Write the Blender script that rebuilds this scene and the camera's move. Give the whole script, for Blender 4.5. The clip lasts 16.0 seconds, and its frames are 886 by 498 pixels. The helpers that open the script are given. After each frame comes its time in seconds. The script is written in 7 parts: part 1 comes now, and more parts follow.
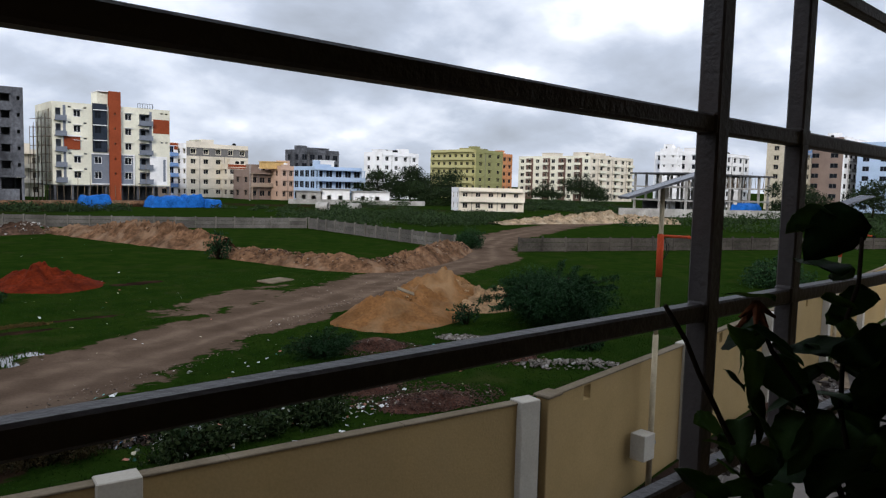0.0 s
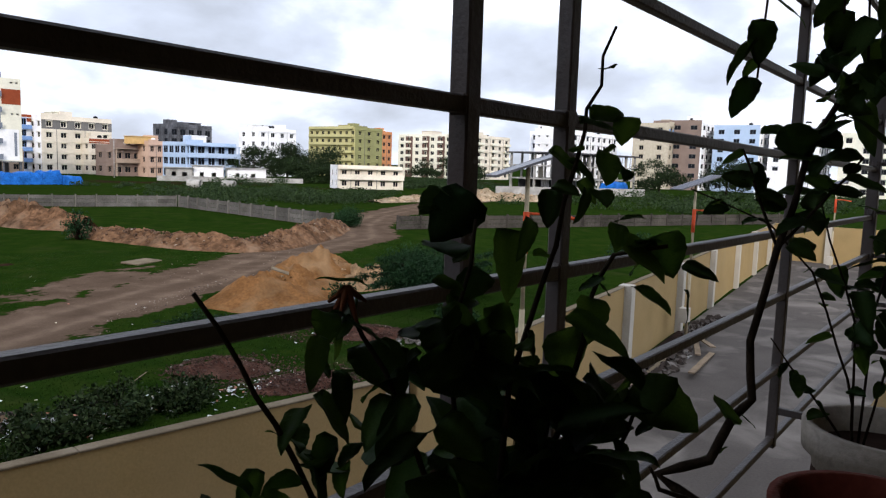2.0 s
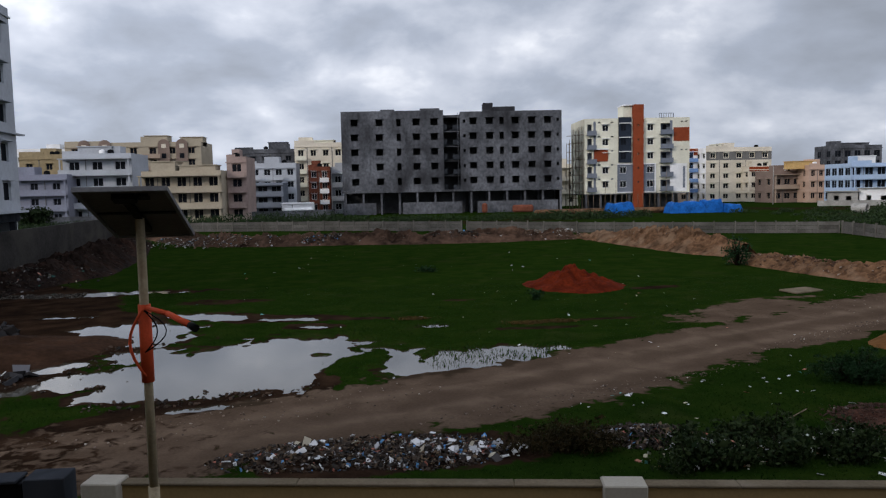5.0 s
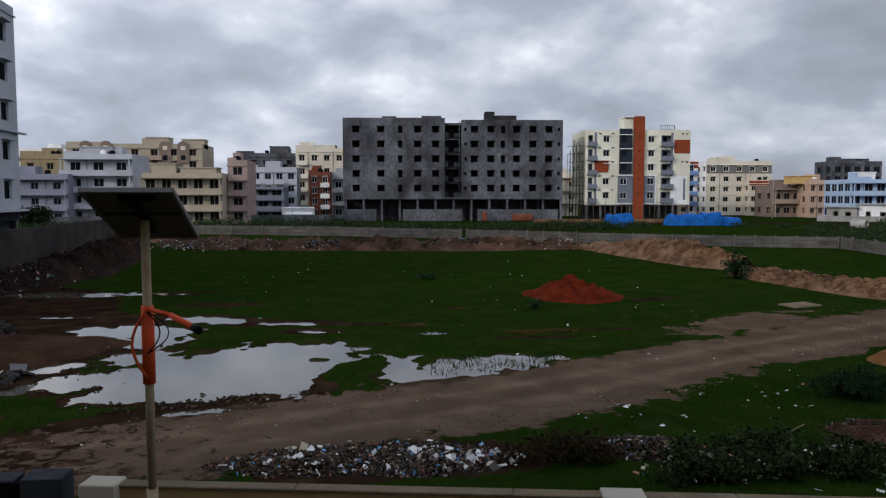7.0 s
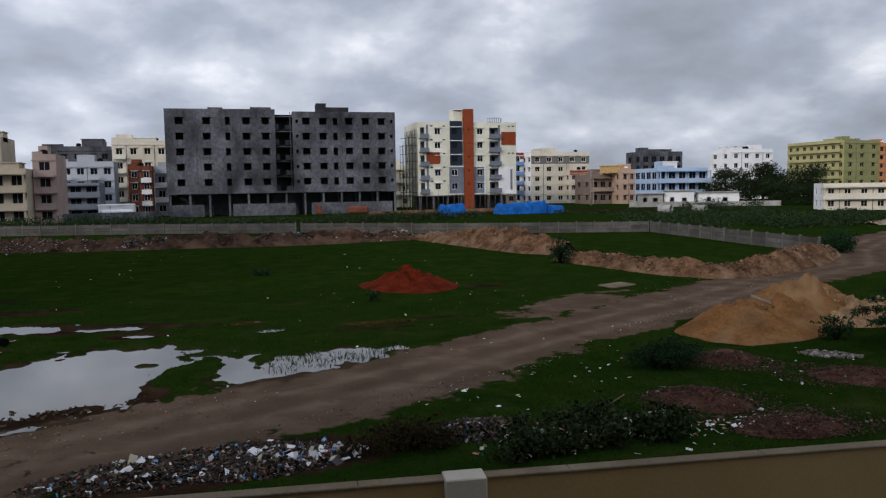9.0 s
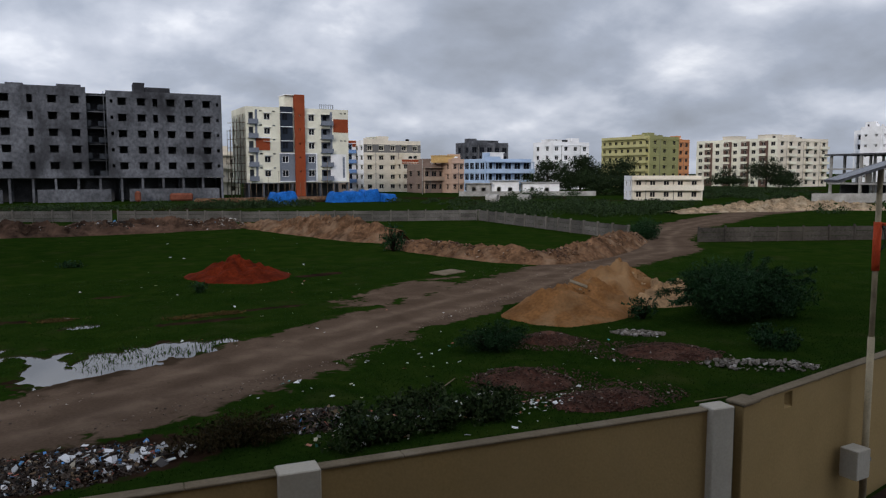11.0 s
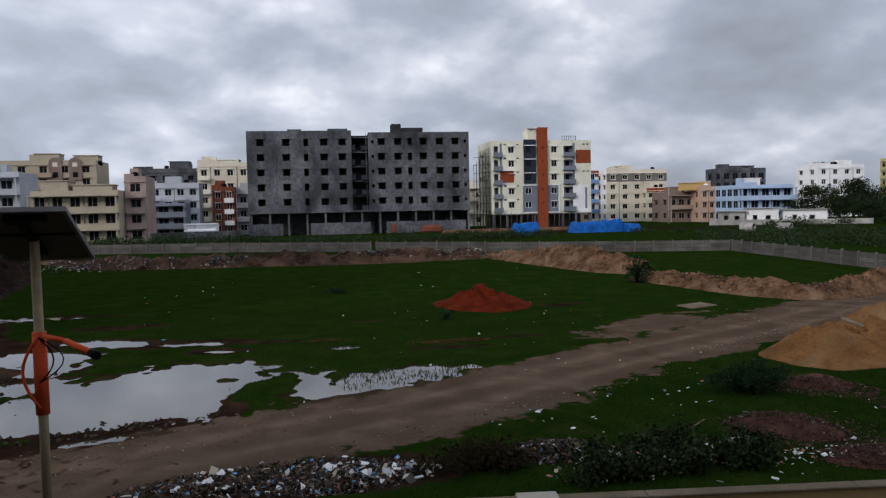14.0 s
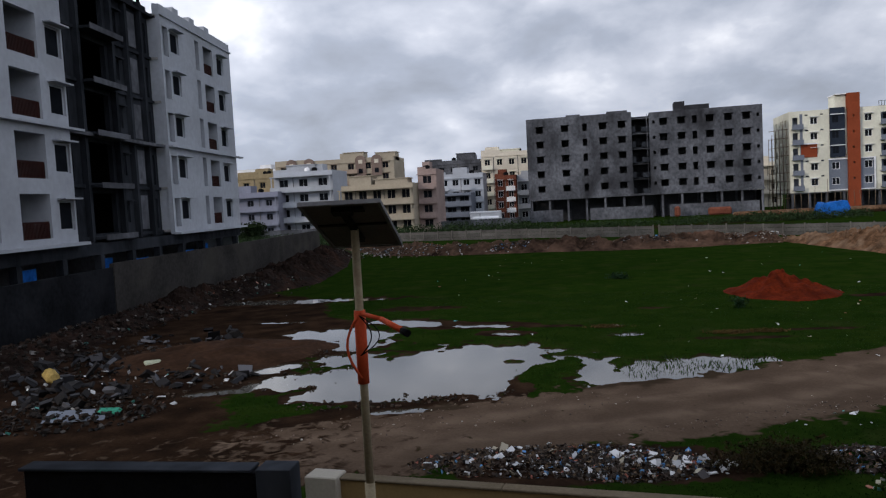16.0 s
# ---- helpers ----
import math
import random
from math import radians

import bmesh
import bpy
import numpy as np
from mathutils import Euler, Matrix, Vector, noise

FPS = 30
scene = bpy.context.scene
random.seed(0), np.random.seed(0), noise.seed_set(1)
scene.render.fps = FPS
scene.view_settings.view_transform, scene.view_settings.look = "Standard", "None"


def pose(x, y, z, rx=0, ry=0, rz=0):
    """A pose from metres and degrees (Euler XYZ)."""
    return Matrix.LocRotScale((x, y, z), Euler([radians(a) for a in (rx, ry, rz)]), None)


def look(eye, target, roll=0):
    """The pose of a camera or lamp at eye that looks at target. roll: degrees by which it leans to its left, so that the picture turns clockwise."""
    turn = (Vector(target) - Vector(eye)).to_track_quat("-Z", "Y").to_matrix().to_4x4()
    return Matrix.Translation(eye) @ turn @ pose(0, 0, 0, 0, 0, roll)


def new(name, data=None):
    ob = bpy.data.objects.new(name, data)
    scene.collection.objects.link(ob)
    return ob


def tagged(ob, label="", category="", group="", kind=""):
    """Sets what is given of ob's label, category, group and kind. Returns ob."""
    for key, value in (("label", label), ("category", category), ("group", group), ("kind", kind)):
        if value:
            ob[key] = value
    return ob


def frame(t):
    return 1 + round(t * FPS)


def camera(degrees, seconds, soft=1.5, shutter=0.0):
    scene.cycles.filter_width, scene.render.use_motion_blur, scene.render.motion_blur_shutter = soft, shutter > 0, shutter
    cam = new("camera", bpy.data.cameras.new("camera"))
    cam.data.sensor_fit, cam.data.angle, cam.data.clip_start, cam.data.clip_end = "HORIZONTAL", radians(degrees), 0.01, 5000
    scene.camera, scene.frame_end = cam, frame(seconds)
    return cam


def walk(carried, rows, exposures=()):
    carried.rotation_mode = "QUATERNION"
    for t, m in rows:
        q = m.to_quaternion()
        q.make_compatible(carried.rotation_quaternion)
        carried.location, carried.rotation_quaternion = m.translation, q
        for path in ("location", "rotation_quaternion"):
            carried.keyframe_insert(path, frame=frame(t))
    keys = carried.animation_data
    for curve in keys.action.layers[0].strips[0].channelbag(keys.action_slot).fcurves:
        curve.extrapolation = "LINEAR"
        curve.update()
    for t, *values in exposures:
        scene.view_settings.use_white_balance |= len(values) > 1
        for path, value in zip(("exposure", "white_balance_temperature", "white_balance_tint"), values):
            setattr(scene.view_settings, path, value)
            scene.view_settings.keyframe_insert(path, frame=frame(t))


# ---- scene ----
cam = camera(61.5, 16.0, soft=1.25)
GRILLE_Y = 0.13      # plane of the balcony grille
# seconds, x, y, z, yaw, pitch, roll
PATH = [
    (0.0, -0.217, -0.389, 5.238, -43.33, -4.97, -1.46),
    (0.5, -0.119, -0.465, 5.230, -51.30, -5.75, -1.79),
    (1.0, -0.075, -0.491, 5.227, -52.93, -6.35, -2.24),
    (1.5, -0.084, -0.512, 5.231, -53.19, -7.32, -1.88),
    (2.0, -0.079, -0.509, 5.245, -52.48, -6.40, -1.87),
    (2.4, -0.165, -0.420, 5.258, -44.30, -4.88, -0.80),
    (2.5, -0.205, -0.376, 5.261, -40.39, -5.01, -0.20),
    (2.7, -0.090, -0.290, 5.257, -32.24, -5.02, 0.40),
    (3.0, 0.07, -0.16, 5.25, -22.09, -4.99, 0.91),
    (3.5, 0.11, 0, 5.21, -12.73, -5.01, 0.87),
    (4.0, 0.09, 0, 5.2, -8.55, -4.77, 1.67),
    (4.5, 0.07, 0, 5.2, -5.57, -4.77, 1.69),
    (7.0, 0, 0, 5.2, -5.00, -4.09, -0.02),
    (7.5, 0, 0, 5.2, -8.47, -5.13, 0.77),
    (8.0, 0, 0, 5.2, -10.48, -4.77, 1.41),
    (8.5, 0, 0, 5.2, -12.56, -4.85, 1.71),
    (9.0, 0, 0, 5.2, -17.65, -4.78, 0.91),
    (9.5, 0, 0, 5.2, -18.64, -4.52, 1.72),
    (10.0, 0, 0, 5.2, -22.66, -5.10, 1.51),
    (12.5, 0, -0.03, 5.25, -34.53, -5.61, -0.79),
    (13.0, 0, 0, 5.2, -28.75, -5.06, -0.42),
    (13.5, 0, 0, 5.2, -18.04, -4.45, 1.46),
    (14.0, 0, 0, 5.2, -12.01, -3.24, 1.19),
    (14.5, -0.015, 0, 5.2, -7.24, -3.22, 1.72),
    (15.0, -0.05, 0, 5.2, -1.90, -3.21, 2.30),
    (15.5, -0.075, 0, 5.2, 4.85, -3.50, 2.85),
    (16.0, -0.10, 0, 5.2, 9.18, -3.58, 3.05),
]
walk(cam, [(t, pose(x, y, z, 90 + p, r, w)) for t, x, y, z, w, p, r in PATH],
     exposures=[(0.0, -0.18, 6450, 11), (0.5, 0.02, 6500, 13), (1.0, 0.15, 6500, 13), (2.0, 0.28, 6500, 13), (2.5, 0.10, 6450, 12), (3.0, -0.08, 6450, 12), (3.5, -0.42, 6450, 12),
                (4.5, -0.68, 6450, 12), (10.0, -0.74, 6450, 12), (12.5, -0.68, 6450, 12), (13.5, -0.72, 6450, 12), (16.0, -0.72, 6450, 13)])

# ---- light ----
SUN_ELEV, SUN_FROM = 22.0, (-0.75, -0.66)   # a low, veiled sun behind the house, to the left
world = bpy.data.worlds.new("sky")
scene.world = world
world.use_nodes = True
wn, wl = world.node_tree.nodes, world.node_tree.links
wn.clear()


def wnode(kind, **vals):
    n = wn.new(kind)
    for k, v in vals.items():
        n.inputs[k].default_value = v
    return n


sky = wn.new("ShaderNodeTexSky")
sky.sky_type = "NISHITA"
sky.sun_disc = False
sky.sun_elevation = radians(SUN_ELEV)
sky.sun_rotation = math.atan2(SUN_FROM[0], SUN_FROM[1])
geo = wn.new("ShaderNodeTexCoord")
sep = wn.new("ShaderNodeSeparateXYZ")
wl.new(geo.outputs["Generated"], sep.inputs[0])
# project the direction on a flat cloud deck
zc = wnode("ShaderNodeMath"); zc.operation = "ADD"; zc.inputs[1].default_value = 0.42
wl.new(sep.outputs["Z"], zc.inputs[0])
zm = wnode("ShaderNodeMath"); zm.operation = "MAXIMUM"; zm.inputs[1].default_value = 0.06
wl.new(zc.outputs[0], zm.inputs[0])
dx = wnode("ShaderNodeMath"); dx.operation = "DIVIDE"
dy = wnode("ShaderNodeMath"); dy.operation = "DIVIDE"
for d, ax in ((dx, "X"), (dy, "Y")):
    wl.new(sep.outputs[ax], d.inputs[0])
    wl.new(zm.outputs[0], d.inputs[1])
deck = wn.new("ShaderNodeCombineXYZ")
wl.new(dx.outputs[0], deck.inputs[0])
wl.new(dy.outputs[0], deck.inputs[1])
n1 = wnode("ShaderNodeTexNoise", Scale=2.7, Detail=8.0, Roughness=0.52, Distortion=0.12)
n2 = wnode("ShaderNodeTexNoise", Scale=0.85, Detail=3.0, Roughness=0.5)
wl.new(deck.outputs[0], n1.inputs["Vector"])
wl.new(deck.outputs[0], n2.inputs["Vector"])
mixn = wnode("ShaderNodeMath"); mixn.operation = "MULTIPLY_ADD"; mixn.inputs[1].default_value = 0.62
n2s = wnode("ShaderNodeMath"); n2s.operation = "MULTIPLY"; n2s.inputs[1].default_value = 0.38
wl.new(n2.outputs["Fac"], n2s.inputs[0])
wl.new(n1.outputs["Fac"], mixn.inputs[0])
wl.new(n2s.outputs[0], mixn.inputs[2])
ramp = wn.new("ShaderNodeValToRGB")
cr = ramp.color_ramp
cr.elements[0].position, cr.elements[0].color = 0.37, (0.40, 0.445, 0.52, 1)
cr.elements[1].position, cr.elements[1].color = 0.65, (1.48, 1.51, 1.54, 1)
e = cr.elements.new(0.47); e.color = (0.53, 0.595, 0.71, 1)
e = cr.elements.new(0.55); e.color = (0.80, 0.86, 0.97, 1)
wl.new(mixn.outputs[0], ramp.inputs[0])
bg_sky = wnode("ShaderNodeBackground", Strength=0.05)
wl.new(sky.outputs[0], bg_sky.inputs[0])
bg_cloud = wnode("ShaderNodeBackground", Strength=1.0)
# the cloud is brighter towards the veiled sun
sunward = wn.new("ShaderNodeVectorMath"); sunward.operation = "DOT_PRODUCT"
wl.new(geo.outputs["Generated"], sunward.inputs[0])
el0 = radians(SUN_ELEV)
sunward.inputs[1].default_value = tuple(Vector((*SUN_FROM, 0)).normalized() * math.cos(el0) + Vector((0, 0, math.sin(el0))))
glow = wnode("ShaderNodeMapRange"); glow.interpolation_type = "LINEAR"
glow.inputs["From Min"].default_value, glow.inputs["From Max"].default_value = -1.0, 1.0
glow.inputs["To Min"].default_value, glow.inputs["To Max"].default_value = 1.20, 2.30
wl.new(sunward.outputs["Value"], glow.inputs["Value"])
lit = wn.new("ShaderNodeVectorMath"); lit.operation = "SCALE"
wl.new(ramp.outputs[0], lit.inputs[0])
wl.new(glow.outputs[0], lit.inputs["Scale"])
wl.new(lit.outputs[0], bg_cloud.inputs[0])
cover = wnode("ShaderNodeMixShader")
cover.inputs[0].default_value = 0.93
wl.new(bg_sky.outputs[0], cover.inputs[1])
wl.new(bg_cloud.outputs[0], cover.inputs[2])
wout = wn.new("ShaderNodeOutputWorld")
wl.new(cover.outputs[0], wout.inputs[0])

sun = new("sun", bpy.data.lights.new("sun", "SUN"))
sun.data.energy, sun.data.angle, sun.data.color = 2.0, radians(9), (1.0, 0.92, 0.80)
el = radians(SUN_ELEV)
sv = Vector((*SUN_FROM, 0)).normalized() * math.cos(el) + Vector((0, 0, math.sin(el)))
sun.matrix_world = look(sv * 50, (0, 0, 0))


# ---- materials ----
def mat(name, col, rough=0.8, metal=0.0, var=0.18, scale=1.5, fine=14.0, bump=0.25, spec=0.03, stain=None, stain_amt=0.35, stretch=(1, 1, 1), random_var=0.0):
    """A surface with broad and fine variation of tone, a stain colour and fine relief, in metres."""
    m = bpy.data.materials.new(name)
    m.use_nodes = True
    nt = m.node_tree
    nd, ln = nt.nodes, nt.links
    b = nd["Principled BSDF"]
    b.inputs["Roughness"].default_value = rough
    b.inputs["Metallic"].default_value = metal
    b.inputs["Specular IOR Level"].default_value = spec
    tc = nd.new("ShaderNodeTexCoord")
    mp = nd.new("ShaderNodeMapping")
    mp.inputs["Scale"].default_value = stretch
    g = nd.new("ShaderNodeNewGeometry")
    ln.new(g.outputs["Position"], mp.inputs["Vector"])
    a = nd.new("ShaderNodeTexNoise")
    a.inputs["Scale"].default_value, a.inputs["Detail"].default_value = scale, 6
    c = nd.new("ShaderNodeTexNoise")
    c.inputs["Scale"].default_value, c.inputs["Detail"].default_value = fine, 5
    ln.new(mp.outputs[0], a.inputs["Vector"])
    ln.new(mp.outputs[0], c.inputs["Vector"])
    dark = tuple(v * (1 - var * 1.6) for v in col)
    lite = tuple(min(1, v * (1 + var)) for v in col)
    r1 = nd.new("ShaderNodeValToRGB")
    r1.color_ramp.elements[0].position, r1.color_ramp.elements[0].color = 0.3, (*dark, 1)
    r1.color_ramp.elements[1].position, r1.color_ramp.elements[1].color = 0.72, (*lite, 1)
    ln.new(a.outputs["Fac"], r1.inputs[0])
    fm = nd.new("ShaderNodeMapRange")
    fm.inputs["From Min"].default_value, fm.inputs["From Max"].default_value = 0.3, 0.7
    fm.inputs["To Min"].default_value, fm.inputs["To Max"].default_value = 1 - var, 1 + var
    ln.new(c.outputs["Fac"], fm.inputs["Value"])
    mul = nd.new("ShaderNodeVectorMath")
    mul.operation = "SCALE"
    ln.new(r1.outputs[0], mul.inputs[0])
    ln.new(fm.outputs[0], mul.inputs["Scale"])
    out = mul.outputs[0]
    if stain:
        s = nd.new("ShaderNodeTexNoise")
        s.inputs["Scale"].default_value, s.inputs["Detail"].default_value = scale * 0.6, 8
        s.inputs["Distortion"].default_value = 0.6
        ln.new(mp.outputs[0], s.inputs["Vector"])
        rr = nd.new("ShaderNodeMapRange")
        rr.inputs["From Min"].default_value, rr.inputs["From Max"].default_value = 0.5, 0.68
        rr.inputs["To Max"].default_value = stain_amt
        ln.new(s.outputs["Fac"], rr.inputs["Value"])
        mx = nd.new("ShaderNodeMix")
        mx.data_type = "RGBA"
        ln.new(rr.outputs[0], mx.inputs[0])
        ln.new(out, mx.inputs[6])
        mx.inputs[7].default_value = (*stain, 1)
        out = mx.outputs[2]
    if random_var:
        oi = nd.new("ShaderNodeObjectInfo")
        rm = nd.new("ShaderNodeMapRange")
        rm.inputs["To Min"].default_value, rm.inputs["To Max"].default_value = 1 - random_var, 1 + random_var
        ln.new(oi.outputs["Random"], rm.inputs["Value"])
        m2 = nd.new("ShaderNodeVectorMath")
        m2.operation = "SCALE"
        ln.new(out, m2.inputs[0])
        ln.new(rm.outputs[0], m2.inputs["Scale"])
        out = m2.outputs[0]
    ln.new(out, b.inputs["Base Color"])
    if bump:
        bp = nd.new("ShaderNodeBump")
        bp.inputs["Strength"].default_value, bp.inputs["Distance"].default_value = bump, 0.02
        ln.new(c.outputs["Fac"], bp.inputs["Height"])
        ln.new(bp.outputs[0], b.inputs["Normal"])
    return m


CONCRETE = mat("raw_concrete", (0.112, 0.116, 0.130), 0.9, var=0.32, scale=0.22, fine=2.0, stain=(0.024, 0.024, 0.027), stain_amt=0.85, stretch=(1, 1, 0.8))
CONCRETE_L = mat("pale_concrete", (0.34, 0.33, 0.31), 0.9, var=0.2, scale=0.5, fine=6, stain=(0.14, 0.13, 0.12), stain_amt=0.5)
PRECAST = mat("precast_concrete", (0.098, 0.092, 0.085), 0.92, var=0.2, scale=0.6, fine=7, stain=(0.06, 0.052, 0.045), stain_amt=0.6, random_var=0.22)
POSTC = mat("precast_post_concrete", (0.125, 0.116, 0.104), 0.92, var=0.15, scale=0.6, fine=7, random_var=0.15)
# darker precast copy: the shade of a side turned from the sun
PRECAST_D = mat("shaded_precast_concrete", (0.052, 0.046, 0.040), 0.92, var=0.3, scale=0.5, fine=6, stain=(0.085, 0.074, 0.062), stain_amt=0.6, random_var=0.15)
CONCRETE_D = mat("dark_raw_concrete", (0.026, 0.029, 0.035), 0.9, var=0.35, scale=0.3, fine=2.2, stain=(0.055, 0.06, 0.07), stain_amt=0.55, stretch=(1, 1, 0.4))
RAILP = mat("maroon_rail_paint", (0.035, 0.014, 0.012), 0.6, var=0.2, scale=2, fine=20)
# white toned down: shade on the side flats and left houses is in the colour
WHITE_DIM = mat("shaded_white_paint", (0.40, 0.42, 0.46), 0.8, var=0.07, scale=0.3, fine=3, stain=(0.30, 0.31, 0.33), stain_amt=0.5, bump=0.1)
WHITE = mat("white_paint", (0.80, 0.80, 0.81), 0.7, var=0.06, scale=0.25, fine=3, stain=(0.5, 0.49, 0.47), stain_amt=0.35, bump=0.1)
OFFWHITE = mat("ivory_paint", (0.72, 0.70, 0.58), 0.75, var=0.07, scale=0.25, fine=3, stain=(0.45, 0.43, 0.36), stain_amt=0.35, bump=0.1)
CREAM = mat("cream_paint", (0.66, 0.60, 0.50), 0.75, var=0.08, scale=0.25, fine=3, stain=(0.42, 0.37, 0.28), stain_amt=0.35, bump=0.1)
BEIGE = mat("beige_paint", (0.37, 0.32, 0.245), 0.75, var=0.08, scale=0.25, fine=3, stain=(0.40, 0.35, 0.28), stain_amt=0.35, bump=0.1)
PEACH = mat("peach_paint", (0.50, 0.35, 0.27), 0.75, var=0.08, scale=0.25, fine=3, stain=(0.42, 0.3, 0.22), stain_amt=0.35, bump=0.1)
YELLOW = mat("yellow_paint", (0.43, 0.40, 0.20), 0.75, var=0.08, scale=0.25, fine=3, stain=(0.4, 0.38, 0.16), stain_amt=0.35, bump=0.1)
OLIVE = mat("olive_paint", (0.24, 0.24, 0.11), 0.75, var=0.08, scale=0.25, fine=3, stain=(0.25, 0.25, 0.1), bump=0.1)
ORANGE = mat("orange_paint", (0.50, 0.22, 0.10), 0.75, var=0.08, scale=0.25, fine=3, bump=0.1)
TERRA = mat("terracotta_paint", (0.24, 0.056, 0.025), 0.75, var=0.1, scale=0.3, fine=3, bump=0.1)
BLUE = mat("pale_blue_paint", (0.38, 0.48, 0.63), 0.75, var=0.07, scale=0.25, fine=3, stain=(0.2, 0.3, 0.45), bump=0.1)
BLUE_D = mat("blue_paint", (0.16, 0.27, 0.50), 0.75, var=0.08, scale=0.25, fine=3, bump=0.1)
LAVENDER = mat("lavender_paint", (0.22, 0.23, 0.29), 0.75, var=0.08, scale=0.25, fine=3, stain=(0.2, 0.2, 0.25), bump=0.1)
# both side wall plasters are darkened for shade and the view's dark edge
SIDE_A = mat("weathered_shaded_plaster", (0.042, 0.039, 0.037), 0.9, var=0.2, scale=0.5, fine=5, stain=(0.07, 0.065, 0.055), stain_amt=0.6)
SIDE_B = mat("shaded_cement_plaster", (0.0135, 0.0145, 0.017), 0.9, var=0.3, scale=0.5, fine=5, stain=(0.022, 0.023, 0.026), stain_amt=0.6)
SLATE = mat("slate_paint", (0.026, 0.033, 0.047), 0.7, var=0.12, scale=0.3, fine=3, bump=0.1)
GREY_BLUE = mat("grey_blue_paint", (0.17, 0.19, 0.23), 0.75, var=0.1, scale=0.3, fine=3, bump=0.1)
GREY_BAND = mat("grey_band_paint", (0.16, 0.155, 0.15), 0.75, var=0.1, scale=0.3, fine=3, bump=0.1)
BROWN = mat("brown_paint", (0.21, 0.155, 0.13), 0.75, var=0.1, scale=0.3, fine=3, bump=0.1)
TAN = mat("tan_paint", (0.34, 0.26, 0.20), 0.75, var=0.1, scale=0.3, fine=3, bump=0.1)
# near-black matte panes carry the darkness of the rooms behind them
PANE_D = mat("dark_room_pane", (0.012, 0.014, 0.018), 0.8, var=0.2, scale=0.4, fine=2, bump=0.0, spec=0.01)
# plaster toned dark: the rooms' missing light is put into its colour
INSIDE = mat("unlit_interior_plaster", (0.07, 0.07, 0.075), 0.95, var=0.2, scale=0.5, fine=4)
IRON = mat("grille_paint", (0.034, 0.028, 0.027), 0.5, metal=0.0, var=0.12, scale=8, fine=90, bump=0.15, spec=0.25, stain=(0.03, 0.016, 0.011), stain_amt=0.5)
WALLCREAM = mat("compound_wall_plaster", (0.265, 0.187, 0.086), 0.85, var=0.07, scale=0.8, fine=30, stain=(0.26, 0.19, 0.10), stain_amt=0.4, bump=0.15)
PILLAR_P = mat("ivory_pillar_paint", (0.36, 0.335, 0.285), 0.8, var=0.07, scale=1.5, fine=30, stain=(0.35, 0.31, 0.25), bump=0.12)
CAPSTONE = mat("wall_coping_cement", (0.135, 0.108, 0.074), 0.9, var=0.14, scale=2, fine=25, stain=(0.2, 0.17, 0.13))
PAVING = mat("driveway_concrete", (0.068, 0.060, 0.054), 0.85, var=0.1, scale=0.9, fine=20, stain=(0.2, 0.18, 0.16), stain_amt=0.5)
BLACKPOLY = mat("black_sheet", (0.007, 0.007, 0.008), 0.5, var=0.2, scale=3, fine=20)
TARP = mat("blue_tarpaulin", (0.012, 0.10, 0.36), 0.45, var=0.25, scale=1.2, fine=5, bump=0.5)
POLE = mat("weathered_white_pole", (0.33, 0.28, 0.19), 0.6, var=0.12, scale=4, fine=40, stain=(0.2, 0.13, 0.08), stain_amt=0.4)
RED_O = mat("orange_red_paint", (0.50, 0.075, 0.03), 0.5, var=0.1, scale=6, fine=50)
PANEL_B = mat("solar_panel_back", (0.10, 0.09, 0.085), 0.5, var=0.12, scale=3, fine=30)
PANEL_F = mat("solar_cell_glass", (0.01, 0.012, 0.03), 0.15, var=0.1, scale=3, fine=30, bump=0)
ALU = mat("aluminium_frame", (0.16, 0.16, 0.17), 0.5, metal=0.3, var=0.08, scale=5, fine=40)
WOOD = mat("scaffold_pole_wood", (0.19, 0.145, 0.10), 0.85, var=0.2, scale=1, fine=12)
REDSOIL = mat("red_soil", (0.085, 0.0125, 0.0045), 0.95, var=0.28, scale=1.6, fine=9, bump=0.8)
SAND = mat("sand_heap", (0.15, 0.072, 0.027), 0.95, var=0.22, scale=0.8, fine=9, stain=(0.22, 0.145, 0.08), stain_amt=0.6, bump=0.6)
RUBBLE = mat("rubble_soil", (0.115, 0.064, 0.036), 0.95, var=0.4, scale=0.9, fine=4.5, stain=(0.20, 0.135, 0.09), stain_amt=0.7, bump=1.0)
DARKSOIL = mat("dark_soil", (0.016, 0.0105, 0.0085), 0.95, var=0.35, scale=0.8, fine=5, stain=(0.05, 0.026, 0.018), stain_amt=0.6, bump=1.0)
FARSOIL = mat("far_rubble_soil", (0.062, 0.037, 0.025), 0.95, var=0.45, scale=0.5, fine=2.5, stain=(0.13, 0.075, 0.05), stain_amt=0.7, bump=1.0)
BRICKRED = mat("dull_brick", (0.17, 0.060, 0.038), 0.85, var=0.2, scale=0.6, fine=4)
PINK = mat("pink_paint", (0.33, 0.25, 0.225), 0.8, var=0.1, scale=0.3, fine=3)
GRAVEL = mat("brown_gravel", (0.070, 0.032, 0.022), 0.95, var=0.4, scale=3, fine=14, stain=(0.13, 0.08, 0.06), bump=1.0)


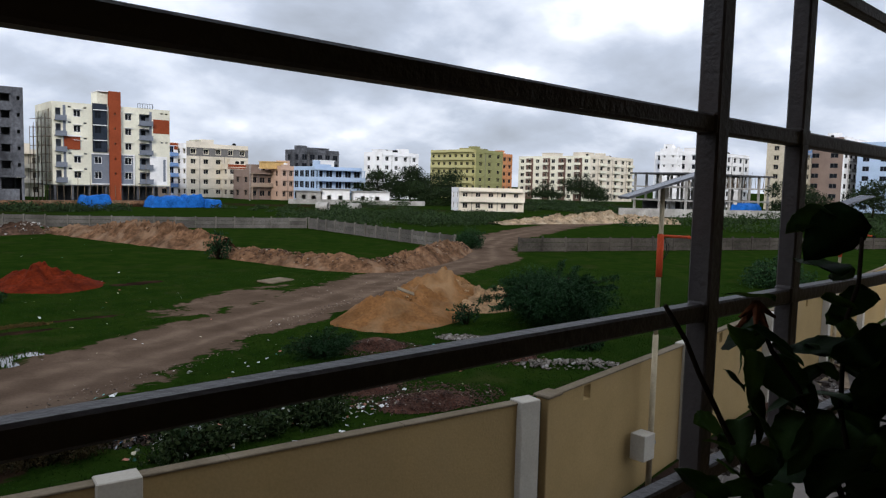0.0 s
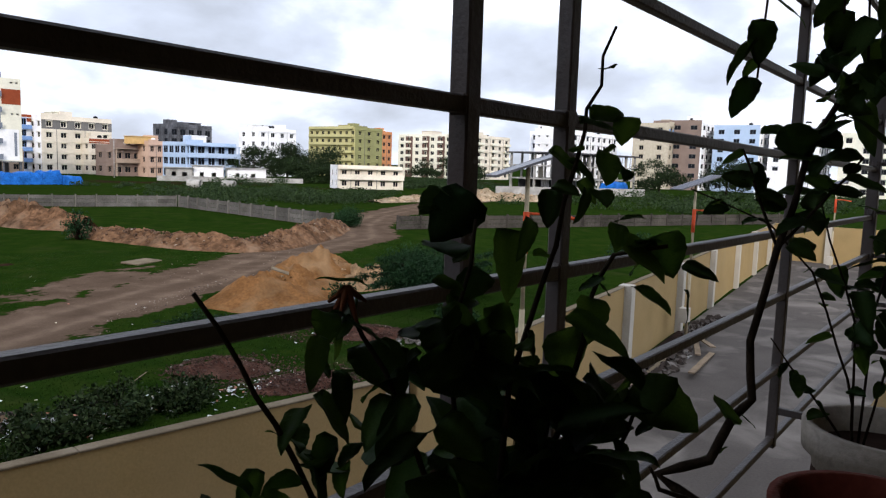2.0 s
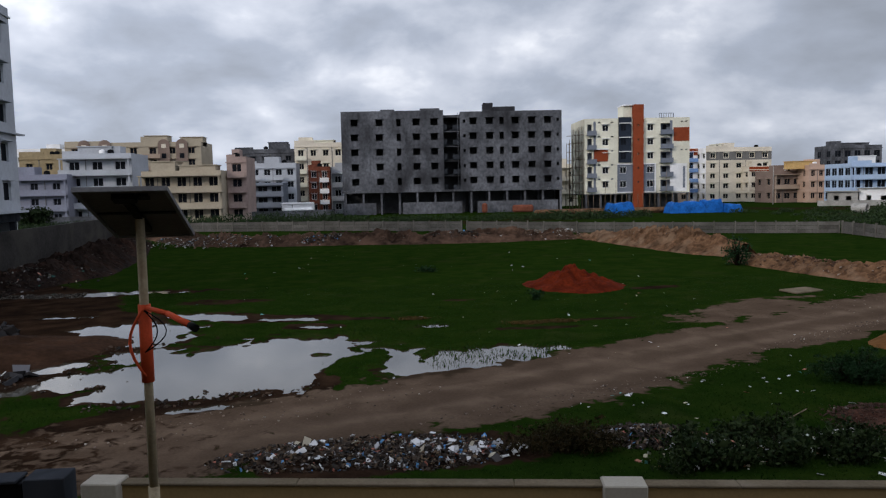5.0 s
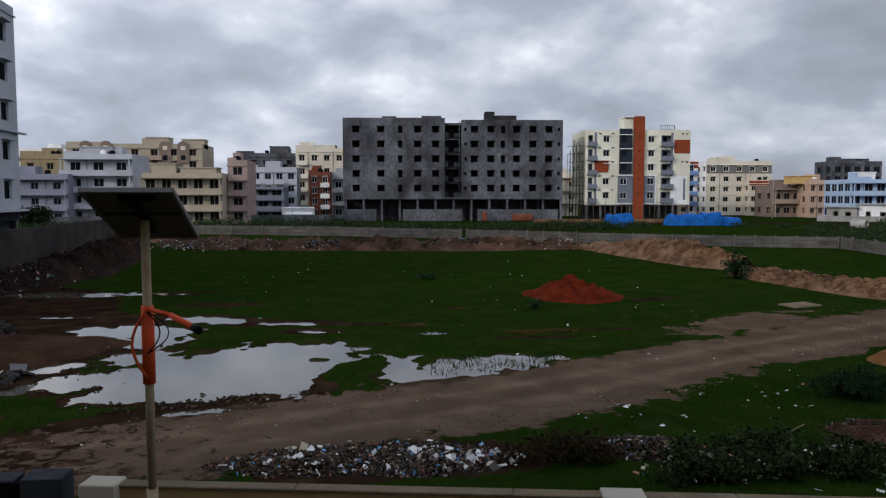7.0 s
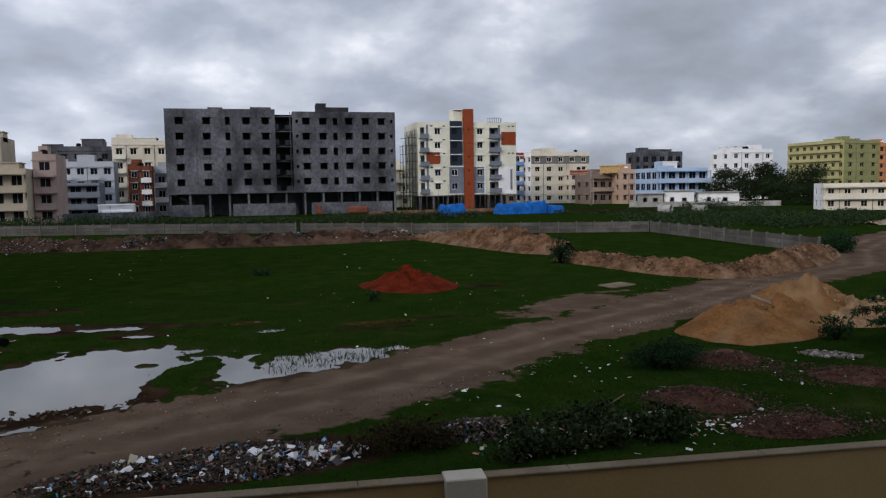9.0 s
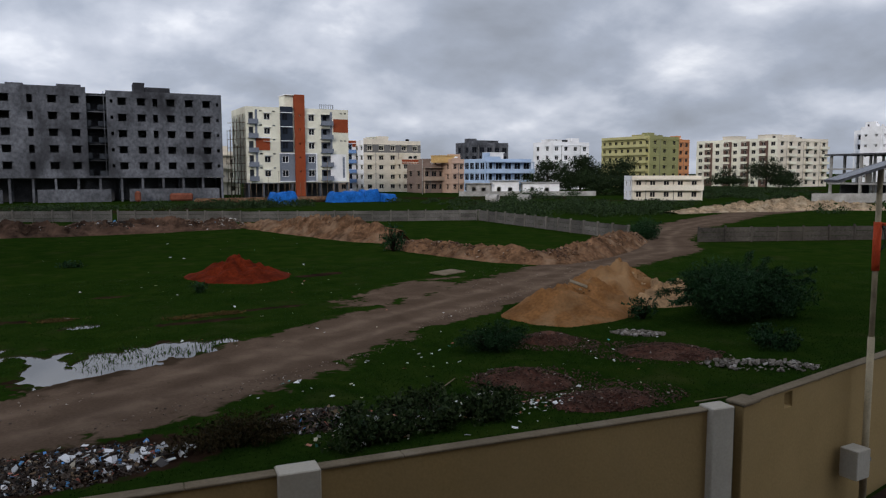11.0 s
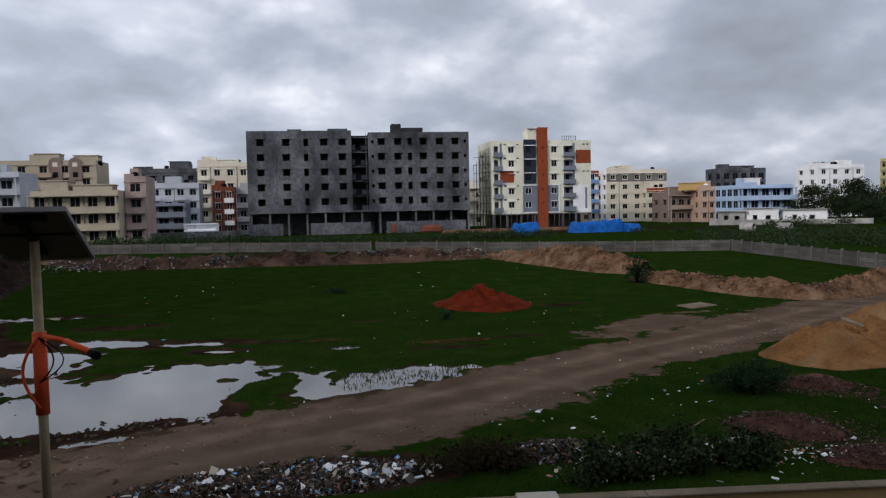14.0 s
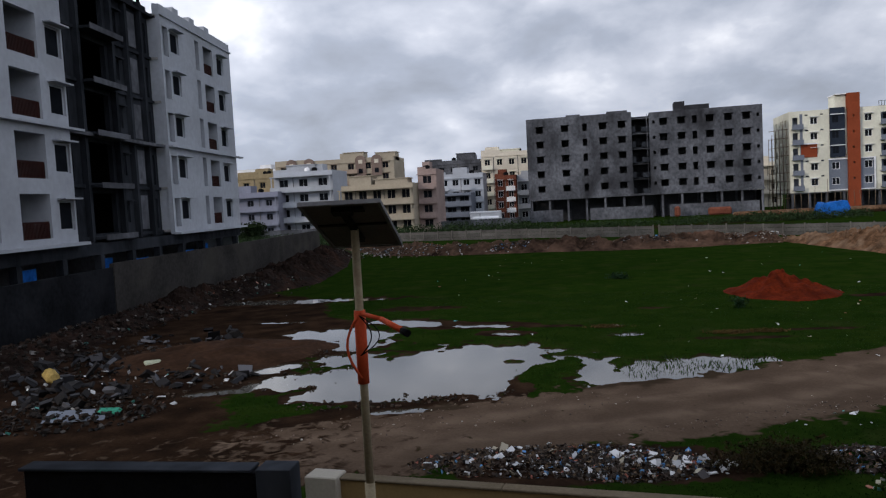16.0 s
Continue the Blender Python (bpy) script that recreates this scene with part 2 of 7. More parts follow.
def leaf_material(name, c0, c1, rough=0.55, island=True, through_light=0.0):
    """Leaves that vary in tone from one to the next."""
    m = bpy.data.materials.new(name)
    m.use_nodes = True
    nd, ln = m.node_tree.nodes, m.node_tree.links
    b = nd["Principled BSDF"]
    b.inputs["Roughness"].default_value = rough
    b.inputs["Specular IOR Level"].default_value = 0.03
    src = nd.new("ShaderNodeNewGeometry").outputs["Random Per Island"] if island else nd.new("ShaderNodeObjectInfo").outputs["Random"]
    r = nd.new("ShaderNodeValToRGB")
    r.color_ramp.elements[0].color, r.color_ramp.elements[1].color = (*c0, 1), (*c1, 1)
    ln.new(src, r.inputs[0])
    n = nd.new("ShaderNodeTexNoise")
    n.inputs["Scale"].default_value = 25 if not island else 3
    mx = nd.new("ShaderNodeMix")
    mx.data_type, mx.blend_type = "RGBA", "MULTIPLY"
    mx.inputs[0].default_value = 0.5
    ln.new(r.outputs[0], mx.inputs[6])
    ln.new(n.outputs["Fac"], mx.inputs[7])
    ln.new(mx.outputs[2], b.inputs["Base Color"])
    if through_light:
        tl = nd.new("ShaderNodeBsdfTranslucent")
        warm = nd.new("ShaderNodeMix")
        warm.data_type, warm.blend_type = "RGBA", "MULTIPLY"
        warm.inputs[0].default_value = 1.0
        warm.inputs[7].default_value = (2.2, 2.0, 0.7, 1)
        ln.new(mx.outputs[2], warm.inputs[6])
        ln.new(warm.outputs[2], tl.inputs["Color"])
        ms = nd.new("ShaderNodeMixShader")
        ms.inputs[0].default_value = through_light
        ln.new(b.outputs[0], ms.inputs[1])
        ln.new(tl.outputs[0], ms.inputs[2])
        ln.new(ms.outputs[0], nd["Material Output"].inputs["Surface"])
    return m


def piece_material(name, stops, rough=0.7):
    """Loose bits, each of one colour from the list."""
    m = bpy.data.materials.new(name)
    m.use_nodes = True
    nd, ln = m.node_tree.nodes, m.node_tree.links
    b = nd["Principled BSDF"]
    b.inputs["Roughness"].default_value = rough
    b.inputs["Specular IOR Level"].default_value = 0.2
    g = nd.new("ShaderNodeNewGeometry")
    r = nd.new("ShaderNodeValToRGB")
    r.color_ramp.interpolation = "CONSTANT"
    els = r.color_ramp.elements
    els[0].position, els[0].color = 0.0, (*stops[0][1], 1)
    els[1].position, els[1].color = stops[1][0], (*stops[1][1], 1)
    for p, c in stops[2:]:
        els.new(p).color = (*c, 1)
    ln.new(g.outputs["Random Per Island"], r.inputs[0])
    ln.new(r.outputs[0], b.inputs["Base Color"])
    return m


BUSH = leaf_material("bush_leaf", (0.007, 0.022, 0.009), (0.024, 0.058, 0.022))
TREE = leaf_material("tree_leaf", (0.008, 0.016, 0.007), (0.030, 0.048, 0.018))
THICKET = leaf_material("thicket_leaf", (0.017, 0.032, 0.013), (0.036, 0.060, 0.022))
WEED = leaf_material("weed_leaf", (0.009, 0.020, 0.007), (0.042, 0.062, 0.022))
DRYWEED = leaf_material("dry_weed", (0.014, 0.014, 0.006), (0.055, 0.038, 0.016))
DRYGRASS = leaf_material("dry_grass", (0.045, 0.030, 0.011), (0.12, 0.078, 0.028))
GRASSB = leaf_material("grass_blade", (0.0095, 0.030, 0.0036), (0.021, 0.049, 0.0065))
POTLEAF = leaf_material("pot_plant_leaf", (0.016, 0.038, 0.013), (0.048, 0.088, 0.030), 0.55, island=False, through_light=0.3)
STEM = mat("plant_stem", (0.014, 0.010, 0.0065), 0.8, var=0.25, scale=20, fine=120)
DRYFLOWER = mat("withered_flower", (0.10, 0.035, 0.018), 0.9, var=0.3, scale=40, fine=150)
TERRACOTTA = mat("terracotta_pot", (0.075, 0.018, 0.012), 0.75, var=0.15, scale=6, fine=60)
POTCEMENT = mat("cement_pot", (0.20, 0.18, 0.155), 0.85, var=0.15, scale=6, fine=60, stain=(0.15, 0.13, 0.1))
LITTER = piece_material("litter_bits", [(0, (0.34, 0.34, 0.35)), (0.04, (0.055, 0.042, 0.032)), (0.24, (0.030, 0.020, 0.015)), (0.66, (0.15, 0.145, 0.14)), (0.70, (0.08, 0.20, 0.36)), (0.715, (0.28, 0.10, 0.07)), (0.735, (0.12, 0.082, 0.05)), (0.84, (0.022, 0.02, 0.018))], 0.9)
BAGS = piece_material("plastic_bags", [(0, (0.58, 0.58, 0.59)), (0.5, (0.42, 0.43, 0.45)), (0.7, (0.08, 0.22, 0.46)), (0.78, (0.38, 0.34, 0.26)), (0.9, (0.05, 0.045, 0.045))])
PALELITTER = piece_material("pale_litter", [(0, (0.60, 0.60, 0.60)), (0.45, (0.36, 0.36, 0.36)), (0.72, (0.42, 0.38, 0.28)), (0.86, (0.10, 0.32, 0.30)), (0.9, (0.3, 0.12, 0.08))])
STONES = piece_material("stone_bits", [(0, (0.15, 0.11, 0.088)), (0.35, (0.10, 0.07, 0.052)), (0.6, (0.20, 0.165, 0.135)), (0.75, (0.05, 0.036, 0.03)), (0.96, (0.38, 0.36, 0.33))], 0.9)


# ---- building helpers ----
def mesh_of(bm, name, mats):
    me = bpy.data.meshes.new(name)
    bm.to_mesh(me)
    bm.free()
    for m in (mats if isinstance(mats, (list, tuple)) else [mats]):
        me.materials.append(m)
    return me


def part(name, bm, mats, parent=None, label="", loc=None):
    """Links a bmesh (or a shared mesh) as one mesh object, under parent if given."""
    me = bm if isinstance(bm, bpy.types.Mesh) else mesh_of(bm, name, mats)
    ob = new(name, me)
    if parent is not None:
        ob.parent = parent
    if loc is not None:
        ob.matrix_local = loc if isinstance(loc, Matrix) else Matrix.Translation(loc)
    if label:
        ob["label"] = label
    return ob


def thing(name, m, label, category, group="", kind=""):
    ob = new(name)
    ob.empty_display_size = 0.2
    ob.matrix_world = m if isinstance(m, Matrix) else Matrix.Translation(m)
    return tagged(ob, label, category, group, kind)


def box(bm, x0, x1, y0, y1, z0, z1, mi=0, bevel=0.0):
    vs = [bm.verts.new((x, y, z)) for z in (z0, z1) for y in (y0, y1) for x in (x0, x1)]
    fs = []
    for q in ((0, 2, 3, 1), (4, 5, 7, 6), (0, 1, 5, 4), (2, 6, 7, 3), (0, 4, 6, 2), (1, 3, 7, 5)):
        f = bm.faces.new([vs[i] for i in q])
        f.material_index = mi
        fs.append(f)
    if bevel:
        es = list({e for f in fs for e in f.edges})
        bmesh.ops.bevel(bm, geom=es, offset=bevel, segments=1, affect="EDGES")
    return vs


def boxes(*dims, bevel=0.0):
    bm = bmesh.new()
    for d in dims:
        box(bm, *d, bevel=bevel)
    return bm


def tube(bm, p0, p1, r0, r1=None, n=8, caps=True, mi=0):
    """A tapered round bar between two points."""
    r1 = r0 if r1 is None else r1
    p0, p1 = Vector(p0), Vector(p1)
    d = (p1 - p0).normalized()
    a = d.orthogonal().normalized()
    b = d.cross(a)
    rings = []
    for p, r in ((p0, r0), (p1, r1)):
        rings.append([bm.verts.new(p + (a * math.cos(k * 2 * math.pi / n) + b * math.sin(k * 2 * math.pi / n)) * r) for k in range(n)])
    for k in range(n):
        f = bm.faces.new((rings[0][k], rings[0][(k + 1) % n], rings[1][(k + 1) % n], rings[1][k]))
        f.smooth = True
        f.material_index = mi
    if caps:
        bm.faces.new(rings[0][::-1]).material_index = mi
        bm.faces.new(rings[1]).material_index = mi


def sweep(bm, pts, radii, n=7, mi=0):
    """One continuous round bar along a line of points."""
    P = [Vector(p) for p in pts]
    rings = []
    a = None
    for i, p in enumerate(P):
        d = (P[min(i + 1, len(P) - 1)] - P[max(i - 1, 0)]).normalized()
        a = d.orthogonal().normalized() if a is None else (a - d * a.dot(d)).normalized()
        b = d.cross(a)
        rings.append([bm.verts.new(p + (a * math.cos(k * 2 * math.pi / n) + b * math.sin(k * 2 * math.pi / n)) * radii[i]) for k in range(n)])
    for r, s in zip(rings[:-1], rings[1:]):
        for k in range(n):
            f = bm.faces.new((r[k], r[(k + 1) % n], s[(k + 1) % n], s[k]))
            f.smooth = True
    bm.faces.new(rings[0][::-1])
    bm.faces.new(rings[-1])


def facade(w, h, holes, depth=0.25, x0=0.0, z0=0.0):
    """A wall face with real openings: outer face at y=0 towards -y, reveals going back by depth."""
    bm = bmesh.new()
    xs = sorted({x0, x0 + w, *[round(v, 3) for q in holes for v in (q[0], q[1])]})
    zs = sorted({z0, z0 + h, *[round(v, 3) for q in holes for v in (q[2], q[3])]})
    hs = [tuple(round(v, 3) for v in q[:4]) for q in holes]
    solid = {}
    for i in range(len(xs) - 1):
        for j in range(len(zs) - 1):
            cx, cz = (xs[i] + xs[i + 1]) / 2, (zs[j] + zs[j + 1]) / 2
            solid[i, j] = not any(q[0] < cx < q[1] and q[2] < cz < q[3] for q in hs)
    vf, vb = {}, {}

    def V(d, i, j, y):
        if (i, j) not in d:
            d[i, j] = bm.verts.new((xs[i], y, zs[j]))
        return d[i, j]
    for (i, j), s in solid.items():
        if not s:
            continue
        bm.faces.new([V(vf, *k, 0) for k in ((i, j), (i + 1, j), (i + 1, j + 1), (i, j + 1))])
        bm.faces.new([V(vb, *k, depth) for k in ((i, j), (i, j + 1), (i + 1, j + 1), (i + 1, j))])
        for di, dj, a, b in ((-1, 0, (i, j + 1), (i, j)), (1, 0, (i + 1, j), (i + 1, j + 1)), (0, -1, (i, j), (i + 1, j)), (0, 1, (i + 1, j + 1), (i, j + 1))):
            if not solid.get((i + di, j + dj), False):
                bm.faces.new((V(vf, *a, 0), V(vb, *a, depth), V(vb, *b, depth), V(vf, *b, 0)))
    bmesh.ops.recalc_face_normals(bm, faces=bm.faces)
    return bm


def window_set(w, h, shade=0.0, mullion=True, frame_mat=None):
    """Meshes of a window: frame ring, pane and, if wanted, the thin sun shade above it; the outer wall face is at y=0."""
    t = 0.07
    hl = [(t, w / 2 - t / 2, t, h - t), (w / 2 + t / 2, w - t, t, h - t)] if mullion else [(t, w - t, t, h - t)]
    ring = mesh_of(facade(w, h, hl, 0.06), "window", frame_mat)
    pane = mesh_of(boxes((t / 2, w - t / 2, 0.025, 0.035, t / 2, h - t / 2)), "pane", PANE_D)
    cover_ = mesh_of(boxes((-0.15, w + 0.15, -shade, 0.0, h + 0.08, h + 0.16)), "sunshade", frame_mat) if shade else None
    return ring, pane, cover_


def put_window(ws, parent, m):
    m = m if isinstance(m, Matrix) else Matrix.Translation(m)
    o = part("window", ws[0], None, parent, loc=m @ Matrix.Translation((0, 0.12, 0)))
    part("pane", ws[1], None, o)
    if ws[2]:
        part("sunshade", ws[2], None, parent, loc=m)
    return o


def block(name, label, x, y, w, d, h, rot=0.0, z0=0.0, wall=WHITE, storeys=3, cols=4, win=(1.3, 1.3), sill=0.9, side_cols=2, left=None, left_wall=None,
          parapet=0.9, shade=0.4, first=0, frame_mat=None, bands=(), balconies=(), tank=None, group="", roof_rooms=(), long_balcony=0.0, clutter=True):
    """A flat-roofed building. x, y: its front left corner; the front faces the field. balconies: columns that hold a balcony. bands: (z0, z1, material)."""
    frame_mat = frame_mat or wall
    b = thing(name, pose(x, y, z0, 0, 0, rot), label, "building", group)
    fh = (h - parapet) / storeys
    ww, wh = win
    wm = window_set(ww, wh, shade, True, frame_mat)

    def holes_for(width, n):
        pitch = width / n
        return [(pitch * (i + 0.5) - ww / 2, pitch * (i + 0.5) + ww / 2, fh * s + sill, fh * s + sill + wh) for s in range(first, storeys) for i in range(n)], pitch
    front, pitch = holes_for(w, cols)
    side, _ = holes_for(d, side_cols)
    part("wall", facade(w, h, front), wall, b)
    part("wall", facade(d - 0.26, h, side), left_wall or wall, b, loc=pose(0, d, 0, 0, 0, -90))
    part("wall", boxes((w - 0.25, w, 0.26, d, 0, h)), wall, b)
    part("wall", boxes((0.26, w - 0.26, d - 0.2, d, 0, h)), wall, b)
    part("roof", boxes((0.25, w - 0.25, 0.25, d - 0.2, h - parapet - 0.2, h - parapet)), CONCRETE_L, b)
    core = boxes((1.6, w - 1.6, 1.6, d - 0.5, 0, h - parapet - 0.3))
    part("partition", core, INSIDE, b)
    for q in front:
        put_window(wm, b, (q[0], 0, q[2]))
    for q in side:
        put_window(wm, b, pose(0, d - q[0], q[2], 0, 0, -90))
    for a0, a1, bmat in bands:
        bh = [(q[0] - 0.1, q[1] + 0.1, max(a0, q[2] - 0.1), min(a1, q[3] + 0.1)) for q in front if q[3] > a0 and q[2] < a1]
        part("band", facade(w + 0.06, a1 - a0, bh, 0.03, -0.03, a0), bmat, b, loc=(0, -0.032, 0))
    part("cornice", boxes((-0.15, w + 0.15, -0.18, 0.0, h - parapet - 0.15, h - parapet)), wall, b)
    if not long_balcony:
        for s in range(max(1, first), storeys):
            part("floor_band", boxes((-0.04, w + 0.04, -0.07, -0.034, fh * s - 0.14, fh * s)), wall, b)
    for i in range(1, cols, 2):
        bm = bmesh.new()
        tube(bm, (pitch * i, -0.1, 0), (pitch * i, -0.1, h - parapet - 0.2), 0.06, 0.06, 6)
        part("drain_pipe", bm, GREY_BAND, b)
    for c in balconies:
        for s in range(max(1, first), storeys):
            bx = pitch * (c + 0.5)
            part("balcony", boxes((bx - pitch * 0.42, bx + pitch * 0.42, -1.1, 0, fh * s - 0.12, fh * s), (bx - pitch * 0.42, bx + pitch * 0.42, -1.1, -1.0, fh * s, fh * s + 0.85)), frame_mat, b)
    if long_balcony:
        for s in range(max(1, first), storeys + 1):
            z = fh * s
            part("balcony_slab", boxes((-0.2, w + 0.2, -long_balcony, -0.002, z - 0.16, z)), frame_mat, b)
            if s < storeys:
                part("balcony_parapet", boxes((-0.2, w + 0.2, -long_balcony, -long_balcony + 0.12, z + 0.002, z + 0.9)), frame_mat, b)
        for i in (0, cols):
            xc = min(max(pitch * i, 0.0), w - 0.2)
            part("balcony_column", boxes((xc, xc + 0.22, -long_balcony + 0.14, -long_balcony + 0.34, 0, fh * storeys - 0.17)), frame_mat, b)
    if clutter:
        rc = random.Random(int(abs(x * 7 + y * 3)))
        for k in range(2):
            tx, ty = rc.uniform(1, max(1.2, w - 2)), rc.uniform(1.5, max(1.6, min(d, 6) - 1.5))
            tb = bmesh.new()
            tube(tb, (tx, ty, h - parapet), (tx, ty, h - parapet + 1.5), 0.55, 0.55, 10)
            tube(tb, (tx, ty, h - parapet + 1.5), (tx, ty, h - parapet + 1.7), 0.55, 0.2, 10)
            part("water_tank", tb, BLACKPOLY if rc.random() < 0.7 else WHITE, b)
        sx = rc.uniform(0.5, max(0.6, w - 4))
        part("stair_head", boxes((sx, sx + min(3.2, w * 0.4), 2.2, 5.2, h - parapet, h - parapet + 2.3)), wall, b)
        part("parapet_step", boxes((0.0, w * rc.uniform(0.25, 0.5), 0.02, 0.2, h + 0.002, h + rc.uniform(0.25, 0.6))), wall, b)
    for rx, ry, rw, rd, rh, rm in roof_rooms:
        part("roof_room", boxes((rx, rx + rw, ry, ry + rd, h - parapet, h - parapet + rh), (rx - 0.2, rx + rw + 0.2, ry - 0.2, ry + rd + 0.2, h - parapet + rh, h - parapet + rh + 0.15)), rm, b)
    if tank:
        tb = bmesh.new()
        tube(tb, (tank[0], tank[1], h - parapet), (tank[0], tank[1], h - parapet + 1.6), 0.65, 0.65, 12)
        tube(tb, (tank[0], tank[1], h - parapet + 1.6), (tank[0], tank[1], h - parapet + 1.8), 0.65, 0.25, 12)
        part("water_tank", tb, BLACKPOLY, b, "black plastic roof water tank")
    return b


# ---- ground ----
def fbm(x, y, s, seed=0.0, octv=3):
    v = np.zeros_like(x)
    amp = 1.0
    rng = random.Random(int(seed * 10) + 7)
    for o in range(octv):
        for k in range(4):
            a, ph = rng.uniform(0, 6.283), rng.uniform(0, 6.283)
            fr = s * (2 ** o) * rng.uniform(0.7, 1.3)
            v += amp * np.sin((x * math.cos(a) + y * math.sin(a)) * fr + ph + 1.3 * np.sin((x * math.sin(a) - y * math.cos(a)) * fr * 0.7 + ph * 2)) / 4
        amp *= 0.5
    return v


def seg_dist(x, y, pts):
    """Distance to a polyline and the width interpolated along it; pts: (x, y, half width)."""
    best = np.full(x.shape, 1e9)
    for (ax, ay, aw), (bx, by, bw) in zip(pts[:-1], pts[1:]):
        vx, vy = bx - ax, by - ay
        t = np.clip(((x - ax) * vx + (y - ay) * vy) / (vx * vx + vy * vy), 0, 1)
        d = np.hypot(x - ax - t * vx, y - ay - t * vy) - (aw + (bw - aw) * t)
        best = np.minimum(best, d)
    return best


ROAD = [(-40, 9, 2.5), (-12, 13.2, 2.6), (-5.2, 15.4, 2.1), (4.8, 19.6, 2.4), (11.3, 23.4, 2.0), (19.5, 27.2, 2.6), (30, 33.0, 2.6), (38.5, 36.2, 2.6), (46, 43.5, 2.6), (56, 50.5, 2.8), (80, 62, 3), (140, 80, 4)]
# pools: centre, half axes, turn
PUDDLES = [(-3.2, 24.1, 2.6, 2.3, 0.1), (-5.6, 22.0, 2.3, 2.7, -0.5), (-3.3, 20.9, 1.6, 1.7, 0.5), (-6.0, 19.9, 1.5, 0.85, 0.1), (-8.2, 21.6, 1.7, 1.1, 0.45), (-9.9, 23.2, 1.2, 0.7, 0.3),
           (-7.4, 24.6, 1.4, 0.9, 0.3), (-9.3, 29.2, 2.3, 1.6, -0.35), (-8.2, 27.2, 1.0, 1.2, 0.3), (-7.0, 31.9, 2.0, 0.75, -0.45), (-3.7, 30.7, 1.25, 0.42, -0.12), (-2.6, 28.7, 0.6, 0.33, -0.2),
           (0.72, 22.2, 0.62, 2.0, 0.03), (3.2, 22.5, 2.1, 1.25, 0.28), (1.7, 21.3, 0.7, 1.0, 0.2), (5.0, 23.3, 1.0, 0.4, 0.1), (2.1, 28.1, 0.5, 0.3, 0.0), (-4.2, 18.2, 0.85, 0.22, 0.15), (-3.0, 18.4, 0.4, 0.18, 0.2),
           (-16.2, 40.5, 4.5, 0.8, 0.0), (-13.5, 33, 1.5, 0.3, 0), (-10.4, 20.2, 1.0, 0.3, 0.3)]
# grass and mud that stand out of the pools
ISLANDS = [(-4.6, 28.3, 2.6, 0.95, -0.22), (-0.9, 21.6, 0.75, 2.3, -0.3), (-6.1, 25.3, 0.8, 0.35, 0.4), (-8.7, 23.0, 0.7, 0.45, 0.3), (-8.6, 25.7, 0.75, 0.28, 0.0), (-3.3, 19.3, 0.8, 0.35, 0.25), (-1.9, 23.8, 0.35, 0.2, 0.0), (1.45, 23.3, 0.14, 0.7, -0.2)]


def ell(x, y, p):
    c, s = math.cos(p[4]), math.sin(p[4])
    u, v = (x - p[0]) * c + (y - p[1]) * s, -(x - p[0]) * s + (y - p[1]) * c
    return np.hypot(u / p[2], v / p[3])


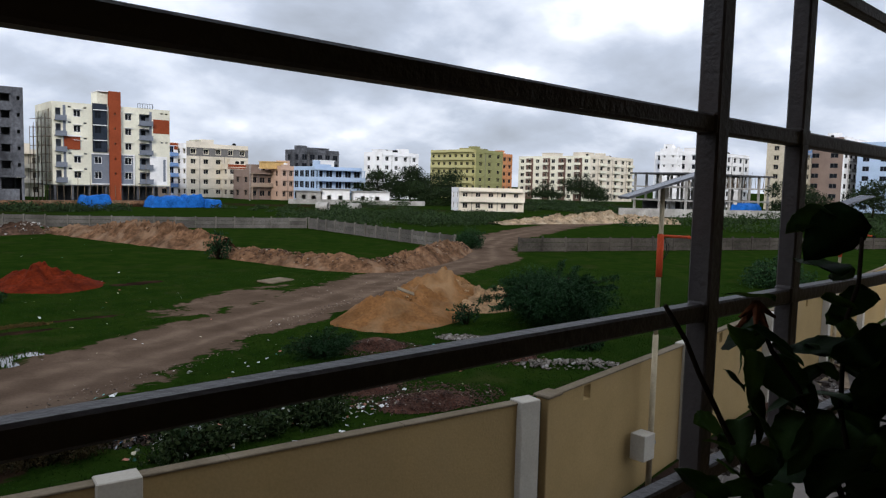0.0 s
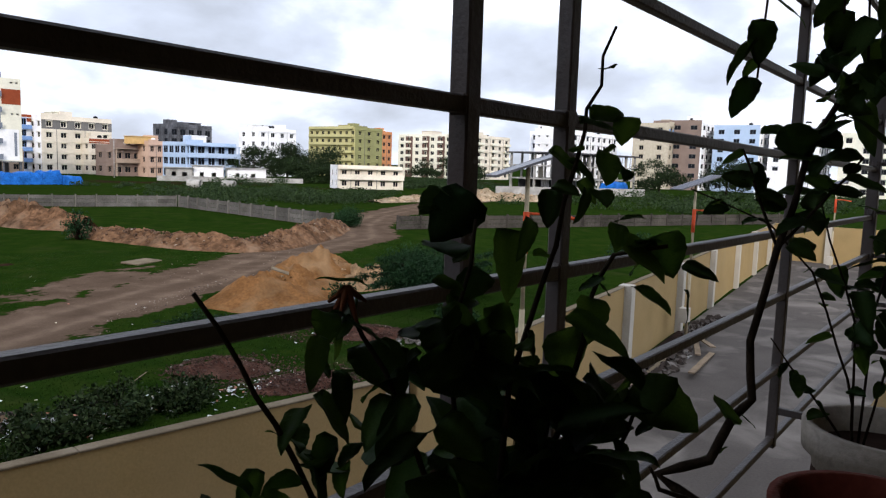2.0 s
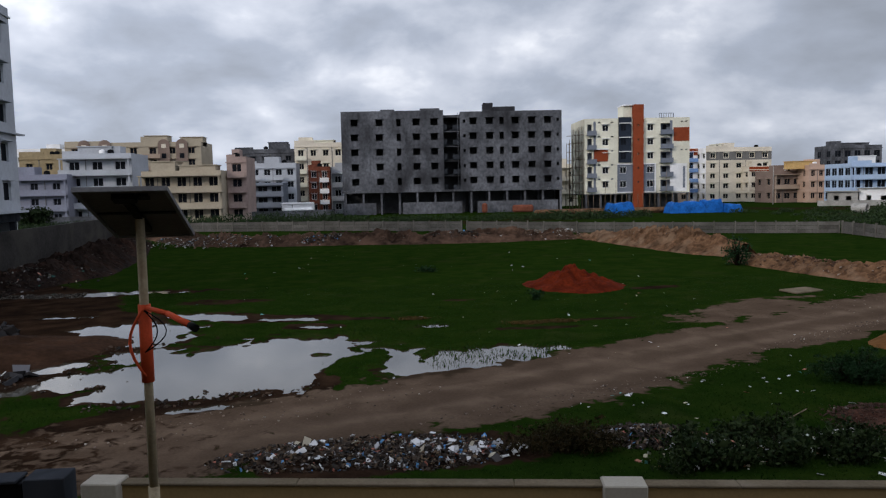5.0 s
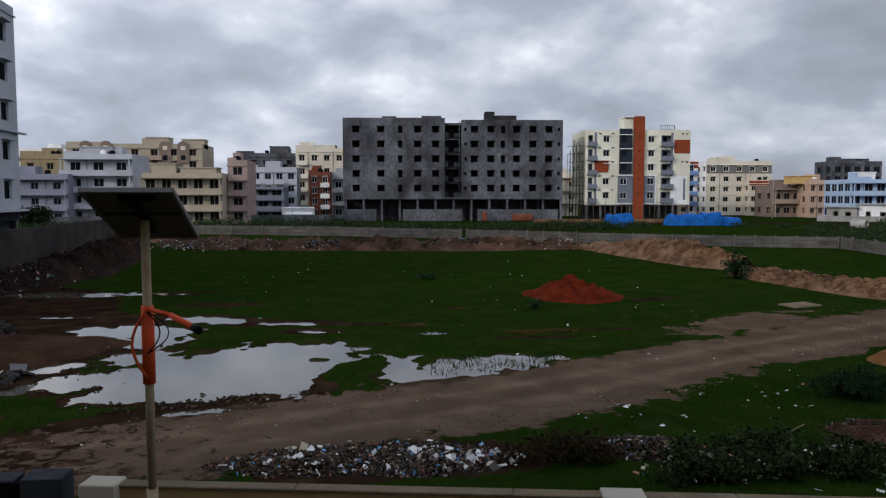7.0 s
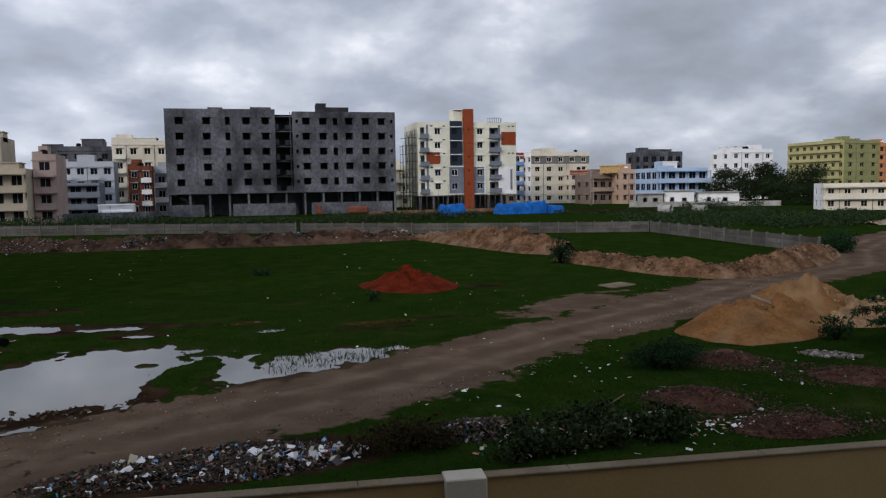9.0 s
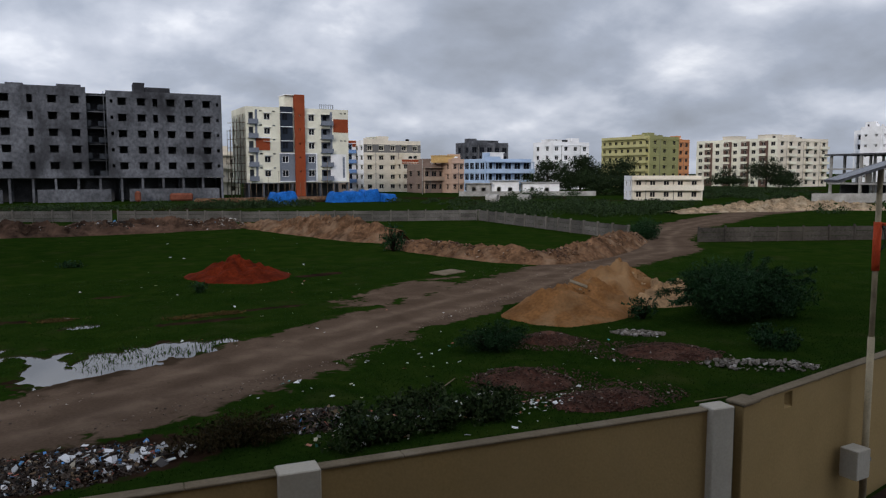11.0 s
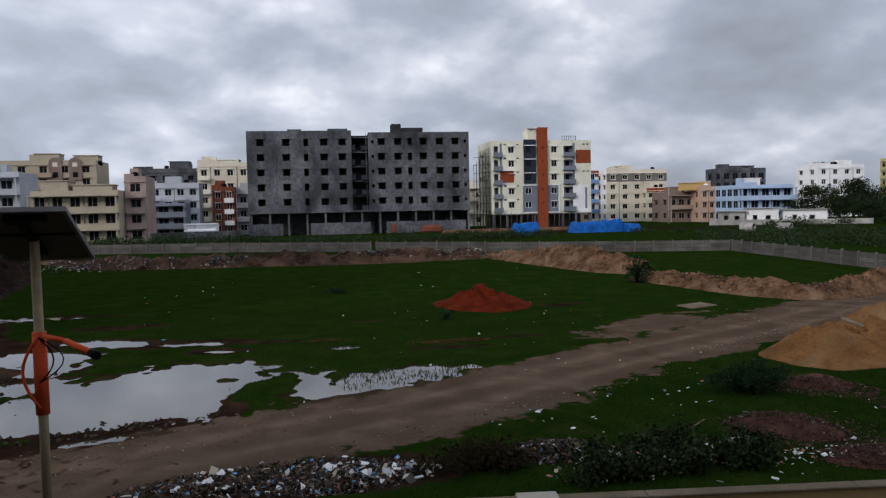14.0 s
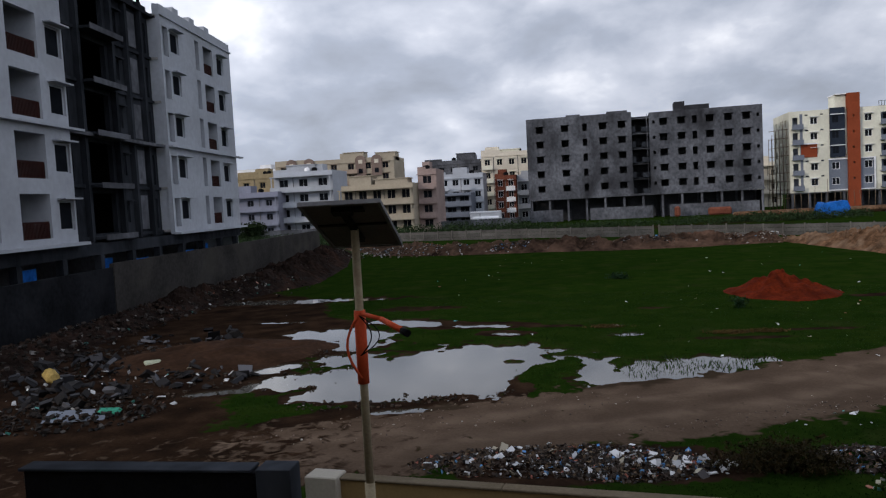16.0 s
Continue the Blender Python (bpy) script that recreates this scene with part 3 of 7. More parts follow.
def ground_fields(x, y):
    road = np.clip(0.5 - (seg_dist(x, y, ROAD) + 0.35 * fbm(x, y, 1.1, 1) + 0.3 * fbm(x, y, 4.0, 19)) / 0.9, 0, 1)
    road = np.maximum(road, 0.9 * np.clip((1.35 - ell(x, y, (15.6, 29.4, 4.2, 1.5, 0.55)) - 0.35 * fbm(x, y, 0.9, 5) - 0.35 * fbm(x, y, 3.0, 18)) / 0.6, 0, 1))
    track = road
    road = road * (0.3 + 0.7 * np.clip((x + 10 + 1.5 * fbm(x, y, 0.6, 21)) / 8, 0, 1))
    wet, rim = np.zeros_like(x), np.zeros_like(x)
    for p in PUDDLES:
        r = ell(x, y, p) - 0.06 + 0.26 * fbm(x, y, 1.9, 2) + 0.34 * fbm(x, y, 4.5, 12, 4)
        wet = np.maximum(wet, np.clip((1.15 - r) / 0.25, 0, 1))
        rim = np.maximum(rim, np.clip((1.15 + 0.45 / max(0.4, min(p[2], p[3])) - r) / 0.3, 0, 1))
    for p in ISLANDS:
        wet = np.minimum(wet, 1 - np.clip((1.2 - ell(x, y, p) - 0.2 * fbm(x, y, 1.9, 2) - 0.2 * fbm(x, y, 4.5, 12, 4)) / 0.3, 0, 1))
    # bare soil: the near strip at the left, edges of the pools, worn patches
    dirt = np.clip(0.5 - (np.maximum(x + 8.5 + 1.5 * fbm(x, y, 0.5, 3), y - 35 - 0.9 * np.clip(-9 - x, 0, 14) + 3 * fbm(x, y, 0.3, 4))) / 1.5, 0, 1) * (x > -60)
    dirt = np.maximum(dirt, track)
    dirt = np.maximum(dirt, np.clip((1.45 - ell(x, y, (14.0, 36.5, 1.2, 0.4, 0.2)) - 0.3 * fbm(x, y, 0.9, 5)) / 0.5, 0, 1))
    dirt = np.maximum(dirt, np.clip((1.3 - ell(x, y, (-5.0, 17.8, 3.2, 1.1, 0.3)) - 0.35 * fbm(x, y, 0.9, 6)) / 0.5, 0, 1))
    dirt = np.maximum(dirt, np.clip((1.3 - ell(x, y, (0.0, 14.3, 3.2, 1.1, 0.08)) - 0.3 * fbm(x, y, 1.1, 16)) / 0.5, 0, 1))
    for p in ((-1.1, 30.1, 1.9, 0.35, -0.1), (5.6, 26.8, 1.9, 0.3, 0.0), (9.0, 28.2, 1.3, 0.3, 0.1), (-7.6, 36.0, 2.2, 0.8, 0.0), (3.6, 34.2, 0.8, 0.3, 0.0)):
        dirt = np.maximum(dirt, 0.8 * np.clip((1.3 - ell(x, y, p) - 0.35 * fbm(x, y, 1.3, 7)) / 0.6, 0, 1))
    dirt = np.maximum(dirt, 0.45 * np.clip((fbm(x, y, 0.35, 8) - 1.0) / 0.3, 0, 1) * (y < 60))
    dirt = np.maximum(dirt, 0.75 * np.clip(fbm(x, y, 0.12, 15) + 0.45, 0, 1) * (y > 104) * (y < 160))
    dirt = np.maximum(dirt, rim * np.clip(0.75 + 0.6 * fbm(x, y, 0.8, 17) - 0.25 * np.clip(x + 1, 0, 3), 0, 1))
    z = 0.05 * fbm(x, y, 0.25, 9) + 0.02 * fbm(x, y, 1.7, 10)
    near = np.clip(1 - np.hypot(x + 1, y - 23) / 14, 0, 1)
    z = np.maximum(z * (1 - 0.8 * np.clip(near * 3, 0, 1)), -0.035) - 0.12 * wet * (1 - road)
    c = seg_dist(x, y, [(p[0], p[1], 0.0) for p in ROAD]) + 0.12 * fbm(x, y, 0.6, 14)
    rut = np.exp(-((c - 0.75) / 0.33) ** 2)
    z = z - 0.012 * rut * road
    far = np.clip((np.hypot(x, y) - 110) / 80, 0, 1)
    z = z * (1 - far)
    return road, dirt, wet, z, rut


def axis(a, b, step, lo, hi):
    v = list(np.arange(a, b + 1e-6, step))
    k, s = b, step
    while k < hi:
        s *= 1.18
        k += s
        v.append(k)
    k, s = a, step
    while k > lo:
        s *= 1.18
        k -= s
        v.insert(0, k)
    return np.array(v)


def grid_mesh(name, xs, ys, z, attrs=None):
    nx, ny = len(xs), len(ys)
    X, Y = np.meshgrid(xs, ys)
    co = np.stack([X.ravel(), Y.ravel(), z.ravel()], 1)
    i = np.arange(nx * ny).reshape(ny, nx)
    q = np.stack([i[:-1, :-1].ravel(), i[:-1, 1:].ravel(), i[1:, 1:].ravel(), i[1:, :-1].ravel()], 1)
    me = bpy.data.meshes.new(name)
    me.vertices.add(len(co)); me.vertices.foreach_set("co", co.ravel())
    me.loops.add(q.size); me.loops.foreach_set("vertex_index", q.ravel().astype(np.int32))
    me.polygons.add(len(q)); me.polygons.foreach_set("loop_start", np.arange(0, q.size, 4, dtype=np.int32))
    me.update(calc_edges=True)
    me.polygons.foreach_set("use_smooth", np.ones(len(q), dtype=bool))
    for k, v in (attrs or {}).items():
        a = me.attributes.new(k, "FLOAT", "POINT")
        a.data.foreach_set("value", v.ravel().astype(np.float32))
    return me


def ground_material():
    m = bpy.data.materials.new("field")
    m.use_nodes = True
    nd, ln = m.node_tree.nodes, m.node_tree.links
    b = nd["Principled BSDF"]
    g = nd.new("ShaderNodeNewGeometry")

    def noise_n(s, det=6, dist=0.0):
        n = nd.new("ShaderNodeTexNoise")
        n.inputs["Scale"].default_value, n.inputs["Detail"].default_value, n.inputs["Distortion"].default_value = s, det, dist
        ln.new(g.outputs["Position"], n.inputs["Vector"])
        return n.outputs["Fac"]

    def ramp_n(fac, *stops):
        r = nd.new("ShaderNodeValToRGB")
        r.color_ramp.elements[0].position, r.color_ramp.elements[0].color = stops[0][0], (*stops[0][1], 1)
        r.color_ramp.elements[1].position, r.color_ramp.elements[1].color = stops[-1][0], (*stops[-1][1], 1)
        for p, c in stops[1:-1]:
            r.color_ramp.elements.new(p).color = (*c, 1)
        ln.new(fac, r.inputs[0])
        return r.outputs[0]

    def mix(fac, a, c, mode="MIX"):
        x = nd.new("ShaderNodeMix")
        x.data_type, x.blend_type = "RGBA", mode
        if isinstance(fac, float):
            x.inputs[0].default_value = fac
        else:
            ln.new(fac, x.inputs[0])
        ln.new(a, x.inputs[6])
        ln.new(c, x.inputs[7])
        return x.outputs[2]

    def math_n(op, a, c, clamp=False):
        x = nd.new("ShaderNodeMath")
        x.operation = op
        x.use_clamp = clamp
        for k, v in enumerate((a, c)):
            if isinstance(v, (int, float)):
                x.inputs[k].default_value = v
            else:
                ln.new(v, x.inputs[k])
        return x.outputs[0]

    def attr(name):
        a = nd.new("ShaderNodeAttribute")
        a.attribute_name = name
        return a.outputs["Fac"]
    grass = ramp_n(noise_n(0.8, 10, 0.8), (0.3, (0.0074, 0.0188, 0.0026)), (0.5, (0.0108, 0.0240, 0.0034)), (0.7, (0.0165, 0.0290, 0.0048)))
    grass = mix(0.45, grass, ramp_n(noise_n(5, 6), (0.3, (0.55, 0.58, 0.5)), (0.7, (1.0, 1.0, 1.0))), "MULTIPLY")
    dry = ramp_n(noise_n(1.3, 6), (0.35, (0.030, 0.032, 0.012)), (0.65, (0.060, 0.050, 0.024)))
    patch = ramp_n(noise_n(0.5, 7, 0.5), (0.56, (0, 0, 0)), (0.78, (0.28, 0.28, 0.28)))
    grass = mix(patch, grass, dry)
    soil = ramp_n(noise_n(0.9, 8), (0.3, (0.011, 0.0072, 0.0055)), (0.5, (0.022, 0.013, 0.0088)), (0.7, (0.040, 0.0235, 0.015)))
    soil = mix(0.6, soil, ramp_n(noise_n(11, 6), (0.3, (0.5, 0.5, 0.5)), (0.7, (1.0, 1.0, 1.0))), "MULTIPLY")
    lane = ramp_n(noise_n(0.7, 8, 0.4), (0.3, (0.068, 0.047, 0.033)), (0.52, (0.088, 0.061, 0.043)), (0.7, (0.114, 0.081, 0.058)))
    lane = mix(0.5, lane, ramp_n(noise_n(14, 6), (0.3, (0.55, 0.55, 0.55)), (0.7, (1.0, 1.0, 1.0))), "MULTIPLY")
    rut = math_n("MULTIPLY", attr("rut"), math_n("MULTIPLY", math_n("SUBTRACT", noise_n(1.1, 7, 0.5), 0.3), 1.6), True)
    pale = nd.new("ShaderNodeRGB")
    pale.outputs[0].default_value = (0.165, 0.120, 0.088, 1)
    lane = mix(rut, lane, pale.outputs[0])
    frag = math_n("MULTIPLY", math_n("SUBTRACT", noise_n(2.6, 9, 0.8), 0.5), 1.6)
    d = math_n("MULTIPLY", math_n("ADD", math_n("SUBTRACT", attr("dirt"), 0.48), frag), 5.0, True)
    r = math_n("MULTIPLY", math_n("ADD", math_n("SUBTRACT", attr("road"), 0.45), frag), 4.0, True)
    col = mix(d, grass, soil)
    col = mix(r, col, lane)
    wetc = nd.new("ShaderNodeRGB")
    wetc.outputs[0].default_value = (0.030, 0.021, 0.014, 1)
    w = math_n("MULTIPLY", attr("wet"), 0.85)
    col = mix(w, col, wetc.outputs[0])
    ln.new(col, b.inputs["Base Color"])
    rg = nd.new("ShaderNodeMapRange")
    rg.inputs["To Min"].default_value, rg.inputs["To Max"].default_value = 0.95, 0.35
    ln.new(attr("wet"), rg.inputs["Value"])
    ln.new(rg.outputs[0], b.inputs["Roughness"])
    b.inputs["Specular IOR Level"].default_value = 0.0
    bp = nd.new("ShaderNodeBump")
    bp.inputs["Strength"].default_value, bp.inputs["Distance"].default_value = 0.6, 0.06
    ln.new(noise_n(7, 8), bp.inputs["Height"])
    ln.new(bp.outputs[0], b.inputs["Normal"])
    return m


gx, gy = axis(-30, 60, 0.3, -2500, 2500), axis(7.8, 75, 0.3, -2500, 3000)
gx = np.concatenate([gx[gx < -15], np.arange(-15, 8, 0.12), gx[gx > 8]])
gy = np.concatenate([gy[gy < 17], np.arange(17, 33, 0.12), gy[gy > 33]])
GX, GY = np.meshgrid(gx, gy)
g_road, g_dirt, g_wet, g_z, g_rut = ground_fields(GX, GY)
ground = new("ground", grid_mesh("ground", gx, gy, g_z, {"road": g_road, "dirt": g_dirt, "wet": g_wet, "rut": g_rut}))
ground.data.materials.append(ground_material())
tagged(ground, "open grassy field with a bare earth track", "ground", kind="structure")


# standing rain water in the hollows
WATER = bpy.data.materials.new("puddle_water")
WATER.use_nodes = True
wb_ = WATER.node_tree.nodes["Principled BSDF"]
wb_.inputs["Base Color"].default_value = (0.06, 0.055, 0.045, 1)
wb_.inputs["Roughness"].default_value = 0.03
wb_.inputs["IOR"].default_value = 1.33
wb_.inputs["Specular IOR Level"].default_value = 0.9
bmw = bmesh.new()
bmesh.ops.create_grid(bmw, x_segments=40, y_segments=30, size=1)
bmesh.ops.scale(bmw, vec=(15, 14, 1), verts=bmw.verts)
puddle = part("water", bmw, WATER, loc=(-7.5, 30.5, -0.05))
tagged(puddle, "shallow muddy rain puddles reflecting the cloudy sky", "water", kind="structure")

# ---- balcony: grille, ledge, slab, house wall ----
def square_bar(bm, p0, p1, s):
    """A square tube between two points along one axis."""
    h = s / 2
    ax = max(range(3), key=lambda k: abs(p1[k] - p0[k]))
    lo = [min(a, b) - (0 if k == ax else h) for k, (a, b) in enumerate(zip(p0, p1))]
    hi = [max(a, b) + (0 if k == ax else h) for k, (a, b) in enumerate(zip(p0, p1))]
    box(bm, lo[0], hi[0], lo[1], hi[1], lo[2], hi[2], bevel=0.003)


RAILS = [4.27, 4.5415, 4.8146, 5.0641, 5.3326, 5.595, 5.85, 6.11, 6.37]
POSTS = [(-1.6, 0.038), (0.80, 0.034), (1.10, 0.030), (2.8175, 0.034), (4.75, 0.06)]
grille = thing("balcony_grille", (0, GRILLE_Y, 0), "dark painted square-tube steel balcony grille", "grille")
for z in RAILS:
    bm = bmesh.new()
    square_bar(bm, (-2.73, 0, 0), (3.95, 0, 0), 0.025)
    part("rail", bm, IRON, grille, loc=pose(0.80, 0, z, 0, 0.45 if 5.0 < z < 5.7 else 0, 0))
    bm = bmesh.new()
    square_bar(bm, (4.75, -0.03, z), (4.75, -1.7, z), 0.025)
    part("rail", bm, IRON, grille)
for x, s in POSTS:
    bm = bmesh.new()
    square_bar(bm, (x, 0.0, 4.24), (x, 0.0, 6.6), s)
    part("post", bm, IRON, grille)
    for z in RAILS:
        part("weld", boxes((x - s / 2 - 0.005, x + s / 2 + 0.005, -0.0155, 0.0155, z - 0.0155, z + 0.0155), bevel=0.004), IRON, grille)
    part("bracket", boxes((x - 0.012, x + 0.012, -0.29, -s / 2, 4.37, 4.395), bevel=0.003), IRON, grille)

tagged(part("balcony_floor", boxes((-2.2, 5.0, -1.6, -0.15, 3.5, 3.7), bevel=0.01), PAVING), "grey cement balcony floor slab", "floor", kind="structure")
tagged(part("parapet_ledge", boxes((-2.0, 5.0, -0.62, -0.155, 3.7, 4.42), bevel=0.012), WALLCREAM), "low cream plastered balcony parapet under the grille", "parapet", kind="structure")
# unseen house bulk, its height and length set to shade the near ground
tagged(part("wall_house", boxes((-24, 9.0, -12, -1.6, 0.0, 13.5)), WALLCREAM), "cream plastered house behind the balcony", "wall", kind="structure")
tagged(part("ceiling", boxes((-2.2, 5.0, -1.6, 0.3, 6.6, 6.8)), WHITE), "white balcony ceiling slab", "ceiling", kind="structure")
tagged(part("wall_balcony_left", boxes((-2.2, -2.0, -1.6, 0.25, 3.7, 6.6)), WALLCREAM), "cream plastered balcony side wall", "wall", kind="structure")
tagged(part("wall_below_balcony", boxes((-2.2, 5.0, -0.4, -0.16, 0.0, 3.5)), WALLCREAM), "cream plastered ground storey wall", "wall", kind="structure")

# ---- compound wall and driveway ----
bm = bmesh.new()
ring = [(-2.9, -9), (50, -9), (50, 11.1), (8.05, 5.9), (7.7, 5.95), (-2.9, 7.65)]
lo_, hi_ = [bm.verts.new((x, y, -0.25)) for x, y in ring], [bm.verts.new((x, y, 0.05)) for x, y in ring]
bm.faces.new(hi_)
bm.faces.new(lo_[::-1])
for i in range(6):
    bm.faces.new((lo_[i], lo_[(i + 1) % 6], hi_[(i + 1) % 6], hi_[i]))
tagged(part("driveway", bm, PAVING), "pale cement driveway inside the compound wall", "driveway", kind="structure")


def rot_of(p, q):
    return math.degrees(math.atan2(q[1] - p[1], q[0] - p[0]))


def wall_run(name, label, p, q, h, th, m, cap=None, holes=(), z0=-0.2):
    L = math.hypot(q[0] - p[0], q[1] - p[1])
    w = part(name, facade(L, h - z0, [(a, b, c, d) for a, b, c, d in holes], th, 0, z0), m, loc=pose(p[0], p[1], 0, 0, 0, rot_of(p, q)))
    tagged(w, label, "wall", kind="structure")
    if cap:
        n = max(1, round(L / 2.4))
        for i in range(n):
            part("coping", boxes((L * i / n + 0.002, L * (i + 1) / n - 0.002, -0.02, th + 0.02, h, h + 0.03), bevel=0.008), cap, w)
    return w


CW_A0, CW_A1 = (-3.0, 7.68), (7.78, 6.08)
CW_B0, CW_B1 = (8.05, 6.06), (50, 11.3)
wall_run("wall_compound", "cream plastered compound wall with cement coping", CW_A0, CW_A1, 2.25, 0.12, WALLCREAM, CAPSTONE)
wall_run("wall_compound", "cream plastered compound wall with cement coping", CW_B0, CW_B1, 2.25, 0.12, WALLCREAM, CAPSTONE,
         holes=[(1.0, 1.22, 2.0, 2.22), (6.9, 7.1, 2.0, 2.22), (14, 14.2, 2.0, 2.22)])


def pillar(p, q, s, w=0.34, h=2.305, proud=0.11):
    L = math.hypot(q[0] - p[0], q[1] - p[1])
    o = part("wall_pillar", boxes((-w / 2, w / 2, -proud, 0.16, -0.1, h), bevel=0.012), PILLAR_P, loc=pose(p[0] + (q[0] - p[0]) * s / L, p[1] + (q[1] - p[1]) * s / L, 0, 0, 0, rot_of(p, q)))
    return tagged(o, "ivory painted pillar on the compound wall", "pillar", group="compound wall pillars", kind="structure")


for s, w in ((0.19, 0.38), (5.43, 0.42), (10.72, 0.34)):
    pillar(CW_A0, CW_A1, s, w)
# darker wall plaster, not ivory, holds the shade on this end pillar
tagged(part("wall_pillar", boxes((-0.1, 0.2, -0.05, 0.16, -0.1, 2.26), bevel=0.012), WALLCREAM, loc=pose(CW_B0[0], CW_B0[1], 0, 0, 0, rot_of(CW_B0, CW_B1))), "narrow cream end pillar of the compound wall", "pillar", "compound wall pillars", "structure")
tagged(part("coping_block", boxes((-0.14, 0.26, -0.08, 0.19, 0, 0.05), bevel=0.014), CAPSTONE, loc=pose(CW_B0[0], CW_B0[1], 2.262, 1.2, 0.6, rot_of(CW_B0, CW_B1))), "broken grey cement coping on the wall end", "coping", kind="structure")
for s in (5.05, 10.2, 16.2, 21.6, 27.6, 33.4, 39.2):
    pillar(CW_B0, CW_B1, s, proud=0.2)
tagged(part("wall_far_end", boxes((50, 50.25, -9, 11.4, 0, 2.3)), WALLCREAM), "cream plastered end wall of the compound", "wall", kind="structure")
for y in (8.2, 4.4, 0.6):
    tagged(part("wall_pillar", boxes((49.8, 50.1, y - 0.17, y + 0.17, 0, 2.36), bevel=0.01), PILLAR_P), "ivory painted pillar on the compound wall", "pillar", "compound wall pillars", "structure")
# black box paints the shade of the open gap between the pillars
tagged(part("wall_shade_gap", boxes((7.8, 8.0, 6.12, 6.2, 0, 2.2)), BLACKPOLY), "black box for the shaded gap between two wall pillars", "joint", kind="structure")
bw = tagged(part("wall_black", boxes((-6.75, -3.75, 7.95, 8.17, -0.1, 2.2), bevel=0.01), BLACKPOLY), "black painted boundary wall with grey coping", "wall", kind="structure")
part("coping", boxes((-6.8, -3.8, 7.92, 8.2, 2.204, 2.24), bevel=0.008), CONCRETE_D, bw)
tagged(part("wall_pillar", boxes((-3.72, -3.3, 7.88, 8.2, 0, 2.26), bevel=0.01), CONCRETE_D), "grey cement gate pillar beside the black wall", "pillar", kind="structure")
# dark earth strip along the foot of the wall
bed = part("wall_foot_strip", boxes((0.0, 16, -0.6, -0.03, -0.1, 0.075)), DARKSOIL, loc=pose(8.05, 5.96, 0, 0, 0, rot_of(CW_B0, CW_B1)))
tagged(bed, "dark earth strip along the wall foot", "bed", kind="structure")
kerb = part("kerb", boxes((0.0, 16, -0.72, -0.604, -0.1, 0.16), bevel=0.01), CAPSTONE, loc=pose(8.05, 5.96, 0, 0, 0, rot_of(CW_B0, CW_B1)))
tagged(kerb, "cement kerb beside the driveway", "kerb", kind="structure")
for x, y, L, r, z in ((20.5, 6.1, 2.6, 20, 0.2), (21.5, 6.0, 2.2, 35, 0.26), (18.5, 5.6, 3.0, 8, 0.19)):
    tagged(part("plank", boxes((0, L, -0.08, 0.08, 0, 0.045), bevel=0.006), WOOD, loc=pose(x, y, z, 0, 2, r)), "weathered plank lying by the wall foot", "plank", "planks by the wall")


# ---- precast boundary walls ----
def precast(p, q, h, label="grey precast concrete slab boundary wall", post_m=POSTC, slab_m=PRECAST):
    L = math.hypot(q[0] - p[0], q[1] - p[1])
    n = max(1, round(L / 2.1))
    run = thing("wall_precast", pose(p[0], p[1], 0, 0, 0, rot_of(p, q)), label, "wall", "far boundary", "structure")
    st = L / n
    pm = mesh_of(boxes((-0.055, 0.055, -0.1, 0.08, -0.2, h + 0.1)), "post", post_m)
    sm = mesh_of(boxes((0.07, st - 0.07, -0.03, 0.03, 0, h / 3 - 0.025)), "slab", slab_m)
    for i in range(n + 1):
        part("post", pm, None, run, loc=pose(i * st, 0, random.uniform(-0.05, 0.03), random.uniform(-1.5, 1.5), random.uniform(-1, 1), 0))
    for i in range(n):
        for k in range(3):
            part("slab", sm, None, run, loc=(i * st, random.uniform(-0.02, 0.02), k * h / 3))


precast((-25.5, 103), (-5, 97), 1.25)
precast((-5, 97), (10, 89), 1.2)
precast((10.6, 88.6), (22, 81), 1.2)
precast((22, 81), (36.5, 73.5), 1.15)
precast((36.5, 73.5), (45.5, 70), 1.15)
precast((45.6, 69.6), (41.9, 42.7), 1.15, "pale sunlit precast concrete slab boundary wall")
precast((45.3, 38.8), (94, 17.5), 1.1, "brown-grey precast concrete boundary wall beside the track, toned for its shaded side", PRECAST_D, PRECAST_D)
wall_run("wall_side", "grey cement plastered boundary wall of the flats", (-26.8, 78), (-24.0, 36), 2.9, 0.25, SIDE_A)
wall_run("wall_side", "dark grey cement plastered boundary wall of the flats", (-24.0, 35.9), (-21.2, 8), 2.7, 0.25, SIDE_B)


# ---- heaps and ridges ----
def heap(name, label, x, y, rx, ry, h, m, rot=0, seed=1, n=44, lump=0.25, power=1.25, category="heap"):
    u = np.linspace(-1.15, 1.15, n)
    X, Y = np.meshgrid(u, u)
    wob = 0.12 * fbm(X * rx, Y * ry, 1.0, seed + 4)
    r = np.hypot(X, Y) + wob
    z = h * np.clip(1 - np.clip(r, 0, 9) ** power, 0, 1)
    z = z * (1 + lump * fbm(X * rx, Y * ry, 1.6, seed)) + np.clip(1 - r, 0, 1) * h * lump * fbm(X * rx, Y * ry, 5.0, seed + 1)
    z = np.where(r > 1.0, -0.1, z - 0.02)
    me = grid_mesh(name, u * rx, u * ry, z)
    ob = new(name, me)
    me.materials.append(m)
    ob.matrix_world = pose(x, y, 0, 0, 0, rot)
    return tagged(ob, label, category)


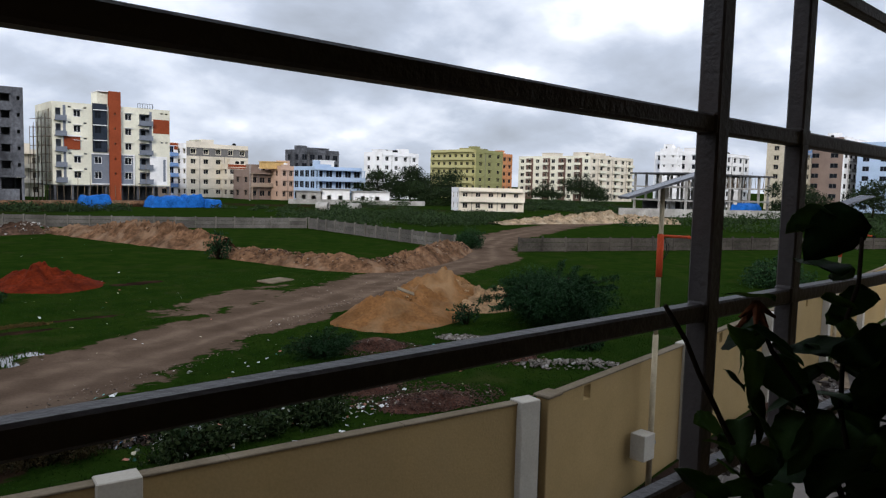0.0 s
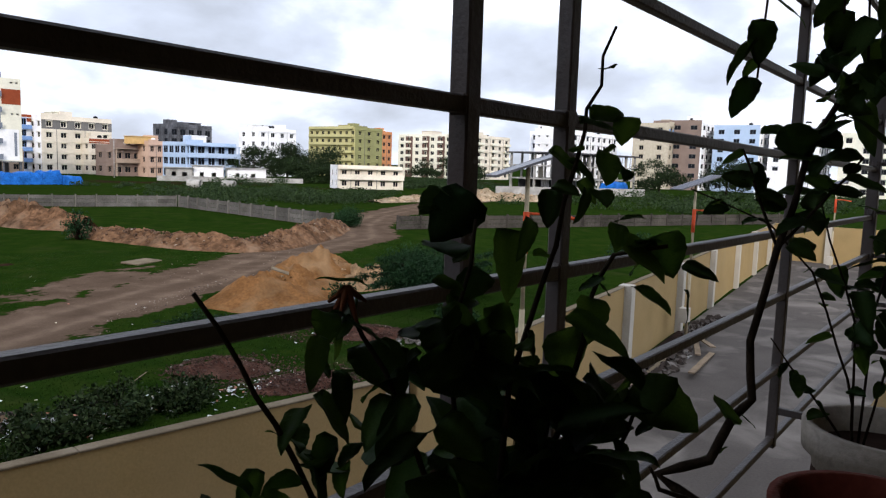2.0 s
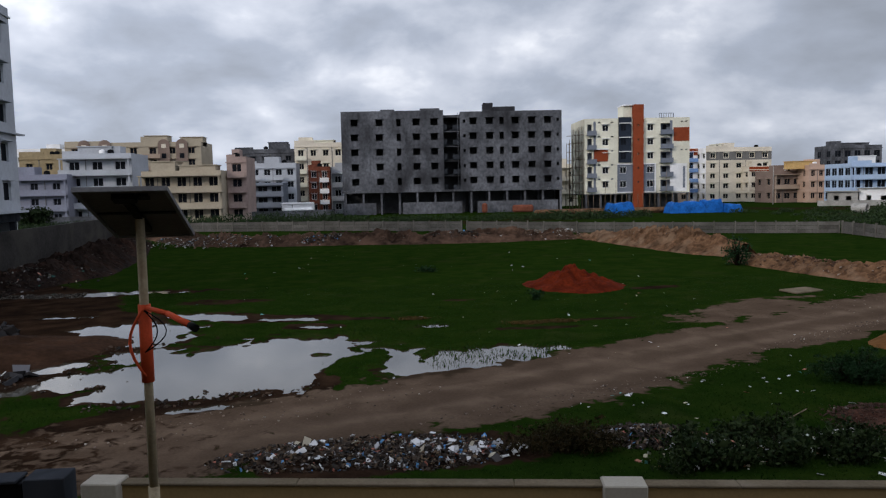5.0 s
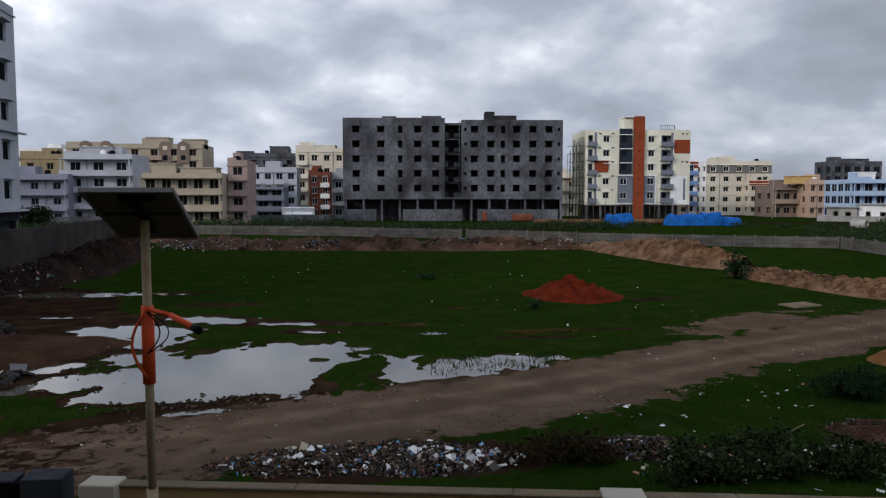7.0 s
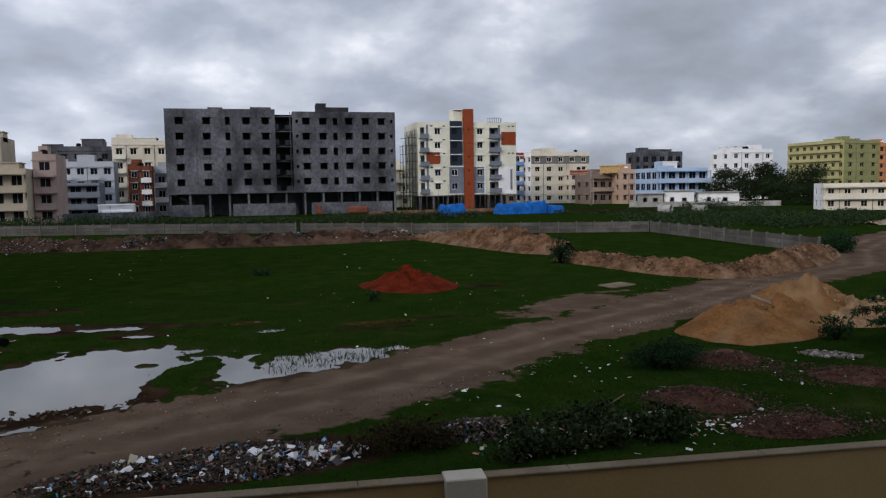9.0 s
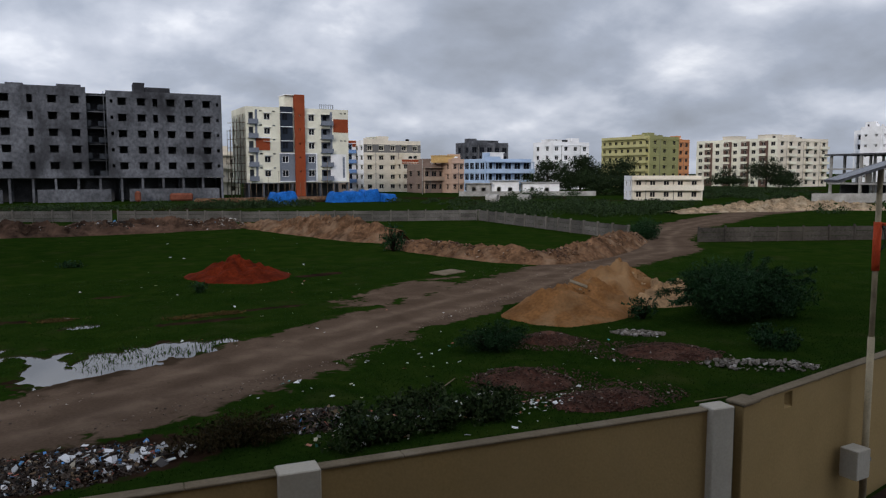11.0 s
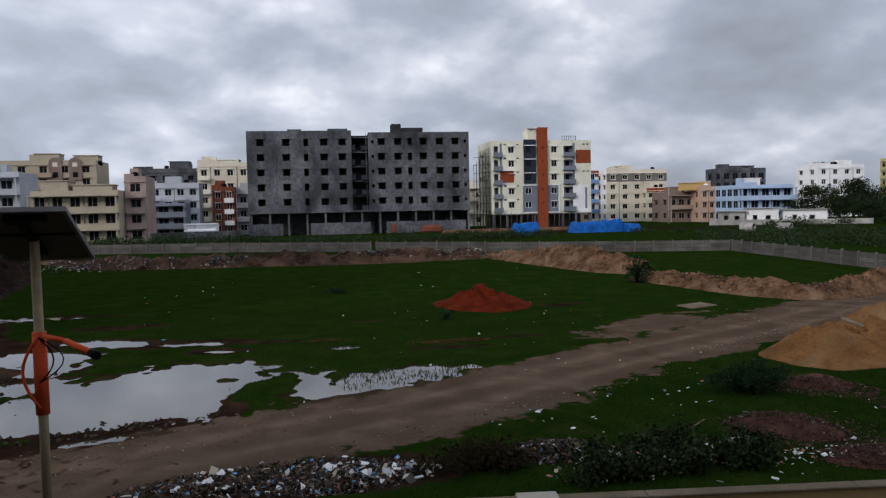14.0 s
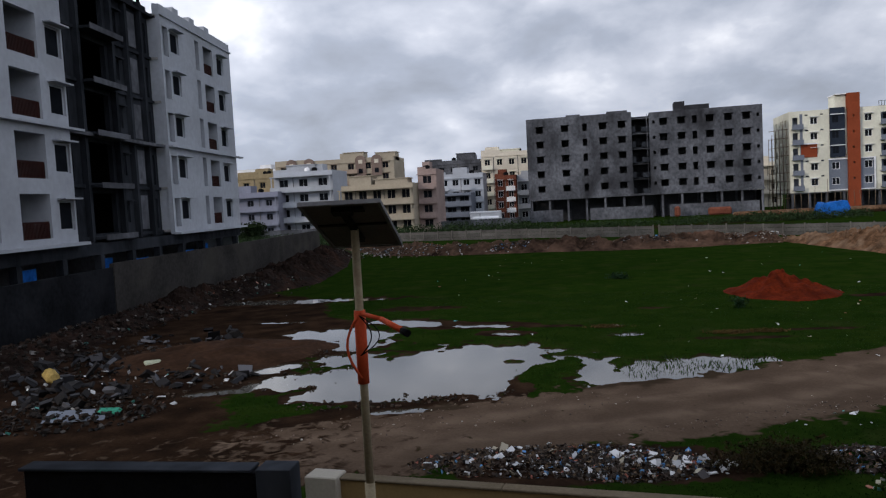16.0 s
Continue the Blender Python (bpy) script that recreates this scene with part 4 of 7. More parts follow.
def ridge(name, label, pts, m, seed=1, step=0.16, category="ridge"):
    """A long uneven bank of soil; pts: (x, y, half width, height)."""
    P = [Vector(p[:2]) for p in pts]
    rows = []
    total = 0.0
    for k in range(len(pts) - 1):
        L = (P[k + 1] - P[k]).length
        n = max(2, int(L / step))
        d = (P[k + 1] - P[k]).normalized()
        for i in range(n + (k == len(pts) - 2)):
            t = i / n
            c = P[k].lerp(P[k + 1], t)
            rows.append((c, Vector((-d.y, d.x)), pts[k][2] * (1 - t) + pts[k + 1][2] * t, pts[k][3] * (1 - t) + pts[k + 1][3] * t))
    us = np.linspace(-1, 1, 31)
    fs = []
    C = np.array([r[0] for r in rows])
    N = np.array([r[1] for r in rows])
    hw, hh = np.array([r[2] for r in rows])[:, None], np.array([r[3] for r in rows])[:, None]
    X = C[:, :1] + N[:, :1] * hw * us
    Y = C[:, 1:] + N[:, 1:] * hw * us
    lum = fbm(X, Y, 1.1, seed) * 0.35 + (0.45 - np.abs(fbm(X, Y, 2.6, seed + 2))) * 0.5 + (0.35 - np.abs(fbm(X, Y, 6.5, seed + 5))) * 0.3
    prof = np.clip(1 - np.abs(us) ** 1.6, 0, 1)[None, :]
    Z = -0.08 + 0.86 * hh * prof * np.maximum(0.1, 0.8 + 1.25 * lum) + np.where(prof > 0, 0.06, 0)
    vs = np.stack([X.ravel(), Y.ravel(), Z.ravel()], 1).tolist()
    m_ = len(us)
    for i in range(len(rows) - 1):
        for j in range(m_ - 1):
            fs.append((i * m_ + j, (i + 1) * m_ + j, (i + 1) * m_ + j + 1, i * m_ + j + 1))
    me = bpy.data.meshes.new(name)
    me.from_pydata(vs, [], fs)
    me.update()
    if me.polygons[0].normal.z < 0:
        me.flip_normals()
    me.materials.append(m)
    return tagged(new(name, me), label, category)


heap("soil_heap", "heap of bright red soil on the grass", 10.0, 37.6, 2.7, 2.4, 0.86, REDSOIL, 0, 3, lump=0.38, power=1.4, n=84)
heap("sand_heap", "large heap of yellow building sand beside the track", 18.7, 21.8, 3.6, 2.4, 1.12, SAND, 20, 5, lump=0.38, power=1.25, n=80)
heap("sand_heap", "heap of pale building sand behind a bush", 22.4, 23.4, 3.2, 2.0, 1.35, SAND, 20, 6, lump=0.3, power=1.6, n=80)
heap("sand_heap", "low heap of pale sandy rubble beside the bush", 23.4, 21.6, 2.2, 1.4, 0.85, mat("pale_sand", (0.21, 0.135, 0.075), 0.95, var=0.3, scale=1.2, fine=9, bump=0.8), 10, 16, lump=0.5, power=1.2, n=60)

heap("gravel_heap", "low heap of brown gravel in the grass", 11.0, 14.7, 1.35, 1.1, 0.32, GRAVEL, -35, 11)
heap("gravel_heap", "low heap of brown gravel near the wall", 11.6, 12.4, 1.5, 0.8, 0.22, GRAVEL, -15, 12)
heap("gravel_heap", "long low heap of brown gravel in the grass", 16.3, 14.9, 1.6, 0.9, 0.28, GRAVEL, -45, 13)
heap("gravel_heap", "small heap of brown gravel beside a bush", 14.4, 18.0, 1.1, 0.7, 0.28, GRAVEL, -30, 14)
ridge("rubble_ridge", "dark bank of rubble and rubbish along the far wall", [(-26, 90, 1.5, 0.8), (-17.2, 76, 2.2, 1.3), (-10.3, 73.5, 2.2, 1.2), (-3.3, 72.5, 2.2, 1.25), (4, 72, 2.2, 1.15), (11.9, 72, 2.2, 1.2), (19, 73, 2, 0.9)], FARSOIL, 4)
ridge("soil_ridge", "bank of brown excavated soil on the grass", [(20.4, 74, 1.2, 0.5), (22.5, 65.5, 2.2, 1.35), (24.0, 58.5, 2.4, 1.6), (25.2, 53, 2.4, 1.5), (25.6, 50.3, 1.4, 0.8)], RUBBLE, 5)
ridge("soil_ridge", "long bank of brown excavated soil beside the track", [(23.6, 46.6, 1.2, 0.7), (24.6, 41.6, 1.5, 0.95), (25.6, 36.6, 1.5, 0.9), (27.2, 34.4, 1.5, 0.85), (32.2, 36.2, 1.6, 1.05), (37, 39.0, 1.7, 1.2), (41.0, 41.6, 1.4, 0.9)], RUBBLE, 6)
ridge("rubble_ridge", "dark bank of rubble and rubbish by the side wall", [(-19.2, 16, 1.6, 0.5), (-20.2, 21, 2.2, 0.9), (-21, 27, 1.8, 0.6), (-22, 40, 1.8, 0.9), (-20.5, 50, 3.2, 1.5), (-22, 62, 3.2, 1.5), (-25, 78, 2, 1.2)], DARKSOIL, 8)
heap("soil_heap", "low mound of reddish brown earth by the puddle", -13.0, 25.6, 4.2, 3.0, 0.55, mat("brown_earth", (0.036, 0.019, 0.0115), 0.95, var=0.25, scale=0.8, fine=6, bump=0.8), 20, 21)
ridge("soil_ridge", "pale bank of excavated earth beyond the wall", [(74, 68, 1.5, 0.4), (86, 68, 3.2, 1.2), (98, 66.5, 3.5, 1.9), (106, 59, 2.5, 0.8)], mat("pale_bank_earth", (0.25, 0.185, 0.12), 0.95, var=0.4, scale=0.9, fine=4.5, stain=(0.34, 0.28, 0.2), stain_amt=0.7, bump=1.0), 9)


# ---- stones, litter ----
def bits(name, label, spots, m, n, size, seed, flat=0.5, tilt=0.35, category="litter"):
    """Loose angular pieces strewn over elliptical spots (x, y, rx, ry, rot, height); one joined heap of bits."""
    rnd = random.Random(seed)
    vs, fs = [], []
    cube = [(-1, -1, -1), (1, -1, -1), (1, 1, -1), (-1, 1, -1), (-1, -1, 1), (1, -1, 1), (1, 1, 1), (-1, 1, 1)]
    quads = [(0, 3, 2, 1), (4, 5, 6, 7), (0, 1, 5, 4), (2, 3, 7, 6), (1, 2, 6, 5), (0, 4, 7, 3)]
    laid = []
    for k in range(n):
        x0, y0, rx, ry, ro, hh = spots[k % len(spots)]
        a, r = rnd.uniform(0, 6.283), math.sqrt(rnd.random())
        u, v = r * rx * math.cos(a), r * ry * math.sin(a)
        c, s_ = math.cos(radians(ro)), math.sin(radians(ro))
        laid.append((x0 + u * c - v * s_, y0 + u * s_ + v * c, hh * (1 - r * r)))
    A = np.array(laid)
    base = ground_fields(A[:, 0], A[:, 1])[3]
    for k in range(n):
        x, y, up = laid[k]
        s = size * min(1.7, math.exp(rnd.gauss(0, 0.5)))
        z = float(base[k]) + up + s * flat * 0.35
        R_ = Euler((rnd.gauss(0, tilt), rnd.gauss(0, tilt), rnd.uniform(0, 6.28))).to_matrix()
        dims = (s * rnd.uniform(0.5, 1.2), s * rnd.uniform(0.4, 1.0), s * flat * rnd.uniform(0.3, 1.0))
        b0 = len(vs)
        for q in cube:
            w = R_ @ Vector([q[i] * dims[i] * 0.5 * rnd.uniform(0.6, 1.15) for i in range(3)])
            vs.append((x + w.x, y + w.y, z + w.z))
        fs += [tuple(b0 + i for i in q) for q in quads]
    me = bpy.data.meshes.new(name)
    me.from_pydata(vs, [], fs)
    me.update()
    me.materials.append(m)
    return tagged(new(name, me), label, category, kind="stuff")


bits("litter_heap", "heap of white plastic litter and household rubbish beside the track", [(-0.5, 14.5, 2.9, 0.95, 4, 0.09), (0.8, 14.3, 1.7, 0.9, 0, 0.08)], LITTER, 4200, 0.062, 2, 0.18, 0.6)
bits("plastic_bags", "crumpled white and blue plastic bags in the litter", [(-0.4, 14.6, 2.7, 0.95, 5, 0.13), (0.9, 14.4, 1.5, 0.8, 0, 0.12), (1.9, 14.2, 1.0, 0.6, 0, 0.06)], BAGS, 140, 0.12, 22, 0.14, 0.6)
bits("litter_heap", "patch of coloured plastic litter in the weeds", [(5.5, 14.6, 1.2, 0.8, -10, 0.1)], LITTER, 900, 0.085, 3, 0.12, 0.6)
bits("weed_litter", "white plastic scraps caught in the dark weeds", [(6.2, 13.2, 1.4, 0.6, -5, 0.35), (8.4, 13.3, 1.6, 0.5, 5, 0.32), (10.4, 13.0, 1.2, 0.4, 5, 0.1)], PALELITTER, 220, 0.07, 23, 0.1, 0.5)
bits("gravel_stones", "loose stones lying on the gravel heaps", [(11.0, 14.7, 1.3, 1.0, -35, 0.3), (11.6, 12.4, 1.4, 0.75, -15, 0.2), (16.3, 14.9, 1.5, 0.85, -45, 0.26), (14.4, 18.0, 1.0, 0.65, -30, 0.26), (11.3, 14.4, 2.0, 1.5, -35, 0.0), (11.9, 12.7, 2.1, 1.1, -15, 0.0), (16.0, 15.2, 2.2, 1.4, -45, 0.0), (14.2, 17.8, 1.6, 1.1, -30, 0.0)], piece_material("gravel_bits", [(0, (0.055, 0.027, 0.019)), (0.45, (0.075, 0.040, 0.029)), (0.75, (0.035, 0.020, 0.015)), (0.98, (0.2, 0.17, 0.15))], 0.95), 7000, 0.04, 24, 0.7, category="gravel")
bits("scattered_litter", "scattered pale plastic litter on the grass", [(8, 13.5, 4, 1.4, -15, 0), (7.5, 17.0, 4, 1.4, 20, 0), (9, 24, 6, 6, 0, 0), (0, 40, 16, 12, 0, 0), (14, 17, 4, 3, 0, 0), (5, 60, 20, 12, 0, 0), (-14, 22, 5, 6, 0, 0), (7, 33, 8, 5, 0, 0), (11, 13.2, 2.6, 0.9, -10, 0)], PALELITTER, 250, 0.085, 4, 0.1, 0.25)
bits("stones", "small stones along the earth track", [(-3, 17.5, 5, 1.2, 22, 0), (6, 18.3, 6, 0.4, 22, 0), (16, 24.2, 5, 0.5, 30, 0), (24, 31, 8, 3, 30, 0)], STONES, 900, 0.035, 5, 0.6, category="stones")
bits("rubble_stones", "broken pale stones heaped in the grass", [(17.3, 12.6, 1.6, 0.6, -35, 0.08), (17.6, 17.4, 0.9, 0.35, -40, 0.04)], piece_material("pale_stone", [(0, (0.15, 0.13, 0.11)), (0.5, (0.09, 0.078, 0.065)), (0.85, (0.25, 0.23, 0.21))], 0.9), 500, 0.085, 6, 0.7, category="stones")
CLODS = piece_material("soil_clods", [(0, (0.085, 0.048, 0.029)), (0.4, (0.13, 0.075, 0.045)), (0.75, (0.05, 0.03, 0.02)), (0.95, (0.24, 0.20, 0.165))], 0.95)
for bank in ([(22.5, 65.5, 1.35), (24.0, 58.5, 1.6), (25.2, 53, 1.5), (25.6, 50.3, 0.8)], [(23.6, 46.6, 0.7), (24.6, 41.6, 0.95), (25.6, 36.6, 0.9), (27.2, 34.4, 0.85), (32.2, 36.2, 1.05), (37, 39.0, 1.2), (41.0, 41.6, 0.9)]):
    spots = []
    for (x0, y0, h0), (x1, y1, h1) in zip(bank[:-1], bank[1:]):
        L = math.hypot(x1 - x0, y1 - y0)
        ro = math.degrees(math.atan2(y1 - y0, x1 - x0))
        for k in range(max(1, round(L / 1.2))):
            t = (k + 0.5) / max(1, round(L / 1.2))
            spots.append((x0 + (x1 - x0) * t, y0 + (y1 - y0) * t, 1.0, 1.35, ro, 0.78 * (h0 + (h1 - h0) * t)))
    bits("soil_clods", "stones and earth clods on the excavated soil bank", spots, CLODS, 190 * len(spots), 0.085, len(spots), 0.8, category="stones")
bits("rubble_stones", "rubbish and stones on the dark rubble bank", [(-15, 75, 5, 1.6, -10, 1.0), (-4, 72.6, 6, 1.6, 0, 1.0), (8, 72, 6, 1.6, 0, 1.0)], LITTER, 3600, 0.15, 8, 0.5)
bits("rubble_stones", "rubbish and broken stones by the wall", [(-19.8, 20, 2.4, 4, 5, 0.4), (-20.5, 48, 3.4, 9, 5, 0.9), (-16, 24, 4, 4, 0, 0.1), (-13.5, 18, 2.5, 2, 0, 0.1)], piece_material("dark_rubbish", [(0, (0.010, 0.008, 0.007)), (0.5, (0.022, 0.014, 0.010)), (0.86, (0.05, 0.045, 0.042)), (0.965, (0.26, 0.25, 0.24)), (0.985, (0.03, 0.12, 0.10))], 0.9), 2200, 0.10, 9, 0.6)
slab_m = boxes((-0.9, 0.9, -0.5, 0.5, 0, 0.08), bevel=0.02)
tagged(part("stone_slab", slab_m, CAPSTONE, loc=pose(19.9, 33.4, 0.0, 2, 0, 20)), "flat grey concrete slab lying in the grass", "slab")
tagged(part("stone_slab", boxes((-0.28, 0.28, -0.18, 0.18, 0, 0.06), bevel=0.015), CONCRETE_L, loc=pose(9.5, 14.1, 0.02, 6, 3, 20)), "small pale stone slab lying in the weeds", "slab")
bits("drive_rubble", "broken bricks and debris along the wall foot by the drive", [(10.5, 5.55, 2.2, 0.45, 7, 0.2), (14.5, 6.1, 2.6, 0.4, 7, 0.15), (19.5, 6.7, 2.5, 0.5, 7, 0.12), (25, 7.4, 3, 0.5, 7, 0.12)], piece_material("brick_debris", [(0, (0.05, 0.04, 0.034)), (0.5, (0.03, 0.022, 0.018)), (0.8, (0.10, 0.088, 0.078)), (0.96, (0.3, 0.29, 0.28))], 0.9), 620, 0.16, 61, 0.6, 0.6)
for x, y, r in ((12.0, 12.9, -20), (13.7, 11.2, -12), (9.2, 15.4, 35)):
    bm = bmesh.new()
    tube(bm, (-0.45, 0, 0.03), (0.45, 0.03, 0.05), 0.018, 0.012, 6)
    tagged(part("stick", bm, WOOD, loc=pose(x, y, 0.02, 0, 0, r)), "pale broken stick lying in the grass", "stick", "sticks in the grass")
tagged(part("broken_board", boxes((-0.35, 0.35, -0.1, 0.1, 0, 0.05), bevel=0.01), CAPSTONE, loc=pose(18.4, 21.3, 1.06, 22, 20, -35)), "broken pale board lying on the sand heap", "board")
tagged(part("metal_sheet", boxes((-0.75, 0.75, -0.45, 0.45, 0, 0.03), bevel=0.01), GREY_BLUE, loc=pose(-13.1, 17.6, 0.06, 5, 4, 25)), "grey sheet lying on bare earth", "sheet")


bits("broken_slabs", "broken dark slabs and sheets dumped by the wall", [(-14.6, 19.6, 1.6, 1.6, 20, 0.25), (-17.0, 22.5, 1.8, 2.6, 10, 0.35), (-11.8, 22.0, 2.0, 1.6, 0, 0.02), (-15.5, 28.5, 2.5, 2.5, 0, 0.1)], piece_material("dark_slabs", [(0, (0.014, 0.013, 0.014)), (0.6, (0.03, 0.03, 0.034)), (0.9, (0.09, 0.09, 0.1))], 0.85), 170, 0.34, 51, 0.35, 0.5)
bits("rubbish_scraps", "white and blue scraps on the dark rubbish bank", [(-14.5, 21, 4.5, 3.5, 0, 0.2), (-20.5, 46, 2.5, 8, 5, 0.9)], PALELITTER, 90, 0.14, 52, 0.15, 0.5)


# ---- plants ----
def leaf_cloud(name, blobs, m, n, size, seed, parent=None, droop=0.3, wide=0.3):
    """Many small folded leaves filling uneven blobs (x, y, z, rx, ry, rz)."""
    rnd = np.random.RandomState(seed)
    wts = np.array([b[3] * b[4] * b[5] for b in blobs]) ** 0.67
    pick = rnd.choice(len(blobs), n, p=wts / wts.sum())
    B = np.array(blobs)[pick]
    d = rnd.normal(size=(n, 3))
    d /= np.linalg.norm(d, axis=1)[:, None]
    rad = rnd.uniform(0.3, 1.35, n) ** 0.75
    c = B[:, :3] + d * B[:, 3:] * rad[:, None]
    t = rnd.normal(size=(n, 3))
    t[:, 2] -= droop
    t /= np.linalg.norm(t, axis=1)[:, None]
    w = np.cross(t, rnd.normal(size=(n, 3)))
    w /= np.linalg.norm(w, axis=1)[:, None]
    s = size * np.exp(rnd.normal(0, 0.3, n))[:, None]
    nrm = np.cross(t, w)
    v = np.stack([c - t * s * 0.5, c + w * s * wide + nrm * s * 0.08, c + t * s * 0.5, c - w * s * wide + nrm * s * 0.08], 1).reshape(-1, 3)
    me = bpy.data.meshes.new(name)
    me.vertices.add(len(v)); me.vertices.foreach_set("co", v.ravel())
    i = np.arange(n)[:, None] * 4
    tri = np.concatenate([i + np.array([0, 1, 2]), i + np.array([0, 2, 3])], 1).reshape(-1)
    me.loops.add(len(tri)); me.loops.foreach_set("vertex_index", tri.astype(np.int32))
    me.polygons.add(len(tri) // 3); me.polygons.foreach_set("loop_start", np.arange(0, len(tri), 3, dtype=np.int32))
    me.update(calc_edges=True)
    me.materials.append(m)
    ob = new(name, me)
    if parent:
        ob.parent = parent
    return ob


def bush(label, x, y, rx, ry, h, n, size, seed, m=BUSH, name="bush", group="", sprays=6, wide=0.3):
    b = thing(name, (x, y, 0), label, name.replace("_", " "), group)
    rnd = random.Random(seed)
    blobs = []
    for k in range(11 + sprays):
        a = rnd.uniform(0, 6.283)
        r = rnd.uniform(0.25, 0.85) if k < 11 else rnd.uniform(0.5, 1.2)
        top = Vector((rx * r * math.cos(a), ry * r * math.sin(a), h * rnd.uniform(0.45, 0.95 if k < 11 else 1.25) * (1.1 - 0.5 * r)))
        root = Vector((top.x * 0.15, top.y * 0.15, -0.05))
        mid = root.lerp(top, 0.5) + Vector((0, 0, h * (0.12 if k < 11 else 0.3)))
        bm = bmesh.new()
        sweep(bm, [root, mid, top], [0.018 * h, 0.012 * h, 0.004 * h], 5)
        part("stem", bm, STEM, b)
        if k < 11:
            blobs.append((top.x, top.y, top.z * 0.85, rx * rnd.uniform(0.22, 0.4), ry * rnd.uniform(0.22, 0.4), h * rnd.uniform(0.18, 0.32)))
            blobs.append((mid.x * 1.3, mid.y * 1.3, mid.z * 0.7, rx * 0.3, ry * 0.3, h * 0.22))
        else:
            for t in (0.2, 0.5, 0.8, 1.0):
                p = mid.lerp(top, t)
                blobs.append((p.x, p.y, p.z, rx * 0.06, ry * 0.06, h * 0.055))
    leaf_cloud("foliage", blobs, m, n, size, seed, b, wide=wide)
    return b


def tree(label, x, y, h, r, n, size, seed, m=TREE, trunk=0.35):
    b = thing("tree", (x, y, 0), label, "tree")
    rnd = random.Random(seed)
    bm = bmesh.new()
    tube(bm, (0, 0, -0.1), (0.1, 0, h * 0.4), trunk * 0.06 * h, trunk * 0.04 * h, 8)
    blobs = []
    for k in range(13):
        a = k * 2.4 + rnd.uniform(-0.5, 0.5)
        q = rnd.uniform(0.15, 0.8)
        e_ = Vector((r * q * math.cos(a), r * q * math.sin(a), h * rnd.uniform(0.3, 0.92) * (1.08 - 0.35 * q)))
        tube(bm, (0.1, 0, h * rnd.uniform(0.25, 0.4)), e_, trunk * 0.025 * h, trunk * 0.006 * h, 5)
        blobs.append((e_.x, e_.y, e_.z, r * rnd.uniform(0.25, 0.45), r * rnd.uniform(0.25, 0.45), h * rnd.uniform(0.12, 0.2)))
    part("trunk", bm, STEM, b)
    leaf_cloud("crown", blobs, m, n, size, seed, b)
    return b


bush("large spreading feathery green bush beside the sand heap", 22.8, 17.5, 3.3, 2.0, 2.15, 30000, 0.16, 31, sprays=40, wide=0.1)
bush("low feathery green bush in the grass", 12.2, 17.9, 1.1, 0.8, 0.85, 5000, 0.11, 32, sprays=22, wide=0.1)
bush("small wispy green bush beside the sand heap", 19.6, 19.2, 0.9, 0.6, 0.9, 700, 0.09, 33)
bush("small green bush in the grass", 19.6, 13.8, 1.2, 0.7, 0.8, 1200, 0.09, 34)
bush("round green bush at the end of the boundary wall", 43.6, 42.4, 1.9, 1.6, 1.7, 5000, 0.11, 35)
bush("small thin green shrub on the grass", 22.3, 44.4, 0.9, 0.9, 2.1, 900, 0.13, 36)
bush("small green shrub on the grass", 7.2, 33.5, 0.5, 0.5, 0.55, 300, 0.09, 37)
bush("small green shrub on the grass", 3.0, 46, 0.8, 0.6, 0.5, 350, 0.1, 38)
bush("heap of dry brown and green weeds", 3.6, 14.0, 1.3, 0.8, 0.66, 5200, 0.075, 39, DRYWEED, "weed_clump", sprays=14, wide=0.14)
bush("low patch of trampled yellow dry grass", 6.25, 27.7, 1.5, 0.5, 0.10, 1500, 0.1, 57, DRYGRASS, "dry_grass_patch", wide=0.12)
bush("low patch of trampled yellow dry grass", 1.4, 29.5, 1.0, 0.35, 0.08, 700, 0.1, 58, DRYGRASS, "dry_grass_patch", wide=0.12)
for i, (x, y) in enumerate([(5.6, 12.7), (6.5, 12.9), (7.4, 12.9), (8.2, 13.2), (7.0, 13.8), (7.9, 14.1), (8.8, 12.8), (6.2, 13.6), (9.2, 13.3)]):
    bush("dark green weeds behind the compound wall", x, y, 0.75, 0.55, 0.62, 900, 0.085, 40 + i, WEED, "weed_clump", "weeds behind the wall", sprays=8)
bush("dark green creeper over the driveway wall", 30.0, 9.6, 3.0, 1.2, 1.6, 5000, 0.12, 55)
bush("green bush beyond the compound wall", 41.5, 16.8, 3.0, 2.0, 1.7, 5000, 0.12, 56)


def thicket(label, x0, x1, y0, y1, hmax, count, n, size, seed, m=THICKET):
    rnd = random.Random(seed)
    blobs = []
    for k in range(count):
        h = hmax * rnd.uniform(0.35, 1.0)
        w = h * rnd.uniform(1.0, 2.2)
        blobs.append((rnd.uniform(x0, x1), rnd.uniform(y0, y1), h * 0.45, w, w, h * 0.6))
    return tagged(leaf_cloud("thicket", blobs, m, n, size, seed), label, "shrubs", kind="stuff")


